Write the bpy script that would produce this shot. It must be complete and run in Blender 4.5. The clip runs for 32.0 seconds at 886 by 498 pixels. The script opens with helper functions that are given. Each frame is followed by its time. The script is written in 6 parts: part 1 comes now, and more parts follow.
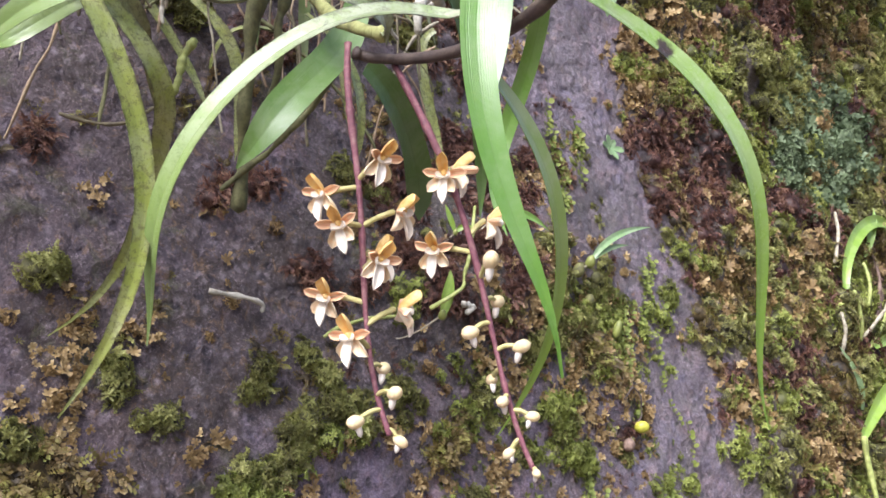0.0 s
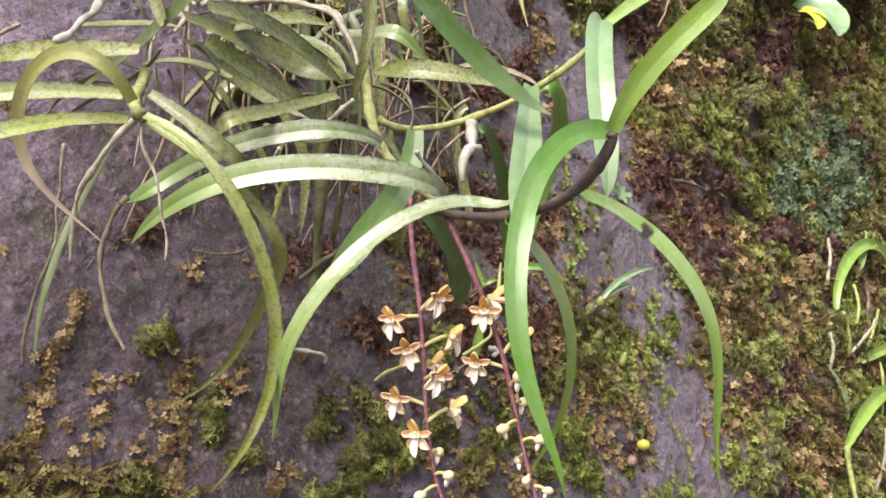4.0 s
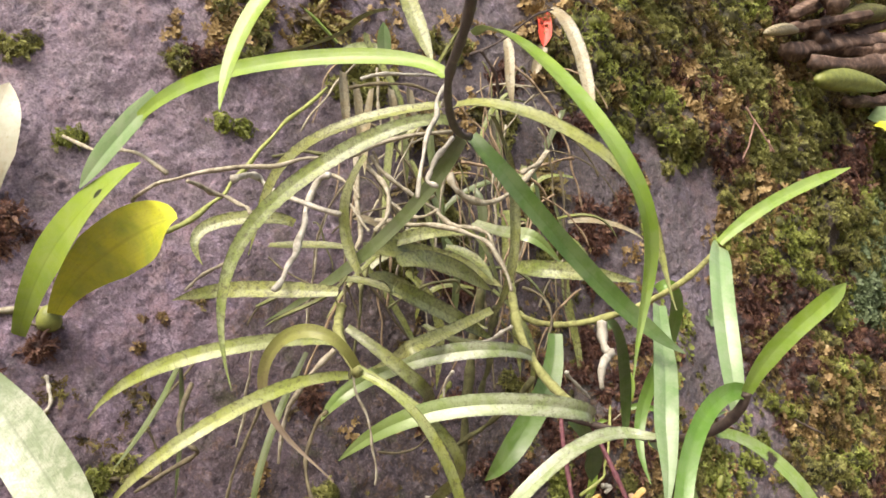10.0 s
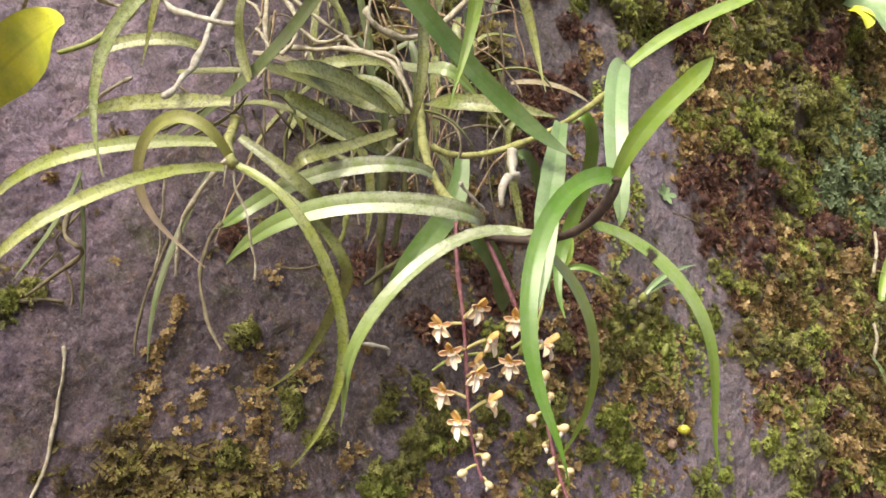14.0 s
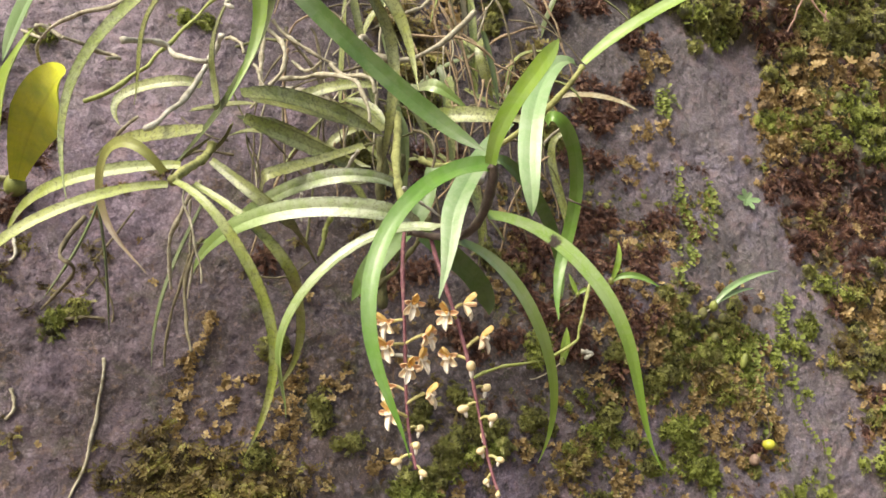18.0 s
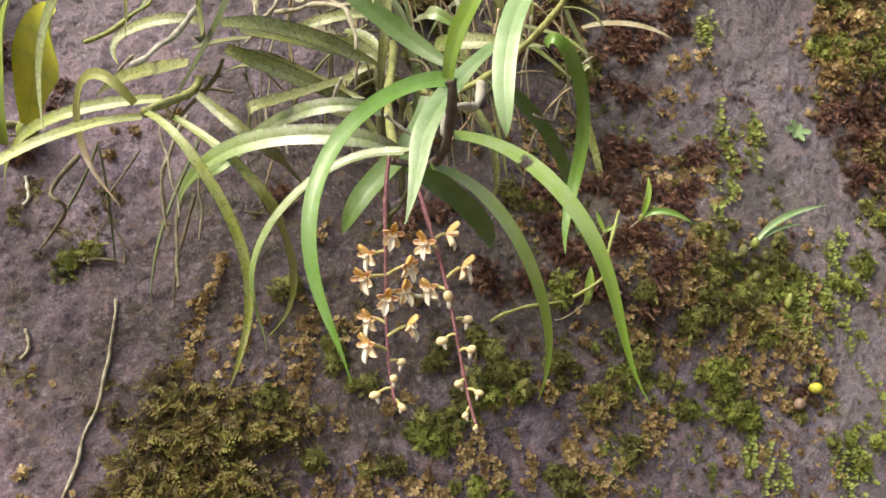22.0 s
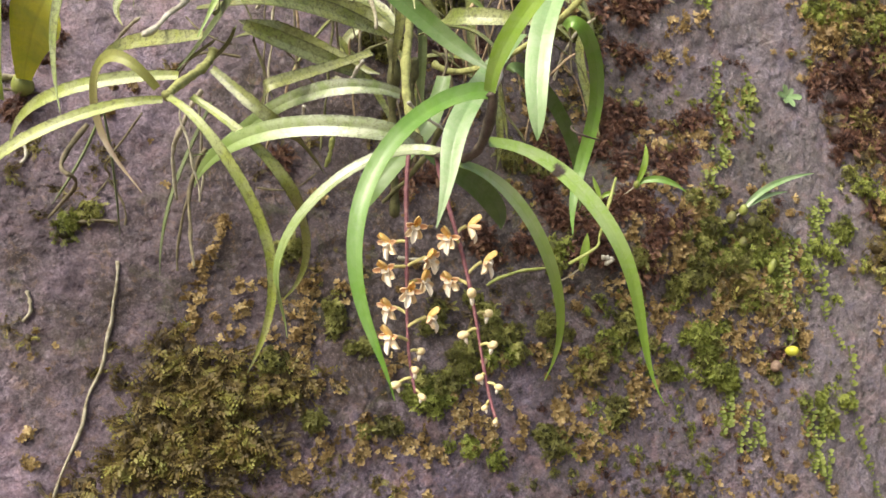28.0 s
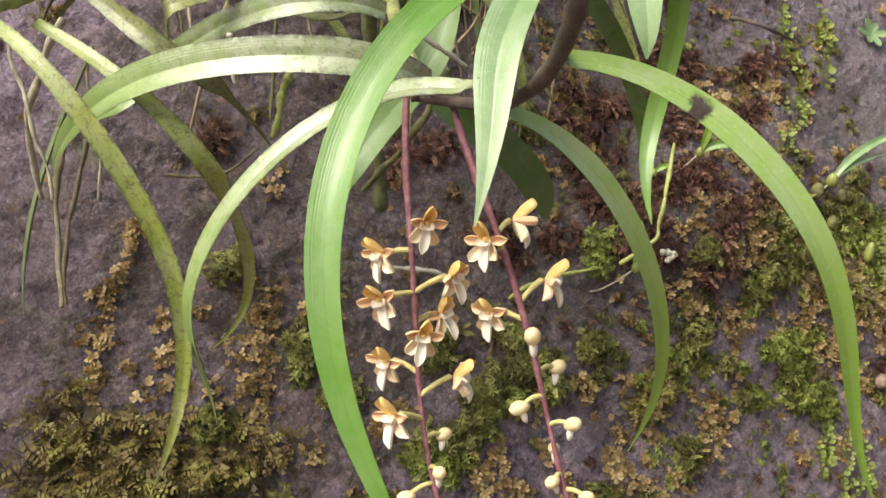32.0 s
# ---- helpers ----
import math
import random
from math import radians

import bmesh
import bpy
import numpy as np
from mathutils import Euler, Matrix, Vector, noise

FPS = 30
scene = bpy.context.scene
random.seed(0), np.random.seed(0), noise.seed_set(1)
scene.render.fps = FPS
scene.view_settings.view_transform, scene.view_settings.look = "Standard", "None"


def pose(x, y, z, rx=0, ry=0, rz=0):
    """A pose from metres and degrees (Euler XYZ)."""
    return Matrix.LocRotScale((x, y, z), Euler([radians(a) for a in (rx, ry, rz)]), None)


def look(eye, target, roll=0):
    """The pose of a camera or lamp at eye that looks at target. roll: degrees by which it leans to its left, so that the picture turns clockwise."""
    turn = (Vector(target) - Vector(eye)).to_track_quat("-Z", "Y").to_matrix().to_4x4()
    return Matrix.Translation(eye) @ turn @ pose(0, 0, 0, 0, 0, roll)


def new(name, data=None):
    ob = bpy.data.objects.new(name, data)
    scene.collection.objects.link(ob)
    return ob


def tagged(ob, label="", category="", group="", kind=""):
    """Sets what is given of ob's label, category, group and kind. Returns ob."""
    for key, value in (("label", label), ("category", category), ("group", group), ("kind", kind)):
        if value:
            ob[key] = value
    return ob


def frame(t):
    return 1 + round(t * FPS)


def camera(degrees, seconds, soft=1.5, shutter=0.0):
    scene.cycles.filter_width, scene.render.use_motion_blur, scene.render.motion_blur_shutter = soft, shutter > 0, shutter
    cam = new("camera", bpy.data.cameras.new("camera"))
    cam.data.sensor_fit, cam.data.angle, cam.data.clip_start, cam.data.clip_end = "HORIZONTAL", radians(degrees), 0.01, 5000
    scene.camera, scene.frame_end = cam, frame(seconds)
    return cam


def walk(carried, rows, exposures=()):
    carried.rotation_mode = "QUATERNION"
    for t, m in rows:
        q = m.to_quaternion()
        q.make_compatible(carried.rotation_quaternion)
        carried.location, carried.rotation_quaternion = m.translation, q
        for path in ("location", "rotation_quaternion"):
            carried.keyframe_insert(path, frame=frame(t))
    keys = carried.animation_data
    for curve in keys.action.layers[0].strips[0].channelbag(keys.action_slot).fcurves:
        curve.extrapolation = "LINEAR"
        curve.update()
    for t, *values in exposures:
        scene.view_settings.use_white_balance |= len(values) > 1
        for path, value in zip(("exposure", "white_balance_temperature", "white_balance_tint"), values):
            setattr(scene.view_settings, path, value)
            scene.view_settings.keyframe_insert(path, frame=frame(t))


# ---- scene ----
cam = camera(51.1, 32.0, soft=1.6)
PATH = [
    (0, (0.011, 0.013, 1.411), (0.009, 2.013, 1.426), -0.3),
    (0.5, (0.015, 0.005, 1.41), (0.013, 2.005, 1.415), -0.0),
    (1, (0.012, -0.004, 1.418), (0.009, 1.996, 1.411), -0.2),
    (1.5, (0.01, -0.022, 1.43), (0.001, 1.978, 1.408), -0.5),
    (2, (0.01, -0.034, 1.433), (-0.009, 1.966, 1.395), -0.5),
    (2.5, (0.01, -0.053, 1.442), (-0.02, 1.946, 1.385), -0.4),
    (3, (0.006, -0.069, 1.457), (-0.031, 1.929, 1.387), -0.1),
    (3.5, (0.002, -0.087, 1.471), (-0.035, 1.912, 1.417), 0.1),
    (5.5, (-0.003, -0.119, 1.49), (-0.051, 1.879, 1.426), -0.0),
    (6, (-0.01, -0.132, 1.5), (-0.06, 1.865, 1.402), 0.1),
    (6.5, (-0.016, -0.15, 1.519), (-0.117, 1.845, 1.424), -0.2),
    (7, (-0.029, -0.159, 1.533), (-0.159, 1.834, 1.436), -0.6),
    (7.5, (-0.038, -0.165, 1.544), (-0.198, 1.826, 1.46), -1.0),
    (8, (-0.043, -0.171, 1.554), (-0.236, 1.819, 1.486), -1.2),
    (8.5, (-0.048, -0.177, 1.564), (-0.259, 1.812, 1.511), -1.3),
    (9, (-0.05, -0.181, 1.572), (-0.256, 1.808, 1.533), -1.2),
    (9.5, (-0.052, -0.183, 1.575), (-0.241, 1.807, 1.557), -0.8),
    (10, (-0.049, -0.19, 1.58), (-0.213, 1.803, 1.608), -0.4),
    (10.5, (-0.049, -0.194, 1.586), (-0.187, 1.8, 1.672), -0.1),
    (11, (-0.047, -0.197, 1.588), (-0.173, 1.796, 1.701), -0.1),
    (11.5, (-0.047, -0.196, 1.585), (-0.174, 1.797, 1.688), -0.1),
    (12, (-0.039, -0.197, 1.577), (-0.182, 1.796, 1.646), 0.0),
    (12.5, (-0.019, -0.196, 1.559), (-0.211, 1.794, 1.569), 0.0),
    (13, (-0.001, -0.19, 1.538), (-0.215, 1.798, 1.504), 0.0),
    (13.5, (0.013, -0.187, 1.518), (-0.193, 1.802, 1.45), -0.1),
    (14, (0.02, -0.181, 1.504), (-0.173, 1.807, 1.403), -0.2),
    (14.5, (0.037, -0.173, 1.484), (-0.171, 1.813, 1.364), -0.7),
    (16.5, (0.148, -0.186, 1.473), (-0.376, 1.744, 1.448), -2.5),
    (17, (0.161, -0.189, 1.476), (-0.407, 1.728, 1.474), -2.8),
    (17.5, (0.171, -0.184, 1.476), (-0.46, 1.714, 1.485), -3.1),
    (18, (0.186, -0.171, 1.474), (-0.473, 1.717, 1.481), -3.3),
    (18.5, (0.196, -0.157, 1.468), (-0.481, 1.725, 1.457), -3.2),
    (19, (0.199, -0.138, 1.456), (-0.507, 1.732, 1.415), -3.6),
    (19.5, (0.197, -0.126, 1.449), (-0.503, 1.747, 1.38), -3.9),
    (20, (0.199, -0.119, 1.446), (-0.528, 1.742, 1.367), -4.0),
    (20.5, (0.209, -0.113, 1.446), (-0.548, 1.737, 1.372), -4.2),
    (21, (0.224, -0.115, 1.446), (-0.583, 1.714, 1.377), -4.3),
    (21.5, (0.234, -0.119, 1.449), (-0.603, 1.697, 1.382), -4.5),
    (22, (0.236, -0.128, 1.452), (-0.611, 1.683, 1.384), -4.4),
    (22.5, (0.234, -0.131, 1.454), (-0.608, 1.682, 1.385), -4.1),
    (23, (0.231, -0.13, 1.456), (-0.618, 1.679, 1.368), -3.8),
    (23.5, (0.229, -0.126, 1.459), (-0.613, 1.684, 1.339), -3.7),
    (24, (0.222, -0.129, 1.472), (-0.599, 1.688, 1.313), -3.7),
    (24.5, (0.214, -0.133, 1.483), (-0.583, 1.691, 1.296), -3.2),
    (25, (0.212, -0.137, 1.491), (-0.565, 1.691, 1.255), -2.8),
    (25.5, (0.209, -0.141, 1.498), (-0.556, 1.688, 1.229), -2.3),
    (27.5, (0.205, -0.149, 1.506), (-0.554, 1.681, 1.233), -2.5),
    (28, (0.204, -0.144, 1.504), (-0.555, 1.686, 1.228), -2.6),
    (28.5, (0.199, -0.137, 1.502), (-0.542, 1.7, 1.227), -2.7),
    (29, (0.197, -0.133, 1.499), (-0.529, 1.711, 1.228), -3.0),
    (29.5, (0.189, -0.114, 1.497), (-0.518, 1.736, 1.22), -3.2),
    (30, (0.172, -0.077, 1.492), (-0.563, 1.76, 1.196), -3.5),
    (30.5, (0.155, -0.045, 1.487), (-0.608, 1.776, 1.17), -3.7),
    (31, (0.132, -0.006, 1.481), (-0.619, 1.817, 1.145), -4.0),
    (31.5, (0.106, 0.028, 1.476), (-0.609, 1.866, 1.142), -4.3),
    (32, (0.103, 0.049, 1.482), (-0.6, 1.898, 1.185), -5.1),
]
walk(cam, [(t, look(eye, target, roll)) for t, eye, target, roll in PATH], [(0, 1.02, 5700, 14), (3, 0.98, 5850, 14), (6, 0.78, 6840, 11), (12, 0.75, 6840, 11), (19, 0.82, 6940, 4), (25, 0.74, 6940, 4), (28, 0.89, 6890, 4), (29, 0.72, 6890, 4), (30, 0.85, 6790, 4), (32, 0.8, 6640, 5)])

# ---- light ----
world = bpy.data.worlds.new("world")
scene.world = world
world.use_nodes = True
SUN_UP, SUN_ROUND = radians(54), radians(202)
wn = world.node_tree
sky = wn.nodes.new("ShaderNodeTexSky")
sky.sky_type, sky.sun_disc = "NISHITA", False
sky.sun_elevation, sky.sun_rotation = SUN_UP, SUN_ROUND
sky.air_density, sky.dust_density, sky.ozone_density = 1.0, 6.0, 1.0
wn.links.new(sky.outputs[0], wn.nodes["Background"].inputs[0])
wn.nodes["Background"].inputs[1].default_value = 0.098
sun = new("sun", bpy.data.lights.new("sun", "SUN"))
sun.data.energy, sun.data.angle, sun.data.color = 3.3, radians(38), (1.0, 0.95, 0.87)
sun.matrix_world = look((0, 0, 5), Vector((0, 0, 5)) - Vector((math.sin(SUN_ROUND) * math.cos(SUN_UP), math.cos(SUN_ROUND) * math.cos(SUN_UP), math.sin(SUN_UP))))


# ---- materials ----
def ramp(nt, stops):
    r = nt.nodes.new("ShaderNodeValToRGB")
    els = r.color_ramp.elements
    while len(els) < len(stops):
        els.new(0.5)
    for e, (p, c) in zip(els, stops):
        e.position, e.color = p, (*c, 1)
    return r


def noise_node(nt, vec, scale, detail=4.0, rough=0.6, distort=0.0):
    n = nt.nodes.new("ShaderNodeTexNoise")
    n.inputs["Scale"].default_value, n.inputs["Detail"].default_value = scale, detail
    n.inputs["Roughness"].default_value, n.inputs["Distortion"].default_value = rough, distort
    nt.links.new(vec, n.inputs["Vector"])
    return n


def mix(nt, fac, a, b, kind="MIX"):
    m = nt.nodes.new("ShaderNodeMix")
    m.data_type, m.blend_type = "RGBA", kind
    for sock, v in ((m.inputs[0], fac), (m.inputs[6], a), (m.inputs[7], b)):
        if isinstance(v, (int, float)):
            sock.default_value = v
        elif isinstance(v, tuple):
            sock.default_value = (*v, 1)
        else:
            nt.links.new(v, sock)
    return m.outputs[2]


def maths(nt, op, a, b=0.0):
    m = nt.nodes.new("ShaderNodeMath")
    m.operation = op
    for sock, v in zip(m.inputs, (a, b)):
        if isinstance(v, (int, float)):
            sock.default_value = v
        else:
            nt.links.new(v, sock)
    return m.outputs[0]


def start(name, rough=0.5):
    m = bpy.data.materials.new(name)
    m.use_nodes = True
    nt = m.node_tree
    b = nt.nodes["Principled BSDF"]
    b.inputs["Roughness"].default_value = rough
    co = nt.nodes.new("ShaderNodeTexCoord")
    geo = nt.nodes.new("ShaderNodeNewGeometry")
    return m, nt, b, co, geo


def bump(nt, b, height, strength, dist):
    n = nt.nodes.new("ShaderNodeBump")
    n.inputs["Strength"].default_value, n.inputs["Distance"].default_value = strength, dist
    nt.links.new(height, n.inputs["Height"])
    nt.links.new(n.outputs[0], b.inputs["Normal"])


def leaf_material(name, young, old, stain, stains, rough=0.38, thin=0.25, tip=None, scorch=None, bloom_sheen=0.0, coat=0.3, spot_at=None):
    """A leaf: parallel veins and a midrib along it, blotches of an older colour, specks of algae and dirt, whitish
    patches of bloom and painted sky sheen.
    """
    m, nt, b, co, geo = start(name, rough)
    uv = nt.nodes.new("ShaderNodeUVMap")
    sep = nt.nodes.new("ShaderNodeSeparateXYZ")
    nt.links.new(uv.outputs[0], sep.inputs[0])
    pos = geo.outputs["Position"]
    big = noise_node(nt, pos, 45, 4, 0.6)
    fine = noise_node(nt, pos, 520, 5, 0.75)
    info = nt.nodes.new("ShaderNodeObjectInfo")
    shade = maths(nt, "ADD", maths(nt, "MULTIPLY", maths(nt, "SUBTRACT", info.outputs["Random"], 0.5), 0.3), big.outputs[0])
    c = mix(nt, ramp_of(nt, shade, 0.36, 0.64), young, old)
    # veins along the leaf
    vein = nt.nodes.new("ShaderNodeMapping")
    vein.inputs["Scale"].default_value = (26.0, 1.2, 1.0)
    nt.links.new(uv.outputs[0], vein.inputs[0])
    lines = noise_node(nt, vein.outputs[0], 1.0, 2, 0.5)
    c = mix(nt, maths(nt, "MULTIPLY", ramp_of(nt, lines.outputs[0], 0.45, 0.65), 0.16), c, tuple(v * 0.6 for v in young))
    if bloom_sheen:
        # whitish patches: dry bloom, and sky sheen painted into the colour
        dry = ramp_of(nt, noise_node(nt, pos, 70, 5, 0.7, 0.5).outputs[0], 0.42, 0.58)
        c = mix(nt, maths(nt, "MULTIPLY", dry, bloom_sheen), c, (0.56, 0.57, 0.46))
    rib = maths(nt, "SUBTRACT", 1.0, maths(nt, "MULTIPLY", maths(nt, "ABSOLUTE", maths(nt, "SUBTRACT", sep.outputs[0], 0.5)), 26.0))
    ribc = nt.nodes.new("ShaderNodeClamp")
    nt.links.new(rib, ribc.inputs[0])
    c = mix(nt, maths(nt, "MULTIPLY", ribc.outputs[0], 0.34), c, tuple(v * 0.5 for v in young))
    spot = ramp_of(nt, fine.outputs[0], 0.60 - 0.10 * stains, 0.68 - 0.10 * stains)
    patch = ramp_of(nt, noise_node(nt, pos, 380, 6, 0.8).outputs[0], 0.58 - 0.10 * stains, 0.66 - 0.08 * stains)
    c = mix(nt, maths(nt, "MULTIPLY", maths(nt, "MAXIMUM", maths(nt, "MULTIPLY", spot, 0.7), patch), min(1.0, 0.2 + 0.9 * stains)), c, stain)
    if stains >= 0.45:
        # black specks, and a margin eaten by algae
        fleck = ramp_of(nt, noise_node(nt, pos, 480, 7, 0.85, 0.6).outputs[0], 0.555, 0.60)
        border = ramp_of(nt, maths(nt, "ABSOLUTE", maths(nt, "SUBTRACT", sep.outputs[0], 0.5)), 0.36, 0.49)
        gnaw = maths(nt, "MULTIPLY", border, ramp_of(nt, noise_node(nt, pos, 260, 5, 0.7).outputs[0], 0.44, 0.52))
        c = mix(nt, maths(nt, "MULTIPLY", maths(nt, "MAXIMUM", maths(nt, "MULTIPLY", fleck, 0.75), gnaw), 0.85), c, (0.055, 0.045, 0.024))
    if tip:
        c = mix(nt, maths(nt, "MULTIPLY", ramp_of(nt, sep.outputs[1], 0.35, 0.75), 0.8), c, tip)
    if scorch is not None:
        edge = maths(nt, "ADD", sep.outputs[1], maths(nt, "MULTIPLY", maths(nt, "SUBTRACT", noise_node(nt, pos, 160, 4).outputs[0], 0.5), 0.06))
        near = maths(nt, "SUBTRACT", 1.0, maths(nt, "MULTIPLY", maths(nt, "ABSOLUTE", maths(nt, "SUBTRACT", edge, scorch)), 45.0))
        dark = nt.nodes.new("ShaderNodeClamp")
        nt.links.new(maths(nt, "MULTIPLY", near, 2.5), dark.inputs[0])
        c = mix(nt, maths(nt, "MULTIPLY", dark.outputs[0], ramp_of(nt, maths(nt, "ADD", sep.outputs[0], maths(nt, "MULTIPLY", fine.outputs[0], 0.6)), 0.35, 0.6)), c, (0.06, 0.036, 0.024))
    if spot_at is not None:
        du = maths(nt, "MULTIPLY", maths(nt, "SUBTRACT", sep.outputs[0], 0.5), 8.0)
        dv = maths(nt, "MULTIPLY", maths(nt, "SUBTRACT", sep.outputs[1], spot_at), 36.0)
        away = maths(nt, "ADD", maths(nt, "ADD", maths(nt, "MULTIPLY", du, du), maths(nt, "MULTIPLY", dv, dv)), maths(nt, "MULTIPLY", fine.outputs[0], 0.8))
        c = mix(nt, maths(nt, "SUBTRACT", 1.0, ramp_of(nt, away, 0.9, 1.4)), c, (0.03, 0.04, 0.012))
    nt.links.new(c, b.inputs["Base Color"])
    rr = maths(nt, "ADD", rough, maths(nt, "MULTIPLY", patch, 0.2))
    nt.links.new(rr, b.inputs["Roughness"])
    h = maths(nt, "ADD", maths(nt, "MULTIPLY", lines.outputs[0], 0.6), maths(nt, "MULTIPLY", fine.outputs[0], 0.35 + 0.5 * stains))
    bump(nt, b, h, 0.5, 0.0008)
    b.inputs["Coat Weight"].default_value, b.inputs["Coat Roughness"].default_value = min(1.0, coat * 1.8), 0.3
    if thin:
        tr = nt.nodes.new("ShaderNodeBsdfTranslucent")
        nt.links.new(mix(nt, 0.4, c, (0.40, 0.58, 0.04)), tr.inputs[0])
        ms = nt.nodes.new("ShaderNodeMixShader")
        ms.inputs[0].default_value = thin
        nt.links.new(b.outputs[0], ms.inputs[1])
        nt.links.new(tr.outputs[0], ms.inputs[2])
        nt.links.new(ms.outputs[0], nt.nodes["Material Output"].inputs[0])
    return m


def ramp_of(nt, value, lo, hi):
    r = nt.nodes.new("ShaderNodeMapRange")
    r.inputs[1].default_value, r.inputs[2].default_value = lo, hi
    r.clamp = True
    nt.links.new(value, r.inputs[0])
    return r.outputs[0]


LEAF_FRESH = leaf_material("leaf_fresh", (0.175, 0.335, 0.045), (0.12, 0.26, 0.03), (0.25, 0.32, 0.09), 0.08, 0.32, 0.2, bloom_sheen=0.1, coat=0.4)
# next two: pale colour towards the foot paints in sky sheen on the arch
LEAF_SCORCHED = leaf_material("leaf_scorched", (0.36, 0.50, 0.14), (0.28, 0.44, 0.08), (0.46, 0.52, 0.26), 0.15, 0.26, 0.22, tip=(0.27, 0.47, 0.05), scorch=0.2, bloom_sheen=0.3, coat=0.7)
LEAF_SHEENED = leaf_material("leaf_sheened", (0.32, 0.44, 0.15), (0.25, 0.38, 0.08), (0.40, 0.47, 0.21), 0.2, 0.28, 0.22, tip=(0.36, 0.58, 0.06), bloom_sheen=0.3, coat=0.6)
LEAF_UNDER = leaf_material("leaf_underside", (0.30, 0.50, 0.05), (0.24, 0.43, 0.04), (0.09, 0.12, 0.02), 0.1, 0.42, 0.45, coat=0.1)
LEAF_UNDER_SCORCHED = leaf_material("leaf_underside_scorched", (0.33, 0.54, 0.035), (0.26, 0.46, 0.03), (0.07, 0.10, 0.02), 0.1, 0.42, 0.45, scorch=0.2, coat=0.1)
LEAF_DEEP = leaf_material("leaf_deep", (0.115, 0.21, 0.04), (0.075, 0.15, 0.03), (0.17, 0.22, 0.07), 0.2, 0.38, 0.15, bloom_sheen=0.1, coat=0.15)
LEAF_LIME = leaf_material("leaf_lime", (0.28, 0.42, 0.045), (0.20, 0.33, 0.035), (0.38, 0.38, 0.11), 0.08, 0.34, 0.2, bloom_sheen=0.12)
LEAF_WHITISH = leaf_material("leaf_whitish", (0.46, 0.47, 0.35), (0.42, 0.35, 0.24), (0.30, 0.24, 0.13), 0.3, 0.45, 0.15, bloom_sheen=0.4)
LEAF_PALE = leaf_material("leaf_pale", (0.25, 0.39, 0.17), (0.18, 0.30, 0.11), (0.40, 0.46, 0.28), 0.3, 0.32, 0.15, bloom_sheen=0.2, coat=0.3)
LEAF_OLD = leaf_material("leaf_old", (0.20, 0.26, 0.05), (0.33, 0.36, 0.09), (0.075, 0.062, 0.028), 0.7, 0.40, 0.1, bloom_sheen=0.22)
LEAF_STAINED = leaf_material("leaf_stained", (0.31, 0.37, 0.07), (0.42, 0.45, 0.12), (0.10, 0.08, 0.035), 0.46, 0.38, 0.15, bloom_sheen=0.25)
LEAF_GREY = leaf_material("leaf_grey", (0.31, 0.38, 0.17), (0.24, 0.33, 0.10), (0.14, 0.13, 0.08), 0.45, 0.30, 0.1, tip=(0.22, 0.34, 0.065), bloom_sheen=0.5, coat=0.6)
LEAF_DARK = leaf_material("leaf_dark_old", (0.19, 0.22, 0.055), (0.30, 0.32, 0.09), (0.07, 0.06, 0.03), 0.6, 0.42, 0.08, bloom_sheen=0.2)
LEAF_DARKGREEN = leaf_material("leaf_dark_green", (0.12, 0.17, 0.045), (0.08, 0.11, 0.032), (0.17, 0.17, 0.07), 0.4, 0.45, 0.08, bloom_sheen=0.1)
LEAF_PINK = leaf_material("leaf_withered_tip", (0.30, 0.32, 0.08), (0.25, 0.26, 0.07), (0.14, 0.10, 0.06), 0.4, 0.5, 0.1, (0.17, 0.10, 0.085), coat=0.1)
LEAF_YELLOW = leaf_material("leaf_yellow_green", (0.78, 0.80, 0.06), (0.46, 0.58, 0.045), (0.46, 0.40, 0.05), 0.2, 0.36, 0.14, bloom_sheen=0.08)
LEAF_SPOTTED = leaf_material("leaf_spotted", (0.31, 0.44, 0.045), (0.24, 0.37, 0.04), (0.50, 0.50, 0.05), 0.1, 0.32, 0.14, bloom_sheen=0.1, spot_at=0.78)
LEAF_SILVER = leaf_material("leaf_silver", (0.22, 0.28, 0.16), (0.17, 0.23, 0.11), (0.13, 0.15, 0.09), 0.4, 0.34, 0.1, bloom_sheen=0.5, coat=0.6)
LEAF_BUFF = leaf_material("leaf_buff", (0.40, 0.33, 0.19), (0.29, 0.235, 0.13), (0.16, 0.11, 0.07), 0.5, 0.6, 0.15, bloom_sheen=0.3)


def stem_material(name, base, dark, light, rough=0.6, scale=160):
    m, nt, b, co, geo = start(name, rough)
    pos = geo.outputs["Position"]
    a = noise_node(nt, pos, scale, 4, 0.65)
    f = noise_node(nt, pos, scale * 5, 4, 0.7)
    r = ramp(nt, [(0.3, dark), (0.5, base), (0.72, light)])
    nt.links.new(a.outputs[0], r.inputs[0])
    c = mix(nt, maths(nt, "MULTIPLY", ramp_of(nt, f.outputs[0], 0.5, 0.7), 0.45), r.outputs[0], dark)
    nt.links.new(c, b.inputs["Base Color"])
    bump(nt, b, f.outputs[0], 0.5, 0.0008)
    return m


STEM_BROWN = stem_material("stem_brown", (0.085, 0.06, 0.05), (0.05, 0.036, 0.032), (0.14, 0.11, 0.08))
STEM_MOSSY = stem_material("stem_mossy", (0.33, 0.34, 0.12), (0.14, 0.14, 0.055), (0.46, 0.46, 0.2), 0.8)
ROOT_WHITE = stem_material("root_white", (0.46, 0.43, 0.36), (0.27, 0.25, 0.19), (0.62, 0.60, 0.54), 0.65)
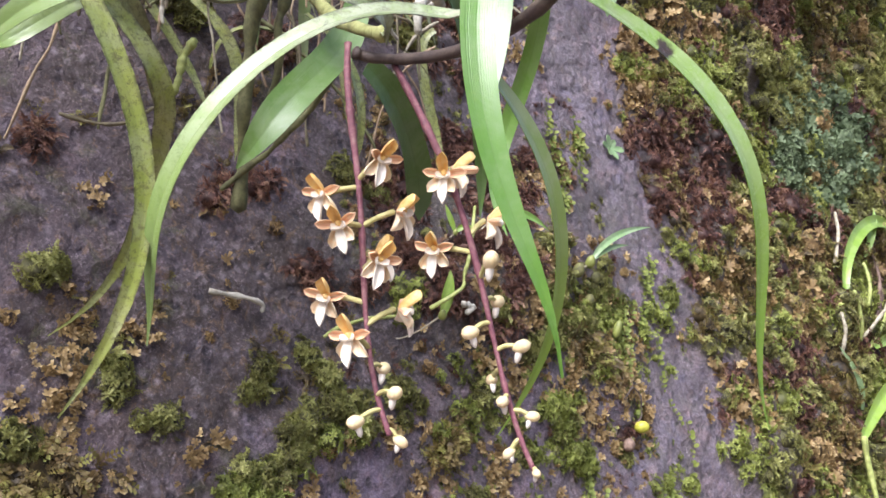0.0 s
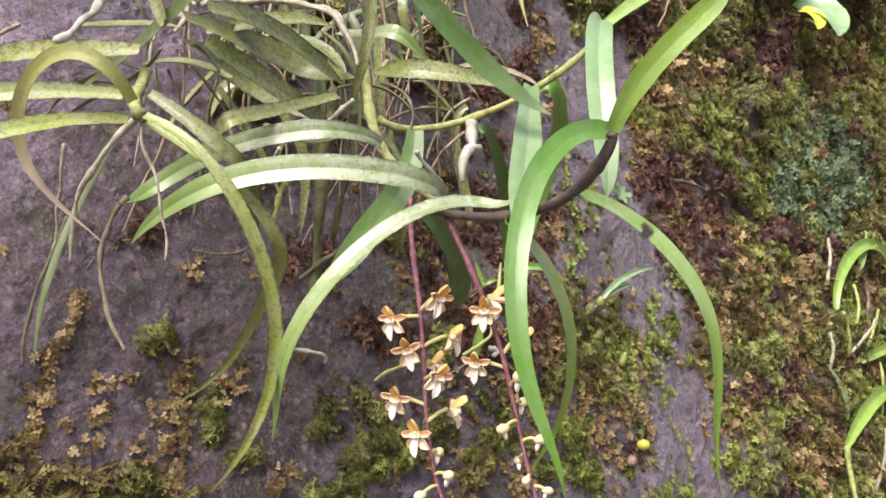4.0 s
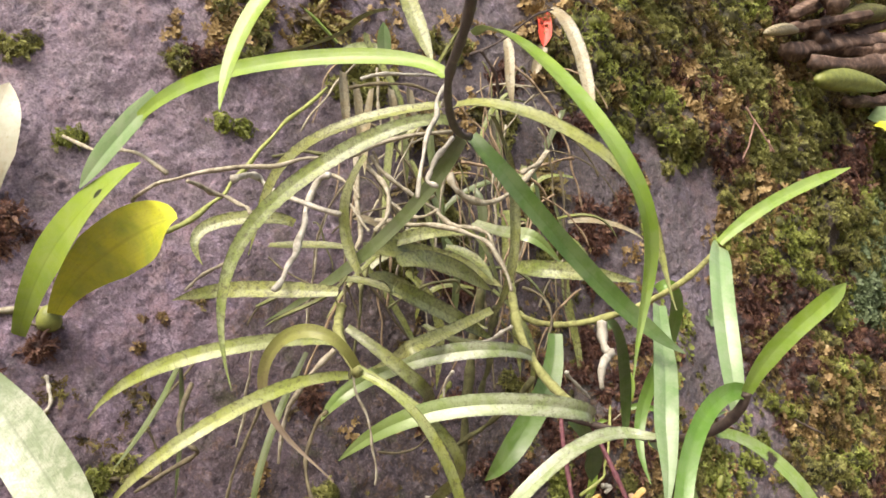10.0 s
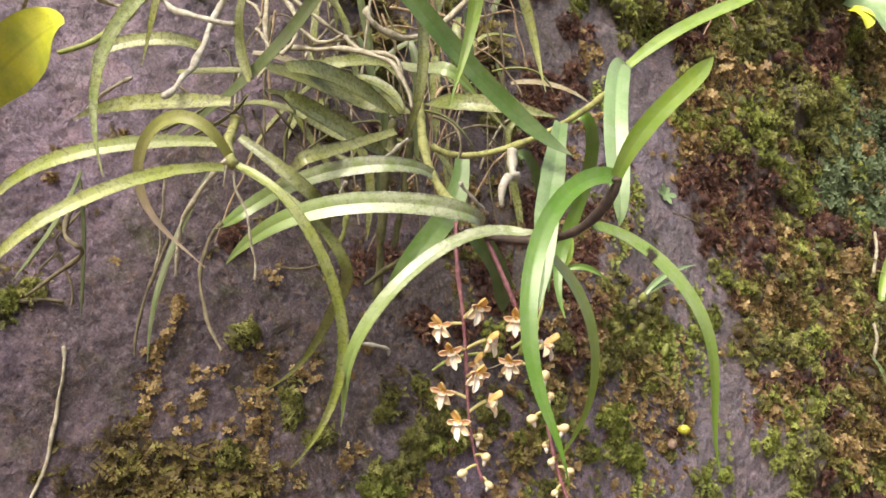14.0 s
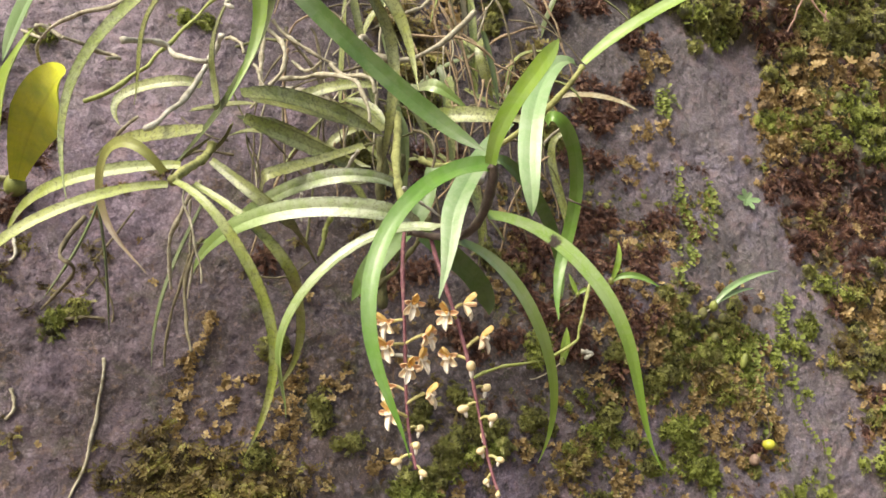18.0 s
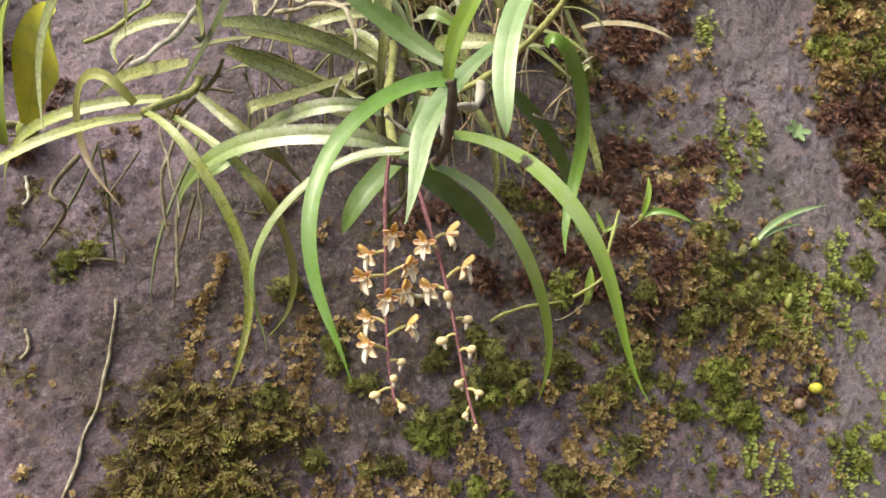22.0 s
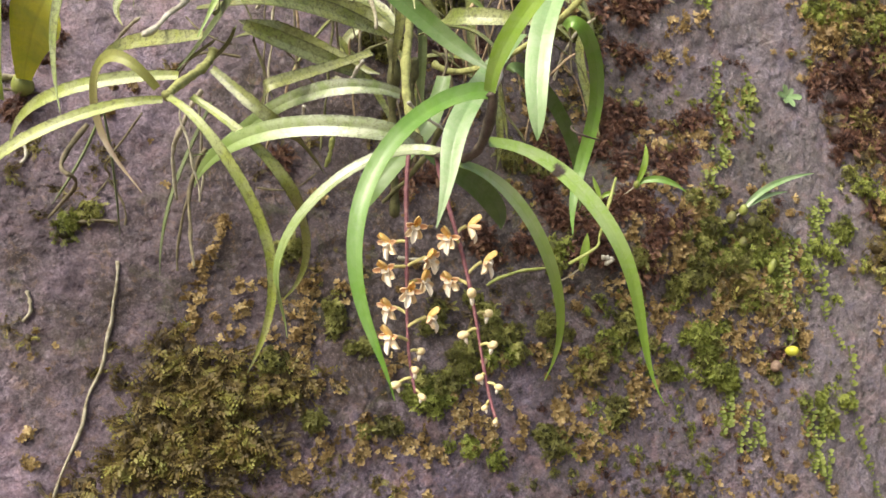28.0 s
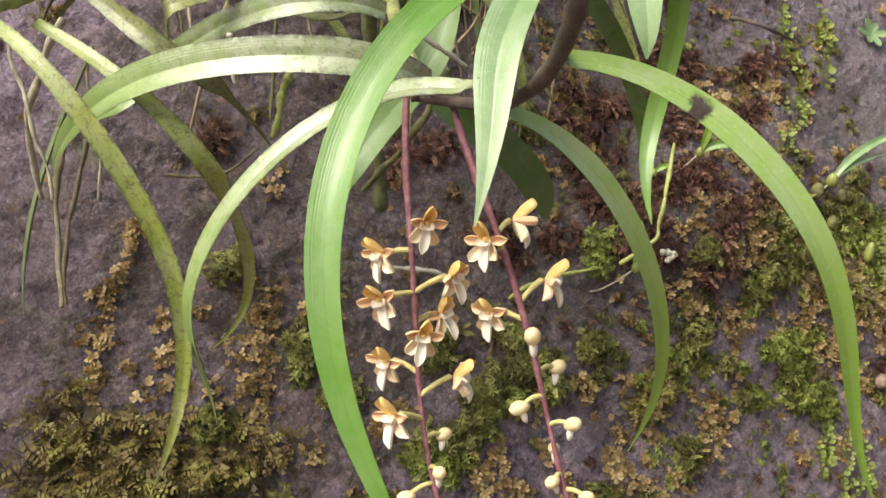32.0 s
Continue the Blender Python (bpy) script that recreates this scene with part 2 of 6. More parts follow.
ROOT_GREY = stem_material("root_grey", (0.38, 0.34, 0.25), (0.17, 0.145, 0.09), (0.54, 0.50, 0.40), 0.75)
ROOT_GREEN = stem_material("root_green", (0.33, 0.37, 0.10), (0.2, 0.22, 0.07), (0.45, 0.47, 0.2), 0.6)
ROOT_DARK = stem_material("root_dark", (0.15, 0.125, 0.075), (0.08, 0.065, 0.045), (0.23, 0.20, 0.12), 0.8)
ROOT_BUFF = stem_material("root_buff", (0.33, 0.24, 0.15), (0.15, 0.10, 0.065), (0.47, 0.36, 0.24), 0.8)
ROOT_OLIVE = stem_material("root_olive", (0.13, 0.13, 0.055), (0.065, 0.06, 0.03), (0.21, 0.21, 0.09), 0.8)
SPIKE = stem_material("spike_purple", (0.20, 0.065, 0.085), (0.13, 0.045, 0.06), (0.32, 0.17, 0.16), 0.5, 300)
PEDICEL = stem_material("pedicel_cream", (0.55, 0.50, 0.20), (0.42, 0.38, 0.14), (0.66, 0.58, 0.3), 0.5, 300)


def petal_material(name, base, edge, streak, amount):
    m, nt, b, co, geo = start(name, 0.45)
    uv = nt.nodes.new("ShaderNodeUVMap")
    sep = nt.nodes.new("ShaderNodeSeparateXYZ")
    nt.links.new(uv.outputs[0], sep.inputs[0])
    n = noise_node(nt, geo.outputs["Position"], 420, 3)
    c = mix(nt, ramp_of(nt, n.outputs[0], 0.35, 0.7), base, edge)
    band = maths(nt, "SUBTRACT", 1.0, maths(nt, "MULTIPLY", maths(nt, "ABSOLUTE", maths(nt, "SUBTRACT", maths(nt, "ABSOLUTE", maths(nt, "SUBTRACT", sep.outputs[0], 0.5)), 0.2)), 9.0))
    cl = nt.nodes.new("ShaderNodeClamp")
    nt.links.new(band, cl.inputs[0])
    c = mix(nt, maths(nt, "MULTIPLY", cl.outputs[0], amount), c, streak)
    nt.links.new(c, b.inputs["Base Color"])
    tr = nt.nodes.new("ShaderNodeBsdfTranslucent")
    nt.links.new(c, tr.inputs[0])
    ms = nt.nodes.new("ShaderNodeMixShader")
    ms.inputs[0].default_value = 0.14
    nt.links.new(b.outputs[0], ms.inputs[1])
    nt.links.new(tr.outputs[0], ms.inputs[2])
    nt.links.new(ms.outputs[0], nt.nodes["Material Output"].inputs[0])
    return m


PETAL_HOOD = petal_material("petal_hood", (0.93, 0.60, 0.17), (0.94, 0.72, 0.34), (0.78, 0.36, 0.12), 0.25)
PETAL_SIDE = petal_material("petal_side", (0.93, 0.60, 0.35), (0.95, 0.74, 0.50), (0.74, 0.26, 0.15), 0.5)
PETAL_LOW = petal_material("petal_low", (0.95, 0.74, 0.46), (0.95, 0.88, 0.72), (0.78, 0.42, 0.22), 0.35)
PETAL_LIP = petal_material("petal_lip", (0.94, 0.85, 0.72), (0.95, 0.90, 0.82), (0.8, 0.6, 0.6), 0.2)
BUD = petal_material("bud", (0.86, 0.68, 0.36), (0.90, 0.78, 0.52), (0.7, 0.4, 0.2), 0.35)


def rock_material():
    m, nt, b, co, geo = start("rock", 0.6)
    pos = geo.outputs["Position"]

    def field(scale, detail, lo, hi, distort=0.3, rough=0.7):
        return ramp_of(nt, noise_node(nt, pos, scale, detail, rough, distort).outputs[0], lo, hi)

    def cells(scale, lo, hi):
        v = nt.nodes.new("ShaderNodeTexVoronoi")
        v.inputs["Scale"].default_value = scale
        wob = nt.nodes.new("ShaderNodeVectorMath")
        wob.operation = "MULTIPLY_ADD"
        wob.inputs[1].default_value = (0.006, 0.006, 0.006)
        nt.links.new(noise_node(nt, pos, 120, 3).outputs["Color"], wob.inputs[0])
        nt.links.new(pos, wob.inputs[2])
        nt.links.new(wob.outputs[0], v.inputs["Vector"])
        col = nt.nodes.new("ShaderNodeSeparateColor")
        nt.links.new(v.outputs["Color"], col.inputs[0])
        return maths(nt, "SUBTRACT", 1.0, ramp_of(nt, v.outputs["Distance"], lo, hi)), col.outputs[0]

    xyz = nt.nodes.new("ShaderNodeSeparateXYZ")
    nt.links.new(pos, xyz.inputs[0])
    big, mid, fine, grit = field(8, 5, 0.36, 0.64), field(70, 6, 0.36, 0.64), field(300, 5, 0.34, 0.66), field(780, 4, 0.34, 0.66)
    tone = maths(nt, "ADD", maths(nt, "ADD", maths(nt, "MULTIPLY", mid, 0.30), maths(nt, "MULTIPLY", grit, 0.22)), maths(nt, "ADD", maths(nt, "MULTIPLY", big, 0.14), maths(nt, "MULTIPLY", fine, 0.36)))
    r = ramp(nt, [(0.14, (0.022, 0.016, 0.029)), (0.38, (0.118, 0.086, 0.127)), (0.60, (0.272, 0.205, 0.288)), (0.84, (0.60, 0.47, 0.60))])
    nt.links.new(tone, r.inputs[0])
    c = r.outputs[0]
    # pink and violet crusts
    c = mix(nt, maths(nt, "MULTIPLY", field(38, 8, 0.50, 0.60), 0.58), c, (0.47, 0.29, 0.335))
    c = mix(nt, maths(nt, "MULTIPLY", field(44, 8, 0.53, 0.61), 0.52), c, (0.20, 0.17, 0.30))
    # bleached rock high on the dry side
    bx = maths(nt, "MULTIPLY", maths(nt, "ADD", xyz.outputs[0], 0.36), 5.0)
    bz = maths(nt, "MULTIPLY", maths(nt, "SUBTRACT", xyz.outputs[2], 1.74), 6.5)
    dry = maths(nt, "ADD", maths(nt, "ADD", maths(nt, "MULTIPLY", bx, bx), maths(nt, "MULTIPLY", bz, bz)), maths(nt, "MULTIPLY", maths(nt, "SUBTRACT", mid, 0.5), 0.9))
    c = mix(nt, maths(nt, "MULTIPLY", maths(nt, "SUBTRACT", 1.0, ramp_of(nt, dry, 0.4, 1.5)), maths(nt, "ADD", 0.12, maths(nt, "MULTIPLY", fine, 0.42))), c, (0.56, 0.47, 0.48))
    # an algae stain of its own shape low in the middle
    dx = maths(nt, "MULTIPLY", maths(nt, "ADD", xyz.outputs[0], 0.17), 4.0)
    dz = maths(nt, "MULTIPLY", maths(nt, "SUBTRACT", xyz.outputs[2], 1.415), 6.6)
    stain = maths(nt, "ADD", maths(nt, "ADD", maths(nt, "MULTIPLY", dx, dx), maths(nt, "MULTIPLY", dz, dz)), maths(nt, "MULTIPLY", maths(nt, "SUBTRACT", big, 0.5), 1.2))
    # dark brown rock behind the tangle, with the shade of its gaps painted in
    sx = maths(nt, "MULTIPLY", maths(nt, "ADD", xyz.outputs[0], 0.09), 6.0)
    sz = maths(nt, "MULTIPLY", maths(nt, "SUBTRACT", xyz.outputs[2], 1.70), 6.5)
    tangle_shade = maths(nt, "ADD", maths(nt, "ADD", maths(nt, "MULTIPLY", sx, sx), maths(nt, "MULTIPLY", sz, sz)), maths(nt, "MULTIPLY", maths(nt, "SUBTRACT", mid, 0.5), 1.0))
    c = mix(nt, maths(nt, "MULTIPLY", maths(nt, "SUBTRACT", 1.0, ramp_of(nt, tangle_shade, 0.6, 1.9)), 0.84), c, (0.07, 0.055, 0.055))
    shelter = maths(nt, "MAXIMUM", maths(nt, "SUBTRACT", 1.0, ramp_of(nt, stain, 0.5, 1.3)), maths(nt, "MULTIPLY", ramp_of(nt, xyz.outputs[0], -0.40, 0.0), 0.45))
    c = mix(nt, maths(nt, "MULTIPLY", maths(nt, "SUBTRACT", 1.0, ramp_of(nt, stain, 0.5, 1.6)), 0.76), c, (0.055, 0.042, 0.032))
    c = mix(nt, maths(nt, "MULTIPLY", maths(nt, "MULTIPLY", field(11, 9, 0.44, 0.56, 0.8), 0.68), maths(nt, "ADD", 0.22, maths(nt, "MULTIPLY", shelter, 0.78))), c, (0.066, 0.046, 0.034))
    c = mix(nt, maths(nt, "MULTIPLY", maths(nt, "MULTIPLY", field(95, 9, 0.54, 0.61, 1.0), 0.5), maths(nt, "ADD", 0.18, maths(nt, "MULTIPLY", shelter, 0.82))), c, (0.25, 0.145, 0.06))
    c = mix(nt, maths(nt, "MULTIPLY", maths(nt, "MULTIPLY", field(24, 9, 0.55, 0.63, 0.6), 0.45), maths(nt, "ADD", 0.3, maths(nt, "MULTIPLY", shelter, 0.7))), c, (0.115, 0.125, 0.04))
    # pale grains and dark pits
    grain, pick = cells(160, 0.1, 0.6)
    c = mix(nt, maths(nt, "MULTIPLY", maths(nt, "MULTIPLY", grain, ramp_of(nt, pick, 0.5, 0.95)), 0.42), c, (0.48, 0.41, 0.47))
    pit, pick = cells(125, 0.22, 0.5)
    pit = maths(nt, "MULTIPLY", maths(nt, "MULTIPLY", pit, ramp_of(nt, pick, 0.5, 0.6)), field(26, 4, 0.40, 0.54))
    c = mix(nt, maths(nt, "MULTIPLY", pit, 0.88), c, (0.030, 0.023, 0.034))
    # brown humus where the moss carpet grows, past the bare band
    edge = maths(nt, "SUBTRACT", maths(nt, "ADD", xyz.outputs[0], maths(nt, "MULTIPLY", xyz.outputs[2], 0.22)), 0.2 + 1.43 * 0.22)
    edge = maths(nt, "ADD", edge, maths(nt, "MULTIPLY", ramp_of(nt, xyz.outputs[2], 1.69, 1.76), 0.19))
    edge = maths(nt, "ADD", edge, maths(nt, "MULTIPLY", maths(nt, "SUBTRACT", noise_node(nt, pos, 22, 6, 0.7).outputs[0], 0.5), 0.22))
    band = maths(nt, "SUBTRACT", 1.0, maths(nt, "ABSOLUTE", maths(nt, "MULTIPLY", maths(nt, "ADD", edge, 0.03), 11.0)))
    bandc = nt.nodes.new("ShaderNodeClamp")
    nt.links.new(band, bandc.inputs[0])
    c = mix(nt, maths(nt, "MULTIPLY", bandc.outputs[0], maths(nt, "ADD", 0.08, maths(nt, "MULTIPLY", fine, 0.22))), c, (0.46, 0.42, 0.46))
    c = mix(nt, maths(nt, "MULTIPLY", ramp_of(nt, edge, 0.03, 0.06), 0.85), c, (0.085, 0.062, 0.04))
    c = mix(nt, maths(nt, "MULTIPLY", ramp_of(nt, xyz.outputs[0], -0.12, 0.03), maths(nt, "ADD", 0.18, maths(nt, "MULTIPLY", mid, 0.3))), c, (0.105, 0.098, 0.078))
    c = mix(nt, maths(nt, "MULTIPLY", maths(nt, "SUBTRACT", 1.0, ramp_of(nt, xyz.outputs[0], -0.30, -0.14)), maths(nt, "MULTIPLY", field(30, 6, 0.38, 0.60), 0.38)), c, (0.37, 0.265, 0.36))
    speck = noise_node(nt, pos, 430, 7, 0.85).outputs[0]
    c = mix(nt, maths(nt, "MULTIPLY", maths(nt, "SUBTRACT", 1.0, ramp_of(nt, speck, 0.38, 0.50)), 0.6), c, (0.028, 0.021, 0.034))
    c = mix(nt, maths(nt, "MULTIPLY", ramp_of(nt, speck, 0.53, 0.66), 0.38), c, (0.60, 0.48, 0.57))
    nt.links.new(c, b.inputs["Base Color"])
    h = maths(nt, "SUBTRACT", maths(nt, "ADD", maths(nt, "ADD", maths(nt, "MULTIPLY", mid, 0.4), maths(nt, "MULTIPLY", grit, 0.25)), maths(nt, "MULTIPLY", fine, 0.6)), maths(nt, "MULTIPLY", pit, 0.9))
    bump(nt, b, h, 0.85, 0.0024)
    return m


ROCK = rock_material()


def moss_material(name, *cols, rough=0.6):
    """Moss: each shoot brown and dark at its foot, greener to its tip, with a tone of its own; the dark also paints in
    self-shadow.
    """
    m, nt, b, co, geo = start(name, rough)
    uv = nt.nodes.new("ShaderNodeUVMap")
    sep = nt.nodes.new("ShaderNodeSeparateXYZ")
    nt.links.new(uv.outputs[0], sep.inputs[0])
    n = noise_node(nt, geo.outputs["Position"], 70, 3)
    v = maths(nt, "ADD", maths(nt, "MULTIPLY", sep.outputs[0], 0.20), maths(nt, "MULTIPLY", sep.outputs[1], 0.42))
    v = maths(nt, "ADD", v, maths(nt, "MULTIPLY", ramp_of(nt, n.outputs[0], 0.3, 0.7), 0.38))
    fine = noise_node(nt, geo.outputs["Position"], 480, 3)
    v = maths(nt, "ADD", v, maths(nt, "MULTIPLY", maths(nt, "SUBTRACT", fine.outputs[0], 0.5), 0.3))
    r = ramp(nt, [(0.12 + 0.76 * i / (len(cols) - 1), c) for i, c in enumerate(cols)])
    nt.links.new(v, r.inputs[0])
    nt.links.new(r.outputs[0], b.inputs["Base Color"])
    tr = nt.nodes.new("ShaderNodeBsdfTranslucent")
    nt.links.new(r.outputs[0], tr.inputs[0])
    ms = nt.nodes.new("ShaderNodeMixShader")
    ms.inputs[0].default_value = 0.25
    nt.links.new(b.outputs[0], ms.inputs[1])
    nt.links.new(tr.outputs[0], ms.inputs[2])
    nt.links.new(ms.outputs[0], nt.nodes["Material Output"].inputs[0])
    return m


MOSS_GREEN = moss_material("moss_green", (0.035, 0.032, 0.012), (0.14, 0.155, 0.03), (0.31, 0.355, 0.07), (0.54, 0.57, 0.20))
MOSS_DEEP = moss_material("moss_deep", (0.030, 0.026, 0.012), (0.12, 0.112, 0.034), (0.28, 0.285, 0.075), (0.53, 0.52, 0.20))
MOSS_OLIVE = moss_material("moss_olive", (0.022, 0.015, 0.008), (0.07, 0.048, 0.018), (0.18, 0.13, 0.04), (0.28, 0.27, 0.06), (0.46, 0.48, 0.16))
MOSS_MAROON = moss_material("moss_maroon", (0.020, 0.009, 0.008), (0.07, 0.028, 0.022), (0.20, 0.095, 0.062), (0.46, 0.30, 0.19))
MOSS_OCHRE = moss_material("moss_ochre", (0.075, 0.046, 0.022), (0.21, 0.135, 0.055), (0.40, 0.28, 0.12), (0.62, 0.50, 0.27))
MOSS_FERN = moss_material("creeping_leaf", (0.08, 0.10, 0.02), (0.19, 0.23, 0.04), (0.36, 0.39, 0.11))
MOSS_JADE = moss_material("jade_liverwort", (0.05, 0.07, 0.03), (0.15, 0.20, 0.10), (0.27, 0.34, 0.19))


def plain_material(name, a, bcol, scale, rough):
    m, nt, b, co, geo = start(name, rough)
    n = noise_node(nt, geo.outputs["Position"], scale, 5, 0.65)
    nt.links.new(mix(nt, ramp_of(nt, n.outputs[0], 0.35, 0.65), a, bcol), b.inputs["Base Color"])
    bump(nt, b, n.outputs[0], 0.5, 0.002)
    return m


BERRY = plain_material("berry_yellow", (0.55, 0.50, 0.06), (0.42, 0.42, 0.05), 90, 0.35)
BULB = plain_material("bulb_green", (0.26, 0.29, 0.07), (0.15, 0.17, 0.05), 120, 0.45)
BULB_MOSSY = plain_material("bulb_mossy", (0.17, 0.17, 0.05), (0.07, 0.065, 0.03), 200, 0.7)
BULB_YELLOW = plain_material("bulb_yellow", (0.55, 0.50, 0.09), (0.42, 0.42, 0.08), 60, 0.45)
RED_LEAF = plain_material("leaf_red", (0.60, 0.06, 0.03), (0.50, 0.08, 0.05), 90, 0.5)
SOIL = plain_material("soil", (0.07, 0.05, 0.035), (0.13, 0.10, 0.06), 9, 0.95)
WOOD = stem_material("driftwood", (0.115, 0.07, 0.05), (0.04, 0.024, 0.018), (0.36, 0.25, 0.19), 0.7, 60)


# ---- shapes ----
VIEW = Vector((0.12, -1.0, 0.30)).normalized()


def mesh_object(name, verts, faces, material, uvs=None, smooth=True):
    me = bpy.data.meshes.new(name)
    me.from_pydata([tuple(v) for v in verts], [], faces)
    if uvs is not None:
        layer = me.uv_layers.new(name="UVMap")
        index = np.empty(len(me.loops), dtype=np.int32)
        me.loops.foreach_get("vertex_index", index)
        layer.data.foreach_set("uv", np.asarray(uvs, dtype=np.float32)[index].ravel())
    me.materials.append(material)
    if smooth:
        me.polygons.foreach_set("use_smooth", [True] * len(me.polygons))
    return new(name, me)


def thing(name, base, label, category, group="", kind=""):
    ob = new(name)
    ob.location = base
    ob.empty_display_size = 0.01
    return tagged(ob, label, category, group, kind)


def part(name, shape, material, parent, label=""):
    """One mesh under a thing or under a part. shape: points in the world, faces and, for leaves, places across and along."""
    verts, faces, uvs = shape
    root = parent
    while root.parent:
        root = root.parent
    base = Vector(root.location)
    ob = mesh_object(name, [Vector(v) - base for v in verts], faces, material, uvs)
    ob.parent = parent
    return tagged(ob, label)


def bezier(points, count):
    p = np.array(points, float)
    n = len(p) - 1
    s = np.linspace(0, 1, count)[:, None]
    k = np.arange(n + 1)
    co = np.array([math.comb(n, i) for i in k])
    return (co * s**k * (1 - s) ** (n - k)) @ p


def tangents(line):
    t = np.gradient(line, axis=0)
    return t / (np.linalg.norm(t, axis=1, keepdims=True) + 1e-12)


def strap(points, width, true_width=0.0088, fold=0.36, thick=0.0009, count=30, base=0.62, taper=0.45, power=2.7, wave=0.0, seed=0, facing=None, crease=0.15):
    """A strap leaf along a curve: a shallow gutter with some thickness, narrow at its foot and drawn out to its tip."""
    line = bezier(points, count)
    tan = tangents(line)
    view = np.array(facing or VIEW)
    full = max(width, true_width)
    lean = math.acos(min(1.0, width / full))
    best = None
    for sign in (1, -1):
        v = view - (tan @ view)[:, None] * tan
        v /= np.linalg.norm(v, axis=1, keepdims=True) + 1e-9
        n0 = np.cross(tan, v)
        side = math.cos(lean) * n0 + math.sin(lean) * sign * v
        nor = np.cross(tan, side)
        nor *= np.sign((nor * v).sum(1))[:, None]
        score = nor[: count // 2, 2].sum()
        if best is None or score > best[0]:
            best = (score, side, nor)
    side, nor = best[1], best[2]
    rng = random.Random(seed)
    a, b = rng.uniform(0, 6), rng.uniform(0, 6)
    s = np.linspace(0, 1, count)
    w = full * np.minimum(1, base + 1.6 * s) * (1 - np.clip((s - taper) / (1 - taper), 0, 1) ** power) ** 0.95
    w = np.maximum(w, 0.0006)
    across = (-1, -0.72, -0.4, -0.07, 0, 0.07, 0.4, 0.72, 1)
    cols = len(across)
    verts, uvs, faces = [], [], []
    for i in range(count):
        for c in range(cols):
            x = across[c]
            rise = fold * w[i] * (crease * math.sin(abs(x) * 1.9) + (1.0 - crease) * x * x) + wave * math.sin(s[i] * 14 + a + 2 * x) * w[i]
            verts.append(line[i] + side[i] * (w[i] / 2 * x) + nor[i] * rise)
            uvs.append(((x + 1) / 2, s[i]))
    m = len(verts)
    for i in range(count):
        for c in range(cols):
            x = across[c]
            t = thick * (1 - 0.75 * abs(x)) * min(1.0, w[i] / full + 0.15)
            verts.append(verts[i * cols + c] - nor[i] * t)
            uvs.append(((x + 1) / 2, s[i]))
    for i in range(count - 1):
        for c in range(cols - 1):
            q = i * cols + c
            faces.append((q, q + 1, q + cols + 1, q + cols))
            faces.append((m + q, m + q + cols, m + q + cols + 1, m + q + 1))
    # the rim has points of its own, so that the blade is shaded flat to its margin
    rim = [i * cols for i in range(count)] + [(count - 1) * cols + c for c in range(1, cols)] + [i * cols + cols - 1 for i in range(count - 2, -1, -1)] + [c for c in range(cols - 2, 0, -1)]
    k = len(verts)
    for q in rim:
        verts += [verts[q], verts[m + q]]
        uvs += [uvs[q], uvs[q]]
    for i in range(len(rim)):
        j = (i + 1) % len(rim)
        faces.append((k + 2 * i, k + 2 * j, k + 2 * j + 1, k + 2 * i + 1))
    return verts, faces, uvs


def tube(points, r0, r1=None, count=30, sides=8, rough=0.12, seed=0, rings=0, straight=False, wiggle=0.0):
    """A stem or root along a curve, uneven in thickness. rings: swollen joints along it."""
    line = np.array(points, float) if straight else bezier(points, count)
    count = len(line)
    if wiggle:
        for i in range(1, count - 1):
            p = Vector(line[i]) * 45 + Vector((seed * 1.7, 0, 0))
            line[i] = line[i] + np.array(noise.noise_vector(p)) * wiggle * min(1.0, 4.0 * min(i, count - 1 - i) / count)
    tan = tangents(line)
    r1 = r0 if r1 is None else r1
    rng = random.Random(seed)
    ph = [rng.uniform(0, 6.3) for _ in range(4)]
    ref = np.array((0.31, 0.2, 0.93))
    verts, faces, uvs = [], [], []
    u = np.cross(tan[0], ref)
    for i in range(count):
        u = u - (u @ tan[i]) * tan[i]
        u /= np.linalg.norm(u)
        v = np.cross(tan[i], u)
        s = i / (count - 1)
        r = r0 + (r1 - r0) * s
        r *= 1 + rough * (math.sin(s * 17 + ph[0]) + 0.6 * math.sin(s * 41 + ph[1]))
        if rings:
            r *= 1 + 0.28 * max(0, math.cos(s * rings * 2 * math.pi)) ** 8
        for j in range(sides):
            a = 2 * math.pi * j / sides
            rr = r * (1 + rough * 0.6 * math.sin(3 * a + ph[2] + s * 9))
            verts.append(line[i] + (u * math.cos(a) + v * math.sin(a)) * rr)
            uvs.append((j / sides, s))
    for i in range(count - 1):
        for j in range(sides):
            k = (j + 1) % sides
            faces.append((i * sides + j, i * sides + k, (i + 1) * sides + k, (i + 1) * sides + j))
    for i, flip in ((0, True), (count - 1, False)):
        verts.append(line[i] + tan[i] * (r1 * 0.8 if i else -r0 * 0.5))
        uvs.append((0.5, i / (count - 1)))
        for j in range(sides):
            k = (j + 1) % sides
            f = (i * sides + j, i * sides + k, len(verts) - 1)
            faces.append(f[::-1] if flip else f)
    return verts, faces, uvs


def blob(centre, axis, length, width, rows=9, sides=10, pear=0.0, bend=0.0):
    """An egg or pear shape along an axis."""
    ax = Vector(axis).normalized()
    u = ax.orthogonal().normalized()
    v = ax.cross(u)
    c = Vector(centre)
    verts, faces, uvs = [], [], []
    for i in range(rows + 1):
        s = i / rows
        r = width / 2 * 2 * math.sqrt(max(0.01, s * (1 - s))) * (1 - pear * (s - 0.4))
        p = c + ax * (length * (s - 0.5)) + u * (bend * length * math.sin(math.pi * s))
        for j in range(sides):
            a = 2 * math.pi * j / sides
            verts.append(p + (u * math.cos(a) + v * math.sin(a)) * r)
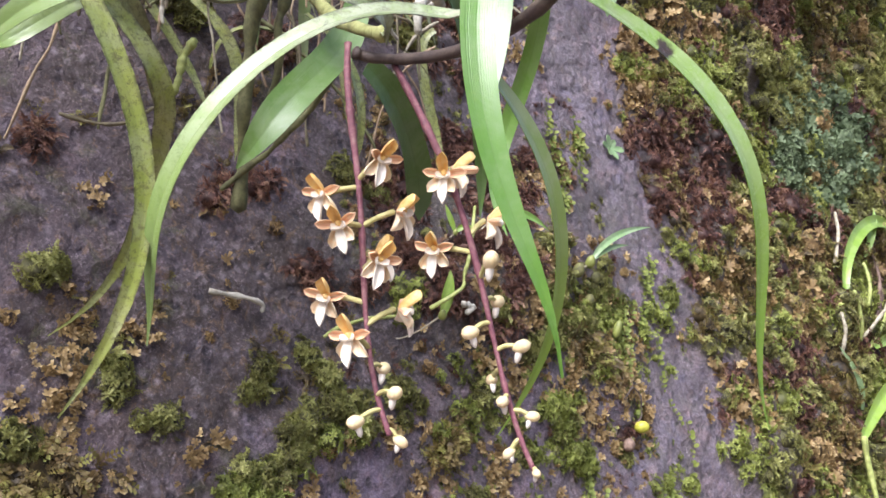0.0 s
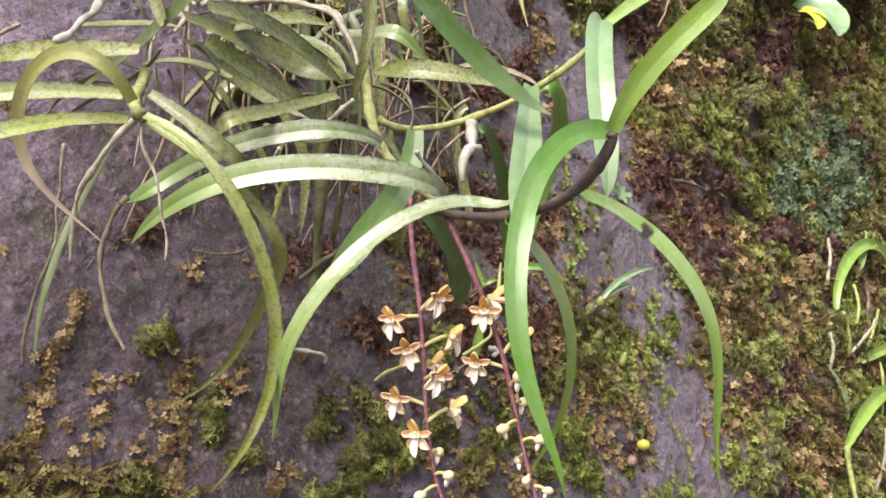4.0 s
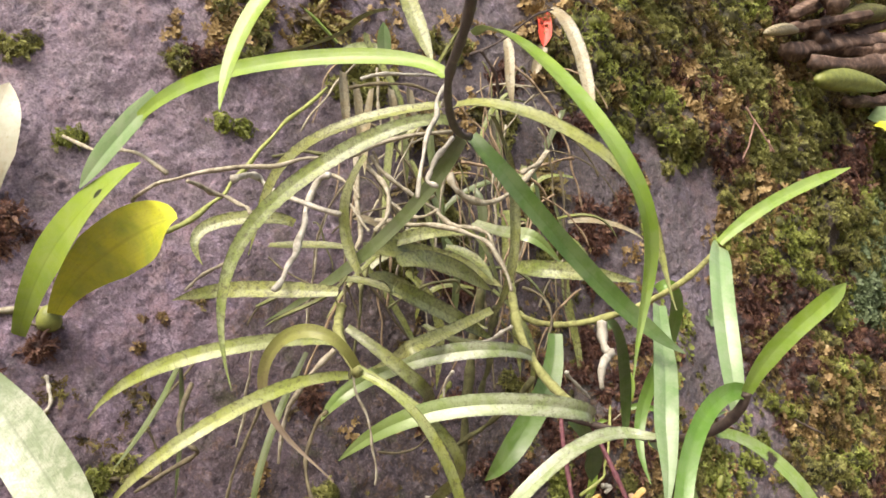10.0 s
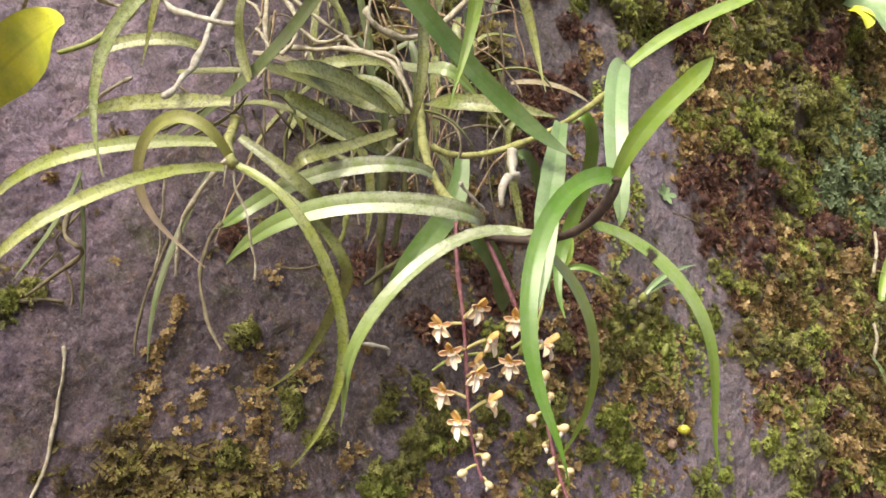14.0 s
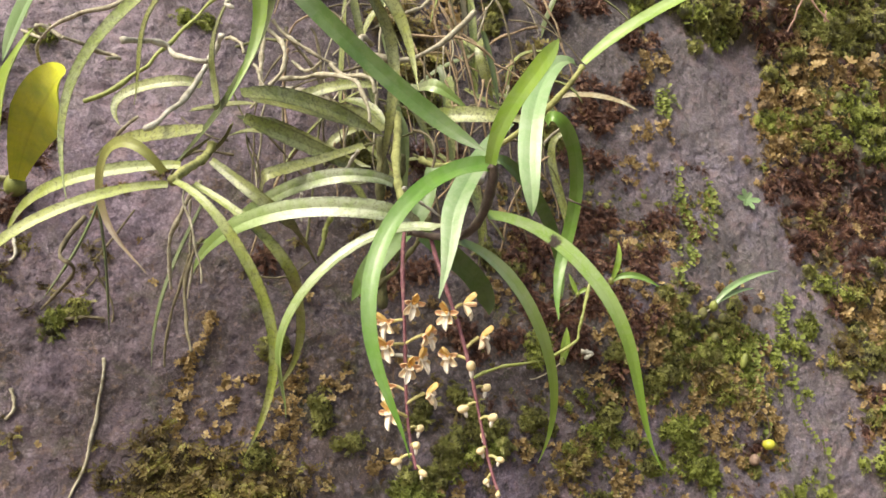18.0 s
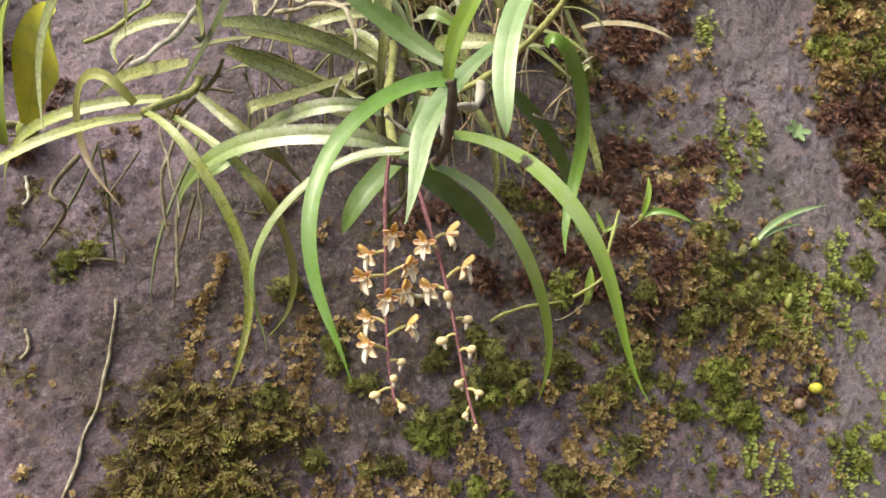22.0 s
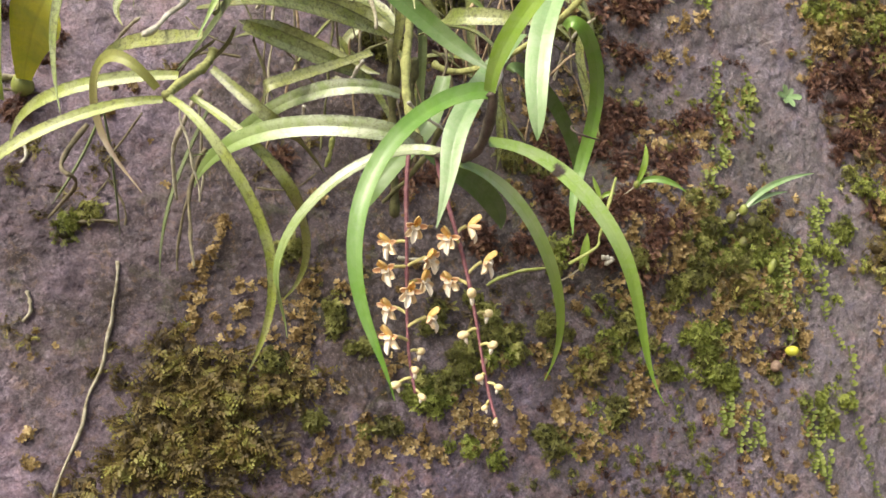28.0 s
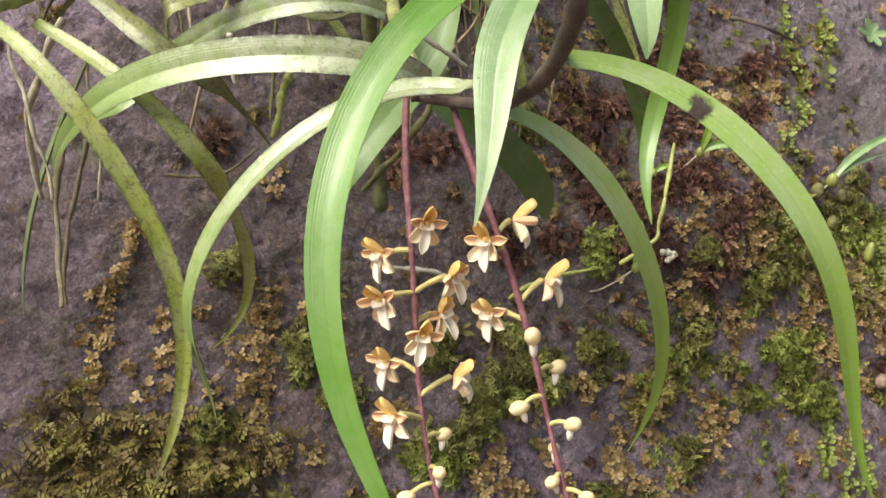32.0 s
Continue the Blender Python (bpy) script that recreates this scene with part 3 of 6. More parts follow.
            uvs.append((j / sides, s))
    for i in range(rows):
        for j in range(sides):
            k = (j + 1) % sides
            faces.append((i * sides + j, i * sides + k, (i + 1) * sides + k, (i + 1) * sides + j))
    faces.append(tuple(range(sides))[::-1])
    faces.append(tuple(rows * sides + j for j in range(sides)))
    return verts, faces, uvs


def petal(foot, way, face, length, width, cup=0.35, curl=0.3, thick=0.0009):
    """A spoon-shaped petal from its foot along a way, its inner side towards face."""
    w = Vector(way).normalized()
    n = (Vector(face) - Vector(face).dot(w) * w).normalized()
    sd = w.cross(n)
    rows, cols = 8, 5
    verts, faces, uvs = [], [], []
    for layer in (0, 1):
        for i in range(rows):
            s = i / (rows - 1)
            half = width / 2 * (0.42 + 0.58 * math.sin(math.pi * (0.1 + 0.62 * s)) ** 1.5) * math.sqrt(max(0.02, 1 - max(0.0, (s - 0.7) / 0.3) ** 2.2))
            for c in range(cols):
                x = 2 * c / (cols - 1) - 1
                p = Vector(foot) + w * (length * s) + sd * (half * x) + n * (cup * half * x * x + curl * length * s * s - layer * thick)
                verts.append(p)
                uvs.append((c / (cols - 1), s))
    m = rows * cols
    for i in range(rows - 1):
        for c in range(cols - 1):
            q = i * cols + c
            faces.append((q, q + cols, q + cols + 1, q + 1))
            faces.append((m + q, m + q + 1, m + q + cols + 1, m + q + cols))
    rim = [i * cols for i in range(rows)] + [(rows - 1) * cols + c for c in range(1, cols)] + [i * cols + cols - 1 for i in range(rows - 2, -1, -1)] + [c for c in range(cols - 2, 0, -1)]
    k = len(verts)
    for q in rim:
        verts += [verts[q], verts[m + q]]
        uvs += [uvs[q], uvs[q]]
    for i in range(len(rim)):
        j = (i + 1) % len(rim)
        faces.append((k + 2 * i, k + 2 * j, k + 2 * j + 1, k + 2 * i + 1))
    return verts, faces, uvs


# ---- rock face ----
def wall_y(x, z):
    """The rock's mean surface: it recedes to the side and leans back."""
    return 0.705 + 0.961 * x + 0.364 * (z - 1.45) + 0.04 * x * x - 0.045 * math.exp(-((x - 0.055) ** 2 + (z - 1.40) ** 2) / 0.004)


NORMAL = Vector((0.961, -1.0, 0.364)).normalized()


def bare_strip(z):
    """Where the clean grey band of rock runs down; above the tangle the moss closes over it."""
    k = min(1.0, max(0.0, (z - 1.68) / 0.09))
    return 0.2 + (1.43 - z) * 0.22 - 0.19 * k * k * (3 - 2 * k)


def wall_relief(x, z):
    p = Vector((x * 1.0, wall_y(x, z), z))
    d = 0.010 * noise.noise(p * 5.0) + 0.0045 * noise.noise(p * 15.0) + 0.0026 * noise.noise(p * 45.0) + 0.0016 * noise.noise(p * 120.0) + 0.0014 * noise.noise(p * 260.0)
    mossy = min(1.0, max(0.0, (x - bare_strip(z) - 0.02) / 0.06))
    d -= 0.012 * math.exp(-((x - 0.172) ** 2 + (z - 1.25) ** 2) / 0.0003)
    d -= 0.06 * math.exp(-((x - 0.165) ** 2 + (z - 1.965) ** 2) / 0.0013) + 0.055 * math.exp(-((x - 0.40) ** 2 / 0.005 + (z - 1.872) ** 2 / 0.0009))
    return d + mossy * (0.016 + 0.020 * noise.noise(p * 13.0) + 0.012 * noise.noise(p * 36.0))


def on_wall(x, z, out=0.0):
    p = Vector((x, wall_y(x, z), z)) + NORMAL * wall_relief(x, z)
    return p + NORMAL * out


def rock_face():
    def steps(lo, a, b, hi, n_in, n_out):
        return list(np.linspace(lo, a, n_out, endpoint=False)) + list(np.linspace(a, b, n_in)) + list(np.linspace(b, hi, n_out + 1))[1:]

    xs = steps(-1.6, -0.46, 0.78, 2.6, 560, 16)
    zs = steps(-0.05, 1.08, 2.16, 3.4, 470, 14)
    verts, faces = [], []
    for z in zs:
        for x in xs:
            verts.append(on_wall(x, z))
    nx, nz = len(xs), len(zs)
    for j in range(nz - 1):
        for i in range(nx - 1):
            q = j * nx + i
            faces.append((q, q + 1, q + nx + 1, q + nx))
    rim = [i for i in range(nx)] + [j * nx + nx - 1 for j in range(1, nz)] + [(nz - 1) * nx + i for i in range(nx - 2, -1, -1)] + [j * nx for j in range(nz - 2, 0, -1)]
    m = len(verts)
    for i in rim:
        verts.append(verts[i] - NORMAL * 0.9)
    for k in range(len(rim)):
        k2 = (k + 1) % len(rim)
        faces.append((rim[k2], rim[k], m + k, m + k2))
    faces.append(tuple(m + k for k in range(len(rim)))[::-1])
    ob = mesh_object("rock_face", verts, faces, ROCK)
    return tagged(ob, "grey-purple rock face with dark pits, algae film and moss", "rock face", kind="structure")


rock = rock_face()
g = mesh_object("ground", [(-400, -400, 0), (400, -400, 0), (400, 400, 0), (-400, 400, 0)], [(0, 1, 2, 3)], SOIL)
tagged(g, "dark forest soil at the foot of the rock", "ground", kind="structure")


# ---- orchids ----
LEAF_COUNT = [0]


def leaf(owner, points, width, material, label="", under=None, **kw):
    LEAF_COUNT[0] += 1
    kw.setdefault("fold", 0.12 if material in (LEAF_FRESH, LEAF_LIME, LEAF_SCORCHED, LEAF_SHEENED) else 0.13)
    if material in (LEAF_GREY, LEAF_PALE):
        kw.setdefault("crease", 0.7)
    if material in (LEAF_FRESH, LEAF_LIME, LEAF_SCORCHED, LEAF_SHEENED, LEAF_DEEP):
        kw.setdefault("taper", 0.62)
        kw.setdefault("power", 3.0)
    shape = strap(points, width, seed=LEAF_COUNT[0], **kw)
    ob = part("leaf", shape, material, owner, label)
    if under:
        # the lower face has a colour of its own
        ob.data.materials.append(under)
        blades = 2 * 29 * 8
        ob.data.polygons.foreach_set("material_index", [1 if (i % 2 or i >= blades) else 0 for i in range(len(shape[1]))])
    return ob


def stem(owner, points, r0, r1, material):
    return part("stem", tube(points, r0, r1, 40, 10, 0.08, 3, rings=5), material, owner)


def root(owner, points, radius, material):
    LEAF_COUNT[0] += 1
    return part("root", tube(points, radius, radius * 0.75, 44, 7, 0.2, LEAF_COUNT[0], wiggle=0.0015 if material is ROOT_DARK else 0.003), material, owner)


flowering = thing("flowering_orchid", (-0.04, 0.40, 1.50), "flowering orchid with arching green strap leaves and two hanging spikes", "orchid", "orchids on the rock")
side_shoot = thing("orchid", (-0.03, 0.47, 1.54), "orchid side shoot with pale folded leaves on a thin stem", "orchid", "orchids on the rock")
old_shoot = thing("orchid", (-0.15, 0.36, 1.55), "old orchid with long yellowish algae-stained leaves, one withered tip", "orchid", "orchids on the rock")
upper_shoot = thing("orchid", (-0.09, 0.30, 1.65), "climbing orchid with lime arching leaves and white aerial roots", "orchid", "orchids on the rock")
tangle = thing("orchid", (-0.1, 0.45, 1.6), "tangle of old moss-covered orchid leaves and roots", "orchid", "orchids on the rock")
# flowering shoot
leaf(flowering, [(0.059, 0.272, 1.516), (0.040, 0.264, 1.521), (0.009, 0.214, 1.496), (0.017, 0.189, 1.464), (0.012, 0.211, 1.420), (0.031, 0.194, 1.422), (0.035, 0.202, 1.386)], 0.0088, LEAF_FRESH, base=0.9, taper=0.15, power=2.4, under=LEAF_UNDER)
leaf(flowering, [(0.060, 0.269, 1.516), (0.067, 0.259, 1.539), (0.085, 0.257, 1.552), (0.095, 0.254, 1.561), (0.101, 0.251, 1.569)], 0.0092, LEAF_LIME)
leaf(flowering, [(0.050, 0.293, 1.492), (0.080, 0.323, 1.487), (0.102, 0.296, 1.460), (0.116, 0.310, 1.440), (0.123, 0.320, 1.421), (0.111, 0.329, 1.384), (0.126, 0.342, 1.349)], 0.0088, LEAF_SCORCHED, under=LEAF_UNDER_SCORCHED, true_width=0.0088, facing=(0.35, -0.8, 0.48), taper=0.22, power=2.4)
leaf(flowering, [(0.021, 0.325, 1.480), (0.033, 0.359, 1.473), (0.053, 0.357, 1.451), (0.061, 0.364, 1.430), (0.064, 0.387, 1.389), (0.055, 0.413, 1.364), (0.035, 0.428, 1.331)], 0.0082, LEAF_SHEENED, under=LEAF_UNDER, true_width=0.0082, facing=(0.35, -0.8, 0.48), taper=0.22, power=2.4)
leaf(flowering, [(0.037, 0.393, 1.552), (0.029, 0.326, 1.520), (0.032, 0.304, 1.499), (0.020, 0.310, 1.499), (0.032, 0.300, 1.488), (0.023, 0.285, 1.450)], 0.0134, LEAF_PALE)
leaf(flowering, [(0.021, 0.300, 1.488), (0.007, 0.329, 1.482), (-0.011, 0.289, 1.512), (-0.057, 0.267, 1.465), (-0.081, 0.269, 1.426), (-0.074, 0.294, 1.420), (-0.083, 0.306, 1.383)], 0.0076, LEAF_GREY)
leaf(flowering, [(-0.019, 0.377, 1.486), (-0.005, 0.387, 1.474), (-0.005, 0.414, 1.464), (0.002, 0.454, 1.448), (-0.001, 0.455, 1.428)], 0.0143, LEAF_DEEP)
leaf(flowering, [(-0.026, 0.426, 1.532), (-0.026, 0.401, 1.488), (-0.045, 0.398, 1.491), (-0.047, 0.359, 1.469), (-0.071, 0.379, 1.446)], 0.0152, LEAF_DEEP)
leaf(flowering, [(-0.010, 0.346, 1.490), (0.001, 0.309, 1.502), (-0.060, 0.300, 1.507), (-0.097, 0.306, 1.512), (-0.130, 0.299, 1.489), (-0.150, 0.320, 1.470)], 0.0120, LEAF_GREY)
leaf(flowering, [(-0.042, 0.390, 1.521), (-0.058, 0.350, 1.536), (-0.147, 0.372, 1.525), (-0.174, 0.413, 1.486), (-0.163, 0.335, 1.489)], 0.0109, LEAF_GREY)
stem(flowering, [(-0.022, 0.362, 1.488), (-0.016, 0.372, 1.485), (0.032, 0.335, 1.477), (0.043, 0.290, 1.476), (0.063, 0.271, 1.510), (0.060, 0.271, 1.515)], 0.0020, 0.0026, STEM_BROWN)
stem(flowering, [(-0.058, 0.443, 1.573), (-0.050, 0.441, 1.569), (-0.061, 0.415, 1.522), (-0.032, 0.388, 1.504), (-0.011, 0.346, 1.491)], 0.0030, 0.0026, STEM_MOSSY)
spike_left = [(-0.025, 0.365, 1.492), (-0.026, 0.346, 1.449), (-0.009, 0.330, 1.434), (-0.024, 0.332, 1.390), (-0.007, 0.315, 1.353)]
spike_right = [(-0.007, 0.361, 1.483), (0.009, 0.333, 1.448), (0.027, 0.336, 1.421), (0.024, 0.328, 1.374), (0.040, 0.316, 1.341)]
# side shoot
leaf(side_shoot, [(0.078, 0.413, 1.588), (0.068, 0.366, 1.595), (0.058, 0.328, 1.540), (0.070, 0.319, 1.506), (0.066, 0.323, 1.491)], 0.0137, LEAF_PALE)
leaf(side_shoot, [(0.081, 0.427, 1.591), (0.106, 0.436, 1.614), (0.139, 0.451, 1.630), (0.175, 0.457, 1.642)], 0.0086, LEAF_LIME)
leaf(side_shoot, [(0.046, 0.464, 1.560), (0.062, 0.439, 1.581), (0.084, 0.516, 1.506), (0.020, 0.553, 1.480), (0.043, 0.481, 1.421)], 0.0098, LEAF_FRESH)
leaf(side_shoot, [(0.010, 0.455, 1.534), (0.013, 0.448, 1.542), (0.026, 0.492, 1.529), (0.036, 0.555, 1.485), (0.032, 0.547, 1.433)], 0.0096, LEAF_DEEP)
stem(side_shoot, [(-0.050, 0.468, 1.543), (-0.022, 0.454, 1.523), (0.032, 0.434, 1.547), (0.062, 0.422, 1.563), (0.080, 0.427, 1.589)], 0.0022, 0.0018, STEM_MOSSY)
part("twig", tube([(0.091, 0.298, 1.498), (0.096, 0.269, 1.496), (0.105, 0.296, 1.491)], 0.0006, 0.0004, 14, 6, 0.2, 4), STEM_BROWN, side_shoot, "dry grey twig")
# shoot with long old leaves
leaf(old_shoot, [(-0.128, 0.275, 1.523), (-0.085, 0.260, 1.507), (-0.086, 0.273, 1.472), (-0.072, 0.287, 1.453), (-0.069, 0.295, 1.423), (-0.083, 0.285, 1.388), (-0.110, 0.303, 1.361)], 0.0058, LEAF_STAINED, true_width=0.0062)
leaf(old_shoot, [(-0.137, 0.281, 1.522), (-0.175, 0.264, 1.524), (-0.191, 0.231, 1.502), (-0.217, 0.214, 1.498), (-0.249, 0.242, 1.460)], 0.0072, LEAF_STAINED, true_width=0.0072)
leaf(old_shoot, [(-0.131, 0.270, 1.528), (-0.142, 0.246, 1.562), (-0.187, 0.275, 1.556), (-0.200, 0.288, 1.502), (-0.174, 0.276, 1.497), (-0.141, 0.262, 1.472)], 0.0074, LEAF_PINK, taper=0.2, power=1.6, true_width=0.0072)
leaf(old_shoot, [(-0.152, 0.316, 1.537), (-0.195, 0.309, 1.541), (-0.214, 0.282, 1.531), (-0.256, 0.286, 1.530), (-0.292, 0.315, 1.493)], 0.0086, LEAF_STAINED, true_width=0.0072)
leaf(old_shoot, [(-0.150, 0.347, 1.542), (-0.111, 0.332, 1.518), (-0.094, 0.340, 1.496), (-0.103, 0.360, 1.509), (-0.113, 0.415, 1.471)], 0.0082, LEAF_DARK, true_width=0.0072)
leaf(old_shoot, [(-0.140, 0.311, 1.524), (-0.052, 0.301, 1.478), (-0.072, 0.322, 1.433), (-0.118, 0.363, 1.473), (-0.085, 0.386, 1.415), (-0.162, 0.417, 1.377)], 0.0065, LEAF_STAINED, true_width=0.0072)
stem(old_shoot, [(-0.155, 0.357, 1.555), (-0.158, 0.355, 1.540), (-0.153, 0.325, 1.539), (-0.132, 0.279, 1.524)], 0.0027, 0.0026, STEM_MOSSY)
# upper shoot
leaf(upper_shoot, [(-0.074, 0.303, 1.647), (-0.050, 0.286, 1.620), (-0.000, 0.342, 1.552), (0.041, 0.325, 1.529)], 0.0110, LEAF_DEEP)
leaf(upper_shoot, [(-0.085, 0.276, 1.674), (-0.104, 0.295, 1.697), (-0.167, 0.299, 1.688), (-0.219, 0.304, 1.694), (-0.251, 0.314, 1.678), (-0.286, 0.339, 1.651)], 0.0096, LEAF_LIME)
leaf(upper_shoot, [(-0.071, 0.284, 1.697), (-0.048, 0.144, 1.680), (-0.007, 0.125, 1.607), (0.012, 0.160, 1.601), (-0.001, 0.174, 1.579), (-0.009, 0.144, 1.538)], 0.0080, LEAF_LIME, taper=0.4, power=2.2)
leaf(upper_shoot, [(-0.079, 0.253, 1.655), (-0.049, 0.223, 1.658), (-0.001, 0.229, 1.627), (0.019, 0.261, 1.614), (0.014, 0.281, 1.602), (0.026, 0.264, 1.556)], 0.0080, LEAF_STAINED)
leaf(upper_shoot, [(-0.083, 0.290, 1.653), (-0.117, 0.278, 1.661), (-0.163, 0.280, 1.616), (-0.200, 0.269, 1.612), (-0.211, 0.275, 1.565), (-0.192, 0.261, 1.517)], 0.0092, LEAF_OLD, taper=0.4, power=2.0)
leaf(upper_shoot, [(-0.080, 0.318, 1.648), (-0.098, 0.345, 1.622), (-0.122, 0.352, 1.596), (-0.160, 0.366, 1.566), (-0.210, 0.385, 1.543)], 0.0074, LEAF_DARKGREEN, base=0.8, facing=(0.5, -0.8, 0.3))
leaf(upper_shoot, [(-0.065, 0.349, 1.666), (-0.049, 0.448, 1.649), (-0.055, 0.444, 1.611), (-0.042, 0.400, 1.575), (-0.073, 0.446, 1.534)], 0.0075, LEAF_DARK)
leaf(upper_shoot, [(-0.140, 0.359, 1.644), (-0.161, 0.360, 1.616), (-0.155, 0.364, 1.595), (-0.145, 0.361, 1.571), (-0.139, 0.335, 1.575)], 0.0068, LEAF_DARK)
leaf(upper_shoot, [(-0.069, 0.227, 1.703), (-0.087, 0.216, 1.721), (-0.138, 0.210, 1.730), (-0.159, 0.202, 1.713), (-0.172, 0.194, 1.671), (-0.169, 0.174, 1.642)], 0.0085, LEAF_LIME)
leaf(upper_shoot, [(-0.067, 0.229, 1.703), (-0.065, 0.217, 1.720), (-0.057, 0.200, 1.719), (-0.055, 0.195, 1.740)], 0.0086, LEAF_LIME)
leaf(upper_shoot, [(-0.067, 0.228, 1.699), (-0.036, 0.253, 1.736), (-0.026, 0.271, 1.727), (-0.002, 0.298, 1.742)], 0.0042, LEAF_BUFF)
leaf(upper_shoot, [(-0.089, 0.338, 1.670), (-0.128, 0.320, 1.665), (-0.194, 0.324, 1.649), (-0.193, 0.347, 1.634), (-0.210, 0.351, 1.585)], 0.0081, LEAF_OLD)
stem(upper_shoot, [(-0.057, -0.008, 1.639), (-0.065, 0.074, 1.629), (-0.076, 0.137, 1.663), (-0.084, 0.214, 1.633), (-0.075, 0.297, 1.646)], 0.0013, 0.0018, STEM_BROWN)
root(upper_shoot, [(-0.085, 0.313, 1.651), (-0.159, 0.305, 1.647), (-0.125, 0.300, 1.624), (-0.133, 0.281, 1.638), (-0.209, 0.269, 1.633), (-0.251, 0.294, 1.625), (-0.279, 0.346, 1.618)], 0.0014, ROOT_GREY)
root(upper_shoot, [(-0.233, 0.313, 1.626), (-0.229, 0.360, 1.621), (-0.217, 0.359, 1.622), (-0.196, 0.309, 1.607)], 0.0015, ROOT_GREY)
root(upper_shoot, [(-0.353, 0.407, 1.666), (-0.291, 0.380, 1.642), (-0.301, 0.365, 1.644), (-0.301, 0.348, 1.666), (-0.254, 0.336, 1.633)], 0.0016, ROOT_GREY)
root(upper_shoot, [(-0.089, 0.301, 1.663), (-0.076, 0.289, 1.684), (-0.092, 0.260, 1.669), (-0.094, 0.221, 1.609)], 0.0014, ROOT_WHITE)
root(upper_shoot, [(-0.084, 0.305, 1.647), (-0.092, 0.303, 1.633), (-0.098, 0.294, 1.624), (-0.100, 0.285, 1.625), (-0.091, 0.287, 1.619)], 0.0015, ROOT_WHITE)
root(upper_shoot, [(-0.099, 0.504, 1.641), (-0.100, 0.466, 1.654), (-0.095, 0.465, 1.625), (-0.076, 0.490, 1.591), (-0.026, 0.548, 1.667)], 0.0027, ROOT_GREY)
# old tangle
leaf(tangle, [(-0.146, 0.394, 1.588), (-0.126, 0.484, 1.591), (-0.087, 0.513, 1.573), (-0.061, 0.434, 1.563)], 0.0171, LEAF_DARK, true_width=0.0072)
leaf(tangle, [(-0.137, 0.365, 1.570), (-0.137, 0.426, 1.572), (-0.113, 0.425, 1.548), (-0.070, 0.421, 1.536)], 0.0127, LEAF_DARK, true_width=0.0072)
leaf(tangle, [(-0.057, 0.508, 1.578), (-0.039, 0.457, 1.572), (-0.013, 0.468, 1.576), (0.038, 0.490, 1.564)], 0.0128, LEAF_OLD, true_width=0.0072)
leaf(tangle, [(-0.155, 0.347, 1.563), (-0.199, 0.353, 1.564), (-0.230, 0.359, 1.567), (-0.267, 0.378, 1.557)], 0.0102, LEAF_OLD, true_width=0.0072)
leaf(tangle, [(-0.084, 0.540, 1.611), (-0.041, 0.473, 1.590), (-0.048, 0.471, 1.612), (-0.018, 0.494, 1.578)], 0.0106, LEAF_GREY, true_width=0.0072)
leaf(tangle, [(-0.067, 0.404, 1.549), (-0.117, 0.348, 1.526), (-0.119, 0.339, 1.531), (-0.106, 0.357, 1.530), (-0.143, 0.380, 1.513)], 0.0086, LEAF_DARK, true_width=0.0072)
leaf(tangle, [(-0.026, 0.479, 1.761), (-0.013, 0.456, 1.754), (-0.001, 0.450, 1.719), (-0.002, 0.439, 1.688), (0.000, 0.416, 1.674)], 0.0099, LEAF_BUFF, true_width=0.0072)
leaf(tangle, [(-0.058, 0.462, 1.739), (-0.052, 0.452, 1.723), (-0.057, 0.446, 1.706), (-0.052, 0.445, 1.685)], 0.0072, LEAF_BUFF, true_width=0.0072)
root(tangle, [(-0.220, 0.356, 1.631), (-0.220, 0.424, 1.648), (-0.232, 0.409, 1.627), (-0.156, 0.357, 1.609)], 0.0024, ROOT_WHITE)
root(tangle, [(-0.172, 0.403, 1.637), (-0.194, 0.431, 1.636), (-0.180, 0.394, 1.613), (-0.187, 0.355, 1.569), (-0.190, 0.334, 1.565)], 0.0024, ROOT_WHITE)
root(tangle, [(0.006, 0.442, 1.539), (0.005, 0.437, 1.514), (0.018, 0.413, 1.520), (-0.001, 0.392, 1.528), (0.001, 0.387, 1.502)], 0.0031, ROOT_WHITE)
root(tangle, [(-0.137, 0.297, 1.520), (-0.134, 0.285, 1.503), (-0.120, 0.287, 1.488), (-0.125, 0.291, 1.464)], 0.0008, ROOT_GREY)
root(tangle, [(-0.163, 0.352, 1.492), (-0.183, 0.350, 1.475), (-0.176, 0.346, 1.440), (-0.152, 0.316, 1.422)], 0.0014, ROOT_DARK)
root(tangle, [(-0.237, 0.329, 1.511), (-0.242, 0.267, 1.462), (-0.188, 0.305, 1.499), (-0.265, 0.316, 1.452)], 0.0015, ROOT_DARK)
# old leaves and roots behind
root(tangle, [(-0.076, 0.455, 1.560), (-0.080, 0.462, 1.525), (-0.088, 0.470, 1.485), (-0.092, 0.478, 1.435)], 0.0040, ROOT_OLIVE)
root(tangle, [(-0.066, 0.470, 1.548), (-0.072, 0.474, 1.515), (-0.080, 0.482, 1.470)], 0.0026, ROOT_OLIVE)
root(tangle, [(-0.040, 0.450, 1.500), (-0.060, 0.462, 1.470), (-0.075, 0.470, 1.462), (-0.100, 0.476, 1.445)], 0.0020, ROOT_OLIVE)
root(tangle, [(-0.094, 0.404, 1.503), (-0.098, 0.402, 1.490), (-0.103, 0.399, 1.477)], 0.0019, ROOT_GREEN)
leaf(tangle, [(-0.184, 0.391, 1.523), (-0.198, 0.380, 1.490), (-0.212, 0.362, 1.455), (-0.212, 0.356, 1.408)], 0.0052, LEAF_DARKGREEN, true_width=0.0066)
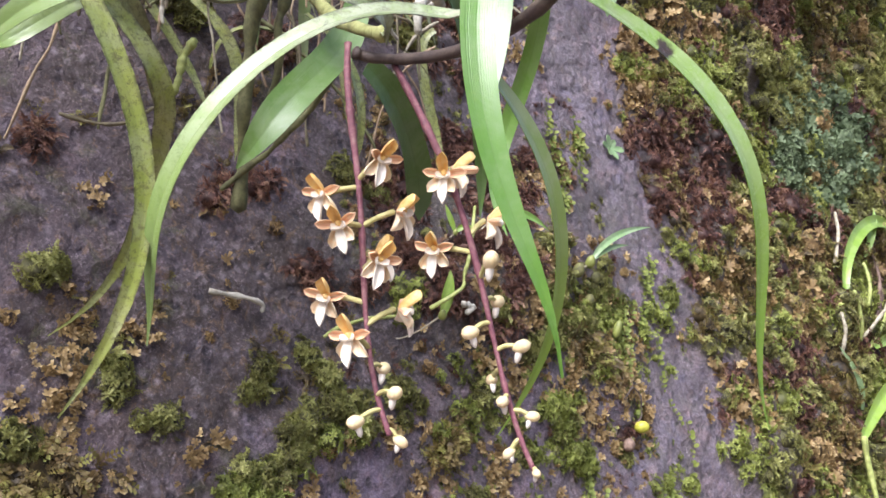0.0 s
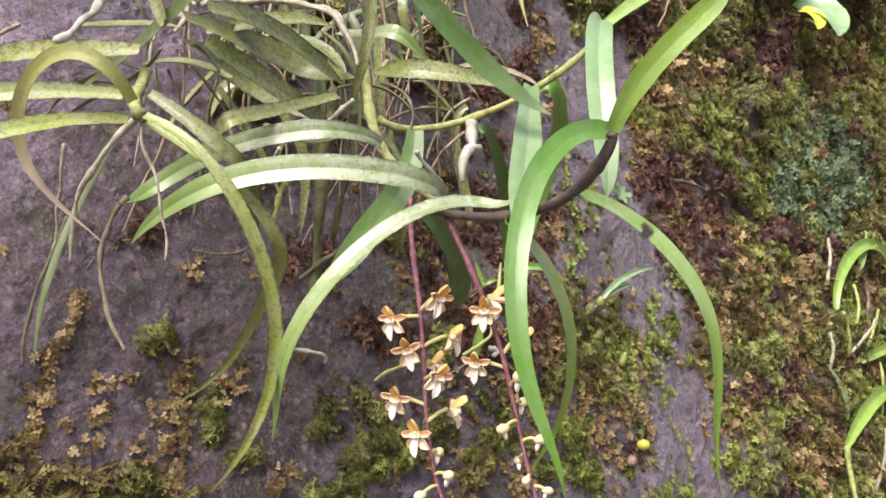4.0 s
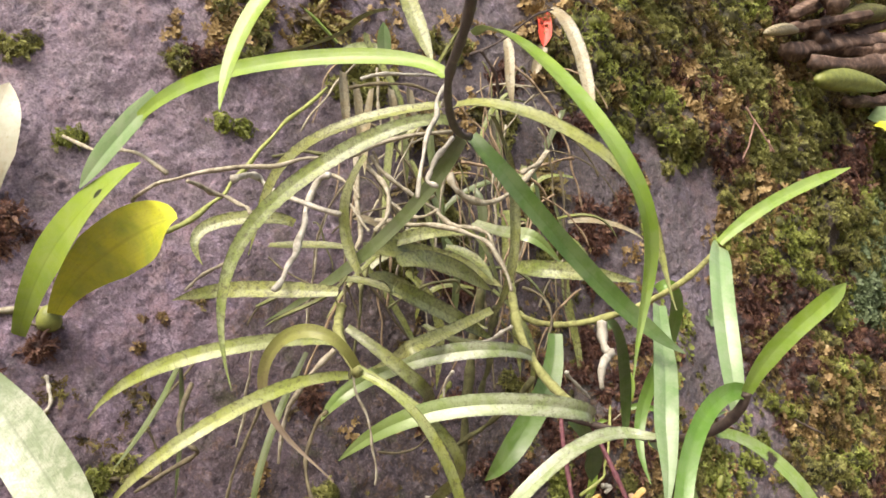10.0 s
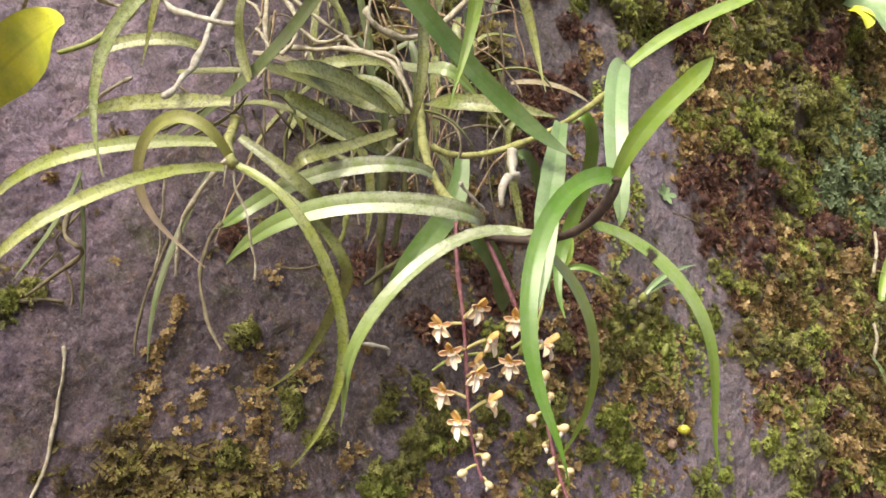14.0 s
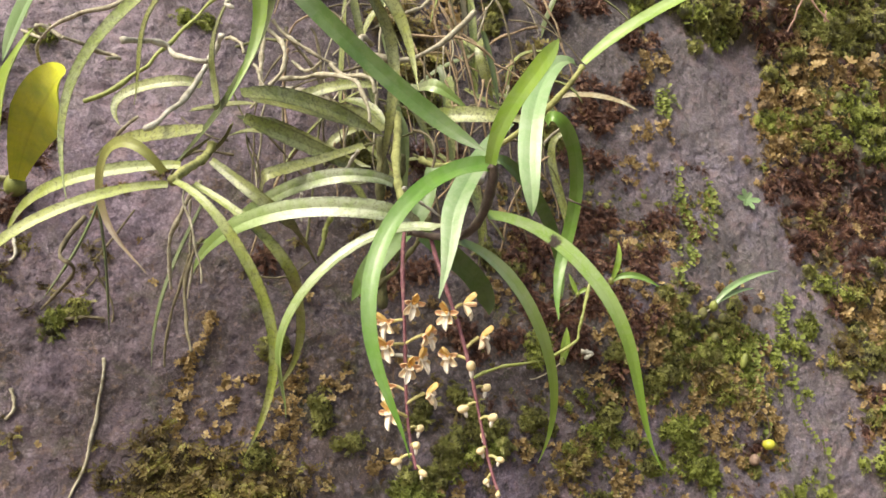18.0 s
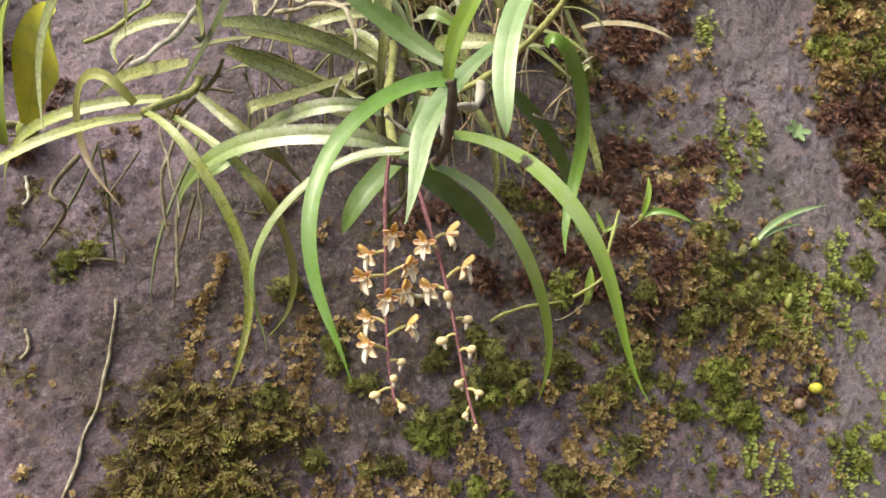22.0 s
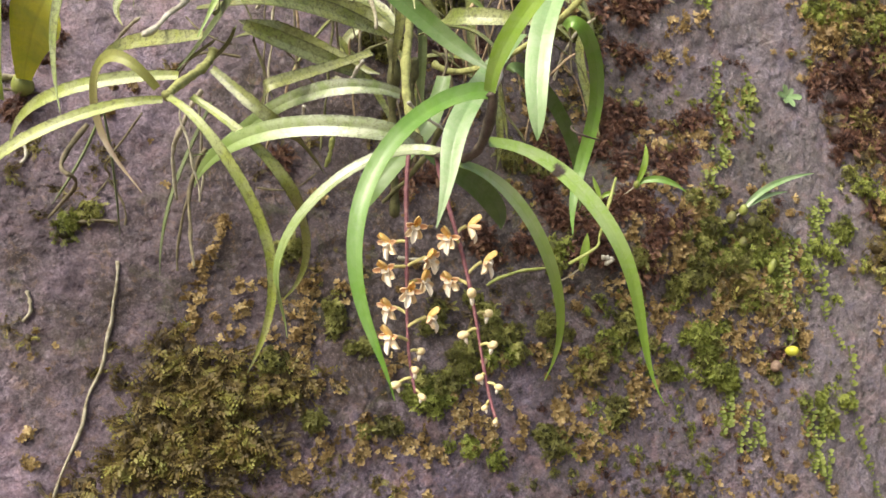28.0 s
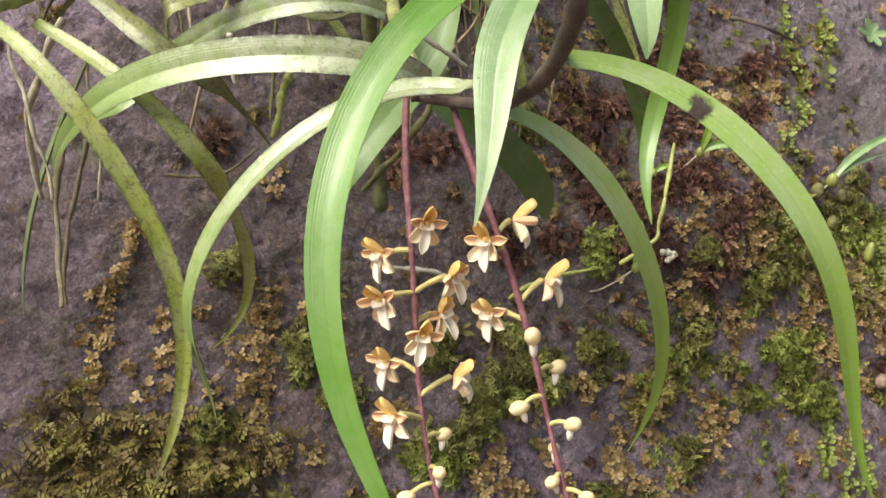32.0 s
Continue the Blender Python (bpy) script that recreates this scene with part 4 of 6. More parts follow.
leaf(tangle, [(-0.256, 0.366, 1.524), (-0.262, 0.360, 1.500), (-0.275, 0.352, 1.478), (-0.291, 0.346, 1.458)], 0.0048, LEAF_DARKGREEN, true_width=0.0066)
leaf(tangle, [(-0.258, 0.368, 1.520), (-0.256, 0.372, 1.490), (-0.262, 0.378, 1.462), (-0.268, 0.384, 1.430)], 0.0044, LEAF_DARKGREEN, true_width=0.0066)
leaf(tangle, [(-0.118, 0.336, 1.580), (-0.100, 0.366, 1.585), (-0.085, 0.405, 1.574), (-0.068, 0.446, 1.560)], 0.0125, LEAF_OLD, true_width=0.0125)
leaf(tangle, [(-0.121, 0.342, 1.566), (-0.105, 0.360, 1.556), (-0.088, 0.385, 1.545), (-0.066, 0.414, 1.529)], 0.0110, LEAF_OLD, true_width=0.0110)
root(tangle, [(-0.278, 0.383, 1.599), (-0.239, 0.412, 1.614), (-0.242, 0.431, 1.656), (-0.215, 0.459, 1.672), (-0.190, 0.486, 1.710)], 0.0017, ROOT_GREEN)
leaf(tangle, [(-0.197, 0.412, 1.606), (-0.209, 0.407, 1.614), (-0.246, 0.402, 1.610), (-0.270, 0.390, 1.606), (-0.250, 0.386, 1.579)], 0.0095, LEAF_OLD)
root(tangle, [(-0.154, 0.438, 1.647), (-0.137, 0.433, 1.631), (-0.130, 0.427, 1.616), (-0.144, 0.418, 1.601)], 0.0019, ROOT_GREY)
root(tangle, [(-0.150, 0.439, 1.653), (-0.141, 0.442, 1.635), (-0.122, 0.447, 1.628), (-0.107, 0.452, 1.617)], 0.0016, ROOT_GREY)
root(tangle, [(-0.159, 0.448, 1.660), (-0.170, 0.439, 1.632), (-0.146, 0.431, 1.608), (-0.159, 0.416, 1.586)], 0.0020, ROOT_GREY)
root(tangle, [(-0.147, 0.438, 1.609), (-0.117, 0.427, 1.603), (-0.086, 0.416, 1.608), (-0.061, 0.403, 1.597), (-0.054, 0.386, 1.562)], 0.0018, ROOT_GREY)
leaf(tangle, [(-0.148, 0.438, 1.591), (-0.124, 0.448, 1.597), (-0.099, 0.451, 1.607), (-0.077, 0.465, 1.598)], 0.0091, LEAF_OLD)
root(tangle, [(-0.214, 0.410, 1.584), (-0.199, 0.405, 1.572), (-0.184, 0.400, 1.564), (-0.166, 0.394, 1.561)], 0.0008, ROOT_DARK)
leaf(tangle, [(-0.157, 0.386, 1.571), (-0.172, 0.396, 1.552), (-0.199, 0.400, 1.550), (-0.218, 0.408, 1.537)], 0.0045, LEAF_DARK)
root(tangle, [(-0.156, 0.416, 1.575), (-0.143, 0.422, 1.559), (-0.134, 0.430, 1.542), (-0.123, 0.438, 1.526)], 0.0009, ROOT_DARK)
root(tangle, [(-0.157, 0.344, 1.529), (-0.173, 0.344, 1.511), (-0.188, 0.351, 1.498), (-0.191, 0.348, 1.483), (-0.194, 0.358, 1.460)], 0.0016, ROOT_GREY)
root(tangle, [(-0.225, 0.426, 1.483), (-0.231, 0.425, 1.462), (-0.242, 0.423, 1.443), (-0.250, 0.422, 1.423), (-0.249, 0.421, 1.400)], 0.0013, ROOT_DARK)
root(tangle, [(-0.228, 0.378, 1.582), (-0.240, 0.380, 1.577), (-0.251, 0.382, 1.571), (-0.261, 0.384, 1.563)], 0.0013, ROOT_GREY)
root(tangle, [(-0.152, 0.413, 1.701), (-0.136, 0.419, 1.706), (-0.120, 0.427, 1.708), (-0.104, 0.435, 1.706)], 0.0014, ROOT_WHITE)
root(tangle, [(-0.163, 0.432, 1.699), (-0.140, 0.428, 1.703), (-0.120, 0.423, 1.700), (-0.101, 0.417, 1.690)], 0.0013, ROOT_DARK)
leaf(tangle, [(-0.172, 0.451, 1.714), (-0.169, 0.441, 1.692), (-0.166, 0.434, 1.668)], 0.0064, LEAF_BUFF)
leaf(tangle, [(-0.163, 0.452, 1.706), (-0.158, 0.443, 1.679), (-0.157, 0.435, 1.652)], 0.0060, LEAF_BUFF)
leaf(tangle, [(-0.151, 0.453, 1.702), (-0.153, 0.438, 1.672), (-0.152, 0.426, 1.639)], 0.0060, LEAF_BUFF)
leaf(tangle, [(-0.137, 0.444, 1.700), (-0.134, 0.433, 1.686), (-0.130, 0.426, 1.670)], 0.0059, LEAF_BUFF)
leaf(tangle, [(-0.124, 0.445, 1.700), (-0.123, 0.435, 1.687), (-0.118, 0.426, 1.674)], 0.0055, LEAF_BUFF)
leaf(tangle, [(-0.127, 0.410, 1.771), (-0.119, 0.394, 1.748), (-0.110, 0.379, 1.725), (-0.100, 0.366, 1.700)], 0.0113, LEAF_DARK)
leaf(tangle, [(-0.096, 0.356, 1.697), (-0.087, 0.345, 1.707), (-0.079, 0.331, 1.714), (-0.071, 0.316, 1.719)], 0.0061, LEAF_OLD)
leaf(tangle, [(-0.130, 0.392, 1.741), (-0.168, 0.412, 1.743), (-0.153, 0.432, 1.729), (-0.177, 0.434, 1.736), (-0.275, 0.444, 1.712)], 0.0044, LEAF_OLD)
leaf(tangle, [(-0.175, 0.450, 1.734), (-0.182, 0.445, 1.742), (-0.189, 0.441, 1.749), (-0.196, 0.437, 1.756)], 0.0040, LEAF_LIME)
leaf(tangle, [(-0.145, 0.472, 1.724), (-0.144, 0.466, 1.738), (-0.144, 0.461, 1.751)], 0.0100, LEAF_PALE)
root(tangle, [(-0.079, 0.398, 1.712), (-0.053, 0.422, 1.726), (-0.036, 0.423, 1.748), (-0.024, 0.457, 1.755)], 0.0009, STEM_BROWN)
root(tangle, [(-0.072, 0.397, 1.714), (-0.065, 0.405, 1.704), (-0.061, 0.412, 1.694), (-0.061, 0.419, 1.682)], 0.0011, STEM_BROWN)
root(tangle, [(-0.047, 0.429, 1.639), (-0.039, 0.436, 1.644), (-0.033, 0.444, 1.649), (-0.028, 0.452, 1.656)], 0.0016, ROOT_GREY)
root(tangle, [(-0.022, 0.358, 1.515), (-0.018, 0.365, 1.508), (-0.013, 0.372, 1.502), (-0.007, 0.379, 1.497)], 0.0011, ROOT_WHITE)
root(tangle, [(-0.088, 0.351, 1.516), (-0.092, 0.354, 1.511), (-0.094, 0.357, 1.505), (-0.094, 0.360, 1.499)], 0.0010, ROOT_WHITE)
root(tangle, [(-0.078, 0.383, 1.529), (-0.069, 0.378, 1.532), (-0.061, 0.372, 1.536), (-0.054, 0.365, 1.541)], 0.0015, ROOT_WHITE)
root(tangle, [(-0.135, 0.365, 1.466), (-0.124, 0.373, 1.462), (-0.114, 0.381, 1.464), (-0.104, 0.388, 1.473)], 0.0008, ROOT_DARK)
root(tangle, [(-0.176, 0.415, 1.638), (-0.164, 0.410, 1.637), (-0.155, 0.405, 1.632), (-0.151, 0.397, 1.621)], 0.0014, ROOT_GREY)
root(tangle, [(-0.136, 0.439, 1.621), (-0.126, 0.434, 1.611), (-0.115, 0.428, 1.609), (-0.104, 0.422, 1.614)], 0.0013, ROOT_GREY)
root(tangle, [(-0.166, 0.436, 1.621), (-0.159, 0.429, 1.616), (-0.153, 0.423, 1.609), (-0.148, 0.417, 1.601)], 0.0014, ROOT_GREY)
root(tangle, [(-0.163, 0.415, 1.565), (-0.157, 0.415, 1.553), (-0.154, 0.415, 1.541), (-0.155, 0.415, 1.528)], 0.0007, ROOT_DARK)
leaf(tangle, [(-0.124, 0.398, 1.557), (-0.141, 0.404, 1.567), (-0.158, 0.412, 1.571), (-0.178, 0.413, 1.567)], 0.0064, LEAF_DARK)
leaf(tangle, [(-0.115, 0.439, 1.537), (-0.101, 0.435, 1.529), (-0.086, 0.429, 1.522), (-0.069, 0.424, 1.528)], 0.0060, LEAF_DARK)
leaf(tangle, [(-0.100, 0.452, 1.590), (-0.085, 0.451, 1.587), (-0.074, 0.448, 1.579), (-0.067, 0.445, 1.566)], 0.0077, LEAF_OLD)
root(tangle, [(-0.106, 0.442, 1.616), (-0.094, 0.435, 1.596), (-0.071, 0.433, 1.612), (-0.066, 0.426, 1.588)], 0.0019, ROOT_GREY)
root(tangle, [(-0.047, 0.447, 1.562), (-0.025, 0.442, 1.557), (-0.025, 0.437, 1.542), (-0.033, 0.427, 1.521)], 0.0011, ROOT_DARK)
leaf(tangle, [(-0.219, 0.429, 1.592), (-0.198, 0.425, 1.591), (-0.175, 0.424, 1.593), (-0.155, 0.416, 1.588)], 0.0068, LEAF_DARK)
leaf(tangle, [(-0.222, 0.408, 1.551), (-0.210, 0.409, 1.556), (-0.199, 0.411, 1.562), (-0.189, 0.412, 1.569)], 0.0044, LEAF_DARK)
leaf(tangle, [(-0.255, 0.324, 1.677), (-0.274, 0.329, 1.660), (-0.293, 0.333, 1.644), (-0.309, 0.340, 1.625)], 0.0142, LEAF_PALE)
root(tangle, [(-0.260, 0.410, 1.519), (-0.292, 0.398, 1.477), (-0.302, 0.390, 1.475), (-0.291, 0.417, 1.480), (-0.286, 0.419, 1.478), (-0.328, 0.404, 1.445)], 0.0009, ROOT_DARK)
root(tangle, [(-0.297, 0.410, 1.470), (-0.289, 0.418, 1.455), (-0.289, 0.419, 1.439), (-0.297, 0.415, 1.422)], 0.0009, ROOT_DARK)
root(tangle, [(-0.234, 0.444, 1.526), (-0.239, 0.451, 1.500), (-0.244, 0.456, 1.474), (-0.252, 0.459, 1.449)], 0.0011, ROOT_GREY)


HEART = []


def filler(seed, n_roots, n_leaves):
    """The many thin dead roots and old leaves that fill the heart of the tangle, behind the others."""
    rng = random.Random(seed)
    for k in range(n_roots + n_leaves):
        a = Vector((rng.uniform(-0.20, 0.01), 0, rng.uniform(1.55, 1.76)))
        a.y = wall_y(a.x, a.z) - rng.uniform(0.02, 0.15)
        ang = rng.choice((rng.uniform(2.6, 4.4), rng.uniform(-1.6, 0.3), rng.gauss(-1.57, 0.35)))
        ln = rng.uniform(0.03, 0.085)
        way = Vector((math.cos(ang), 0.3 * math.cos(ang), math.sin(ang) - 0.25))
        side = Vector((rng.uniform(-1, 1), rng.uniform(-0.8, 0.2), rng.uniform(-0.2, 1))) * rng.choice((0.008, 0.015, 0.03))
        b = a + way * ln
        pts = [tuple(a), tuple(a.lerp(b, 0.35) + side), tuple(a.lerp(b, 0.75) + side * rng.uniform(-0.6, 0.8)), tuple(b + Vector((0, 0, -0.02)))]
        if k < n_roots:
            root(tangle, pts, rng.uniform(0.0006, 0.0014), rng.choice((ROOT_GREY, ROOT_DARK, ROOT_BUFF, ROOT_OLIVE, ROOT_BUFF)))
        else:
            leaf(tangle, pts, rng.uniform(0.004, 0.009), rng.choice((LEAF_DARK, LEAF_DARKGREEN, LEAF_OLD, LEAF_OLD, LEAF_BUFF)), true_width=0.008)


filler(11, 95, 40)
for x, z, r, kind in ((-0.11, 1.60, 0.035, "deep"), (-0.06, 1.63, 0.03, "maroon"), (-0.13, 1.66, 0.03, "olive"), (-0.03, 1.58, 0.03, "deep"), (-0.09, 1.56, 0.035, "maroon"), (-0.02, 1.66, 0.025, "olive"), (-0.15, 1.57, 0.025, "deep"), (-0.06, 1.70, 0.03, "deep"), (-0.10, 1.73, 0.03, "ochre"), (-0.02, 1.72, 0.025, "maroon"), (-0.14, 1.70, 0.025, "olive")):
    HEART.append((x, z, r, kind))


def spike_point(points, s):
    return Vector(bezier(points, 101)[round(s * 100)])


def bent(a, b, drop):
    m = (Vector(a) + Vector(b)) / 2 + Vector((0, 0, drop))
    return [tuple(a), tuple(m), tuple(b)]


def flower(owner, points, s, place, size=1.0, turn=0.0):
    """An open flower on its stalk: hood above, two striped side petals, two pale lower sepals, a white lip."""
    foot, at = spike_point(points, s), Vector(place)
    out = at - foot
    out.z = 0
    out = (out.normalized() + Vector((0.25, -0.95, 0.0))).normalized()
    out = Matrix.Rotation(turn, 3, "Z") @ out
    stalk = part("flower", tube(bent(foot, at - out * 0.002, 0.001), 0.0009, 0.0011, 10, 7, 0.05), PEDICEL, owner)
    up = Vector((0, 0, 1))
    right = out.cross(up).normalized()
    k = 0.0112 * size
    rng = random.Random(round(place[0] * 1e5))
    tilt = rng.uniform(-0.3, 0.3)
    right = (right + up * tilt + out * rng.uniform(-0.35, 0.35)).normalized()
    out = (out - right * out.dot(right) + up * rng.uniform(-0.25, 0.1)).normalized()
    up = right.cross(out).normalized()
    part("hood", petal(at, up * 0.95 + out * 0.2, out, k * 0.74, k * 0.34, 1.6, 0.5), PETAL_HOOD, stalk, "ochre hood sepal")
    for sgn in (1, -1):
        part("petal", petal(at, right * sgn * 0.9 + up * rng.uniform(0.05, 0.4) + out * rng.uniform(0.0, 0.4), out, k * rng.uniform(0.62, 0.76), k * 0.27, 1.2, rng.uniform(-0.1, 0.5)), PETAL_SIDE, stalk, "orange petal with red stripes")
        part("sepal", petal(at, right * sgn * rng.uniform(0.45, 0.7) - up * 0.75 + out * rng.uniform(0.0, 0.3), out, k * rng.uniform(0.62, 0.75), k * 0.33, 1.2, rng.uniform(-0.2, 0.4)), PETAL_LOW, stalk, "cream sepal")
        part("lip_lobe", petal(at + out * 0.001, right * sgn * 0.6 - up * 0.25 + out * 0.7, out + up * 0.4, k * 0.36, k * 0.26, 0.6, 0.3), PETAL_LIP, stalk, "white lip lobe")
    part("lip", petal(at + out * 0.001, -up * 0.85 + out * 0.55, out + up * 0.5, k * 0.86, k * 0.30, 0.9, -0.2), PETAL_LIP, stalk, "white lip")
    part("column", blob(at + out * 0.0016 + up * 0.0006, out + up * 0.3, 0.0034 * size, 0.0021 * size, 7, 8), PETAL_HOOD, stalk, "ochre column")


def bud(owner, points, s, place, size=1.0):
    foot, at = spike_point(points, s), Vector(place)
    out = at - foot
    out = out.normalized() if out.length > 1e-4 else Vector((0.3, -0.5, -0.6)).normalized()
    stalk = part("bud", tube(bent(foot, at - out * 0.001, 0.0022 * size), 0.0008, 0.0009, 9, 7, 0.05), PEDICEL, owner)
    part("bud_head", blob(at, out + Vector((0, 0, 0.2)), 0.0066 * size, 0.0044 * size, 8, 10, -0.25), BUD, stalk, "rounded cream bud")
    part("spur", blob(at + Vector((0, 0, -0.0030 * size)) - out * 0.0012, Vector((0, 0, -1)) - out * 0.3, 0.0052 * size, 0.0024 * size, 7, 8, 0.2), PETAL_LIP, stalk, "white spur")


part("flower_spike", tube(spike_left, 0.0014, 0.0008, 60, 9, 0.1, 5, rings=16), SPIKE, flowering, "purple flower spike")
part("flower_spike", tube(spike_right, 0.0014, 0.0008, 60, 9, 0.1, 6, rings=16), SPIKE, flowering, "purple flower spike")
for s, place, turn in ((0.40, (-0.011, 0.335, 1.445), -0.3), (0.42, (-0.0317, 0.344, 1.4335), 0.4), (0.53, (-0.024, 0.323, 1.422), 0.1), (0.53, (-0.0047, 0.3366, 1.4265), 0.2), (0.64, (-0.011, 0.3225, 1.41), -0.1),
                       (0.60, (-0.0132, 0.346, 1.4112), -0.5), (0.72, (-0.0293, 0.335, 1.397), 0.3), (0.77, (-0.0042, 0.332, 1.3927), 0.3), (0.82, (-0.0187, 0.313, 1.385), -0.2)):
    flower(flowering, spike_left, s, place, 1.04, turn)
for s, place, turn in ((0.36, (0.0113, 0.332, 1.439), -0.2), (0.32, (0.015, 0.352, 1.4425), 0.2), (0.48, (0.0272, 0.3427, 1.4234), 0.4), (0.52, (0.008, 0.3396, 1.4136), 0.3)):
    flower(flowering, spike_right, s, place, 1.04, turn)
for s, place, size in ((0.86, (-0.010, 0.331, 1.3725), 1.0), (0.92, (-0.0052, 0.312, 1.3668), 1.0), (0.95, (-0.0177, 0.3121, 1.3576), 1.0), (0.99, (-0.0036, 0.3159, 1.3505), 0.85)):
    bud(flowering, spike_left, s, place, size)
for s, place, size in ((0.58, (0.0265, 0.322, 1.4094), 1.2), (0.63, (0.0296, 0.338, 1.3948), 1.05), (0.68, (0.0198, 0.3241, 1.3853), 1.05), (0.74, (0.0368, 0.3238, 1.3805), 1.0), (0.78, (0.0274, 0.3343, 1.3681), 0.9),
                       (0.84, (0.0302, 0.3194, 1.3628), 0.9), (0.87, (0.0401, 0.322, 1.3574), 0.8), (0.93, (0.0322, 0.32, 1.3457), 0.75), (1.0, (0.0405, 0.3132, 1.3405), 0.65)):
    bud(flowering, spike_right, s, place, size)


# ---- moss on the rock ----
MOSS = {"green": (MOSS_GREEN, "cushions of bright green moss on the rock"), "deep": (MOSS_DEEP, "dark green and brown cushion moss on the rock"), "olive": (MOSS_OLIVE, "feathery olive-brown moss hanging on the rock"),
        "maroon": (MOSS_MAROON, "tufts of dark reddish-brown moss on the rock"), "ochre": (MOSS_OCHRE, "crinkled buff-ochre lichen and dead moss on the rock"),
        "fern": (MOSS_FERN, "creeping small-leaved climber on the rock"), "jade": (MOSS_JADE, "pale green broad-leaved liverwort on the rock")}
ACROSS = NORMAL.orthogonal().normalized()
ALONG = NORMAL.cross(ACROSS)


def star_shape(rng, outer, inner, half):
    """A moss shoot from above: pointed leaflets round its tip, the inner ones steeper."""
    verts, faces, along = [(0, 0, 0.1)], [], [0.25]
    for count, reach, lift, s in ((outer, 1.0, 0.12, 0.75), (inner, 0.6, 0.5, 1.0)):
        for k in range(count):
            a = 6.2832 * k / max(1, count) + rng.uniform(-0.35, 0.35)
            ln, z = reach * rng.uniform(0.75, 1.2), lift + rng.uniform(-0.12, 0.2)
            c, d = math.cos(a), math.sin(a)
            q = len(verts)
            verts += [(c * ln * 0.5 - d * half, d * ln * 0.5 + c * half, z * 0.8 + 0.14), (c * ln * 0.5 + d * half, d * ln * 0.5 - c * half, z * 0.8 + 0.14), (c * ln, d * ln, z)]
            faces += [(0, q + 2, q), (0, q + 1, q + 2)]
            along += [s * 0.7, s * 0.7, s]
    return np.array(verts), np.array(faces), np.array(along)


def frond_shape(rng, nodes, spread, half):
    """A feathery shoot one unit long: branchlets in pairs along an axis that bends over."""
    verts, faces, along = [], [], []

    def at(t):
        return np.array((0.10 * math.sin(3 * t + ph), t, 0.55 * t * (1 - t) - 0.16 * t * t))

    ph = rng.uniform(0, 6)
    for i in range(nodes + 1):
        t = (i + 0.2) / (nodes + 0.4)
        for sg in (1, -1):
            ln = spread * (0.35 + 0.65 * math.sin(math.pi * (0.22 + 0.74 * t))) * rng.uniform(0.7, 1.25)
            way = np.array((sg * rng.uniform(0.65, 0.95), rng.uniform(0.45, 0.9), rng.uniform(-0.25, 0.3)))
            if i == nodes:
                way[0] *= 0.3
            p = at(t)
            n = np.array((-way[1], way[0], 0)) * half * rng.uniform(0.8, 1.3)
            q = len(verts)
            verts += [p, p + way * ln * 0.5 + n + (0, 0, 0.03), p + way * ln, p + way * ln * 0.5 - n - (0, 0, 0.02)]
            faces += [(q, q + 2, q + 1), (q, q + 3, q + 2)]
            along += [t * 0.7, t * 0.7 + 0.15, t * 0.7 + 0.3, t * 0.7 + 0.15]
    return np.array(verts), np.array(faces), np.array(along)


def flake_shape(rng, lobes):
    """A crinkled scale with a lobed margin."""
    verts, faces, along = [(0, 0, 0.1)], [], [0.2]
    for k in range(lobes):
        a = 6.2832 * k / lobes + rng.uniform(-0.25, 0.25)
        ln, w, z = rng.uniform(0.55, 1.25), rng.uniform(0.22, 0.38), rng.uniform(-0.05, 0.6)
        b = a - 3.1416 / lobes
        verts += [(0.4 * math.cos(b), 0.4 * math.sin(b), rng.uniform(-0.1, 0.2))]
        for sg in (-1, 1):
            verts.append((ln * math.cos(a + sg * w), ln * math.sin(a + sg * w), z + rng.uniform(-0.15, 0.15)))
        along += [0.3, rng.uniform(0.6, 1.0), rng.uniform(0.6, 1.0)]
    for k in range(lobes):
        q, n = 1 + 3 * k, 1 + 3 * ((k + 1) % lobes)
        faces += [(0, q, q + 1), (0, q + 1, q + 2), (0, q + 2, n)]
    return np.array(verts), np.array(faces), np.array(along)


def core_shape(rng, sides=9, rows=3):
    """The low dome under a cushion."""
    lump = [rng.uniform(0.8, 1.15) for _ in range(sides)]
    verts, faces = [], []
    for i in range(rows + 1):
        t = 1.55 * i / rows
        verts += [(math.sin(t) * lump[j] * math.cos(6.2832 * j / sides), math.sin(t) * lump[j] * math.sin(6.2832 * j / sides), math.cos(t)) for j in range(sides)]
    for i in range(rows):
        for j in range(sides):
            n = (j + 1) % sides
            p, q, r, t = i * sides + j, (i + 1) * sides + j, (i + 1) * sides + n, i * sides + n
            faces += [(p, q, r), (p, r, t)]
    return np.array(verts), np.array(faces), np.zeros(len(verts))


def leaflet_shape(rng):
    """One small rounded leaf, pointing along y."""
    verts = [(0, 0, 0), (0.36, 0.3, 0.04), (0.34, 0.72, 0.10), (0, 1, 0.05), (-0.34, 0.72, 0.10), (-0.36, 0.3, 0.04), (0, 0.5, -0.03)]
    faces = [(6, i, (i + 1) % 6) for i in range(6)]
    return np.array(verts), np.array(faces), np.array((0.1, 0.5, 0.9, 1.0, 0.9, 0.5, 0.4))


shoot_rng = random.Random(5)
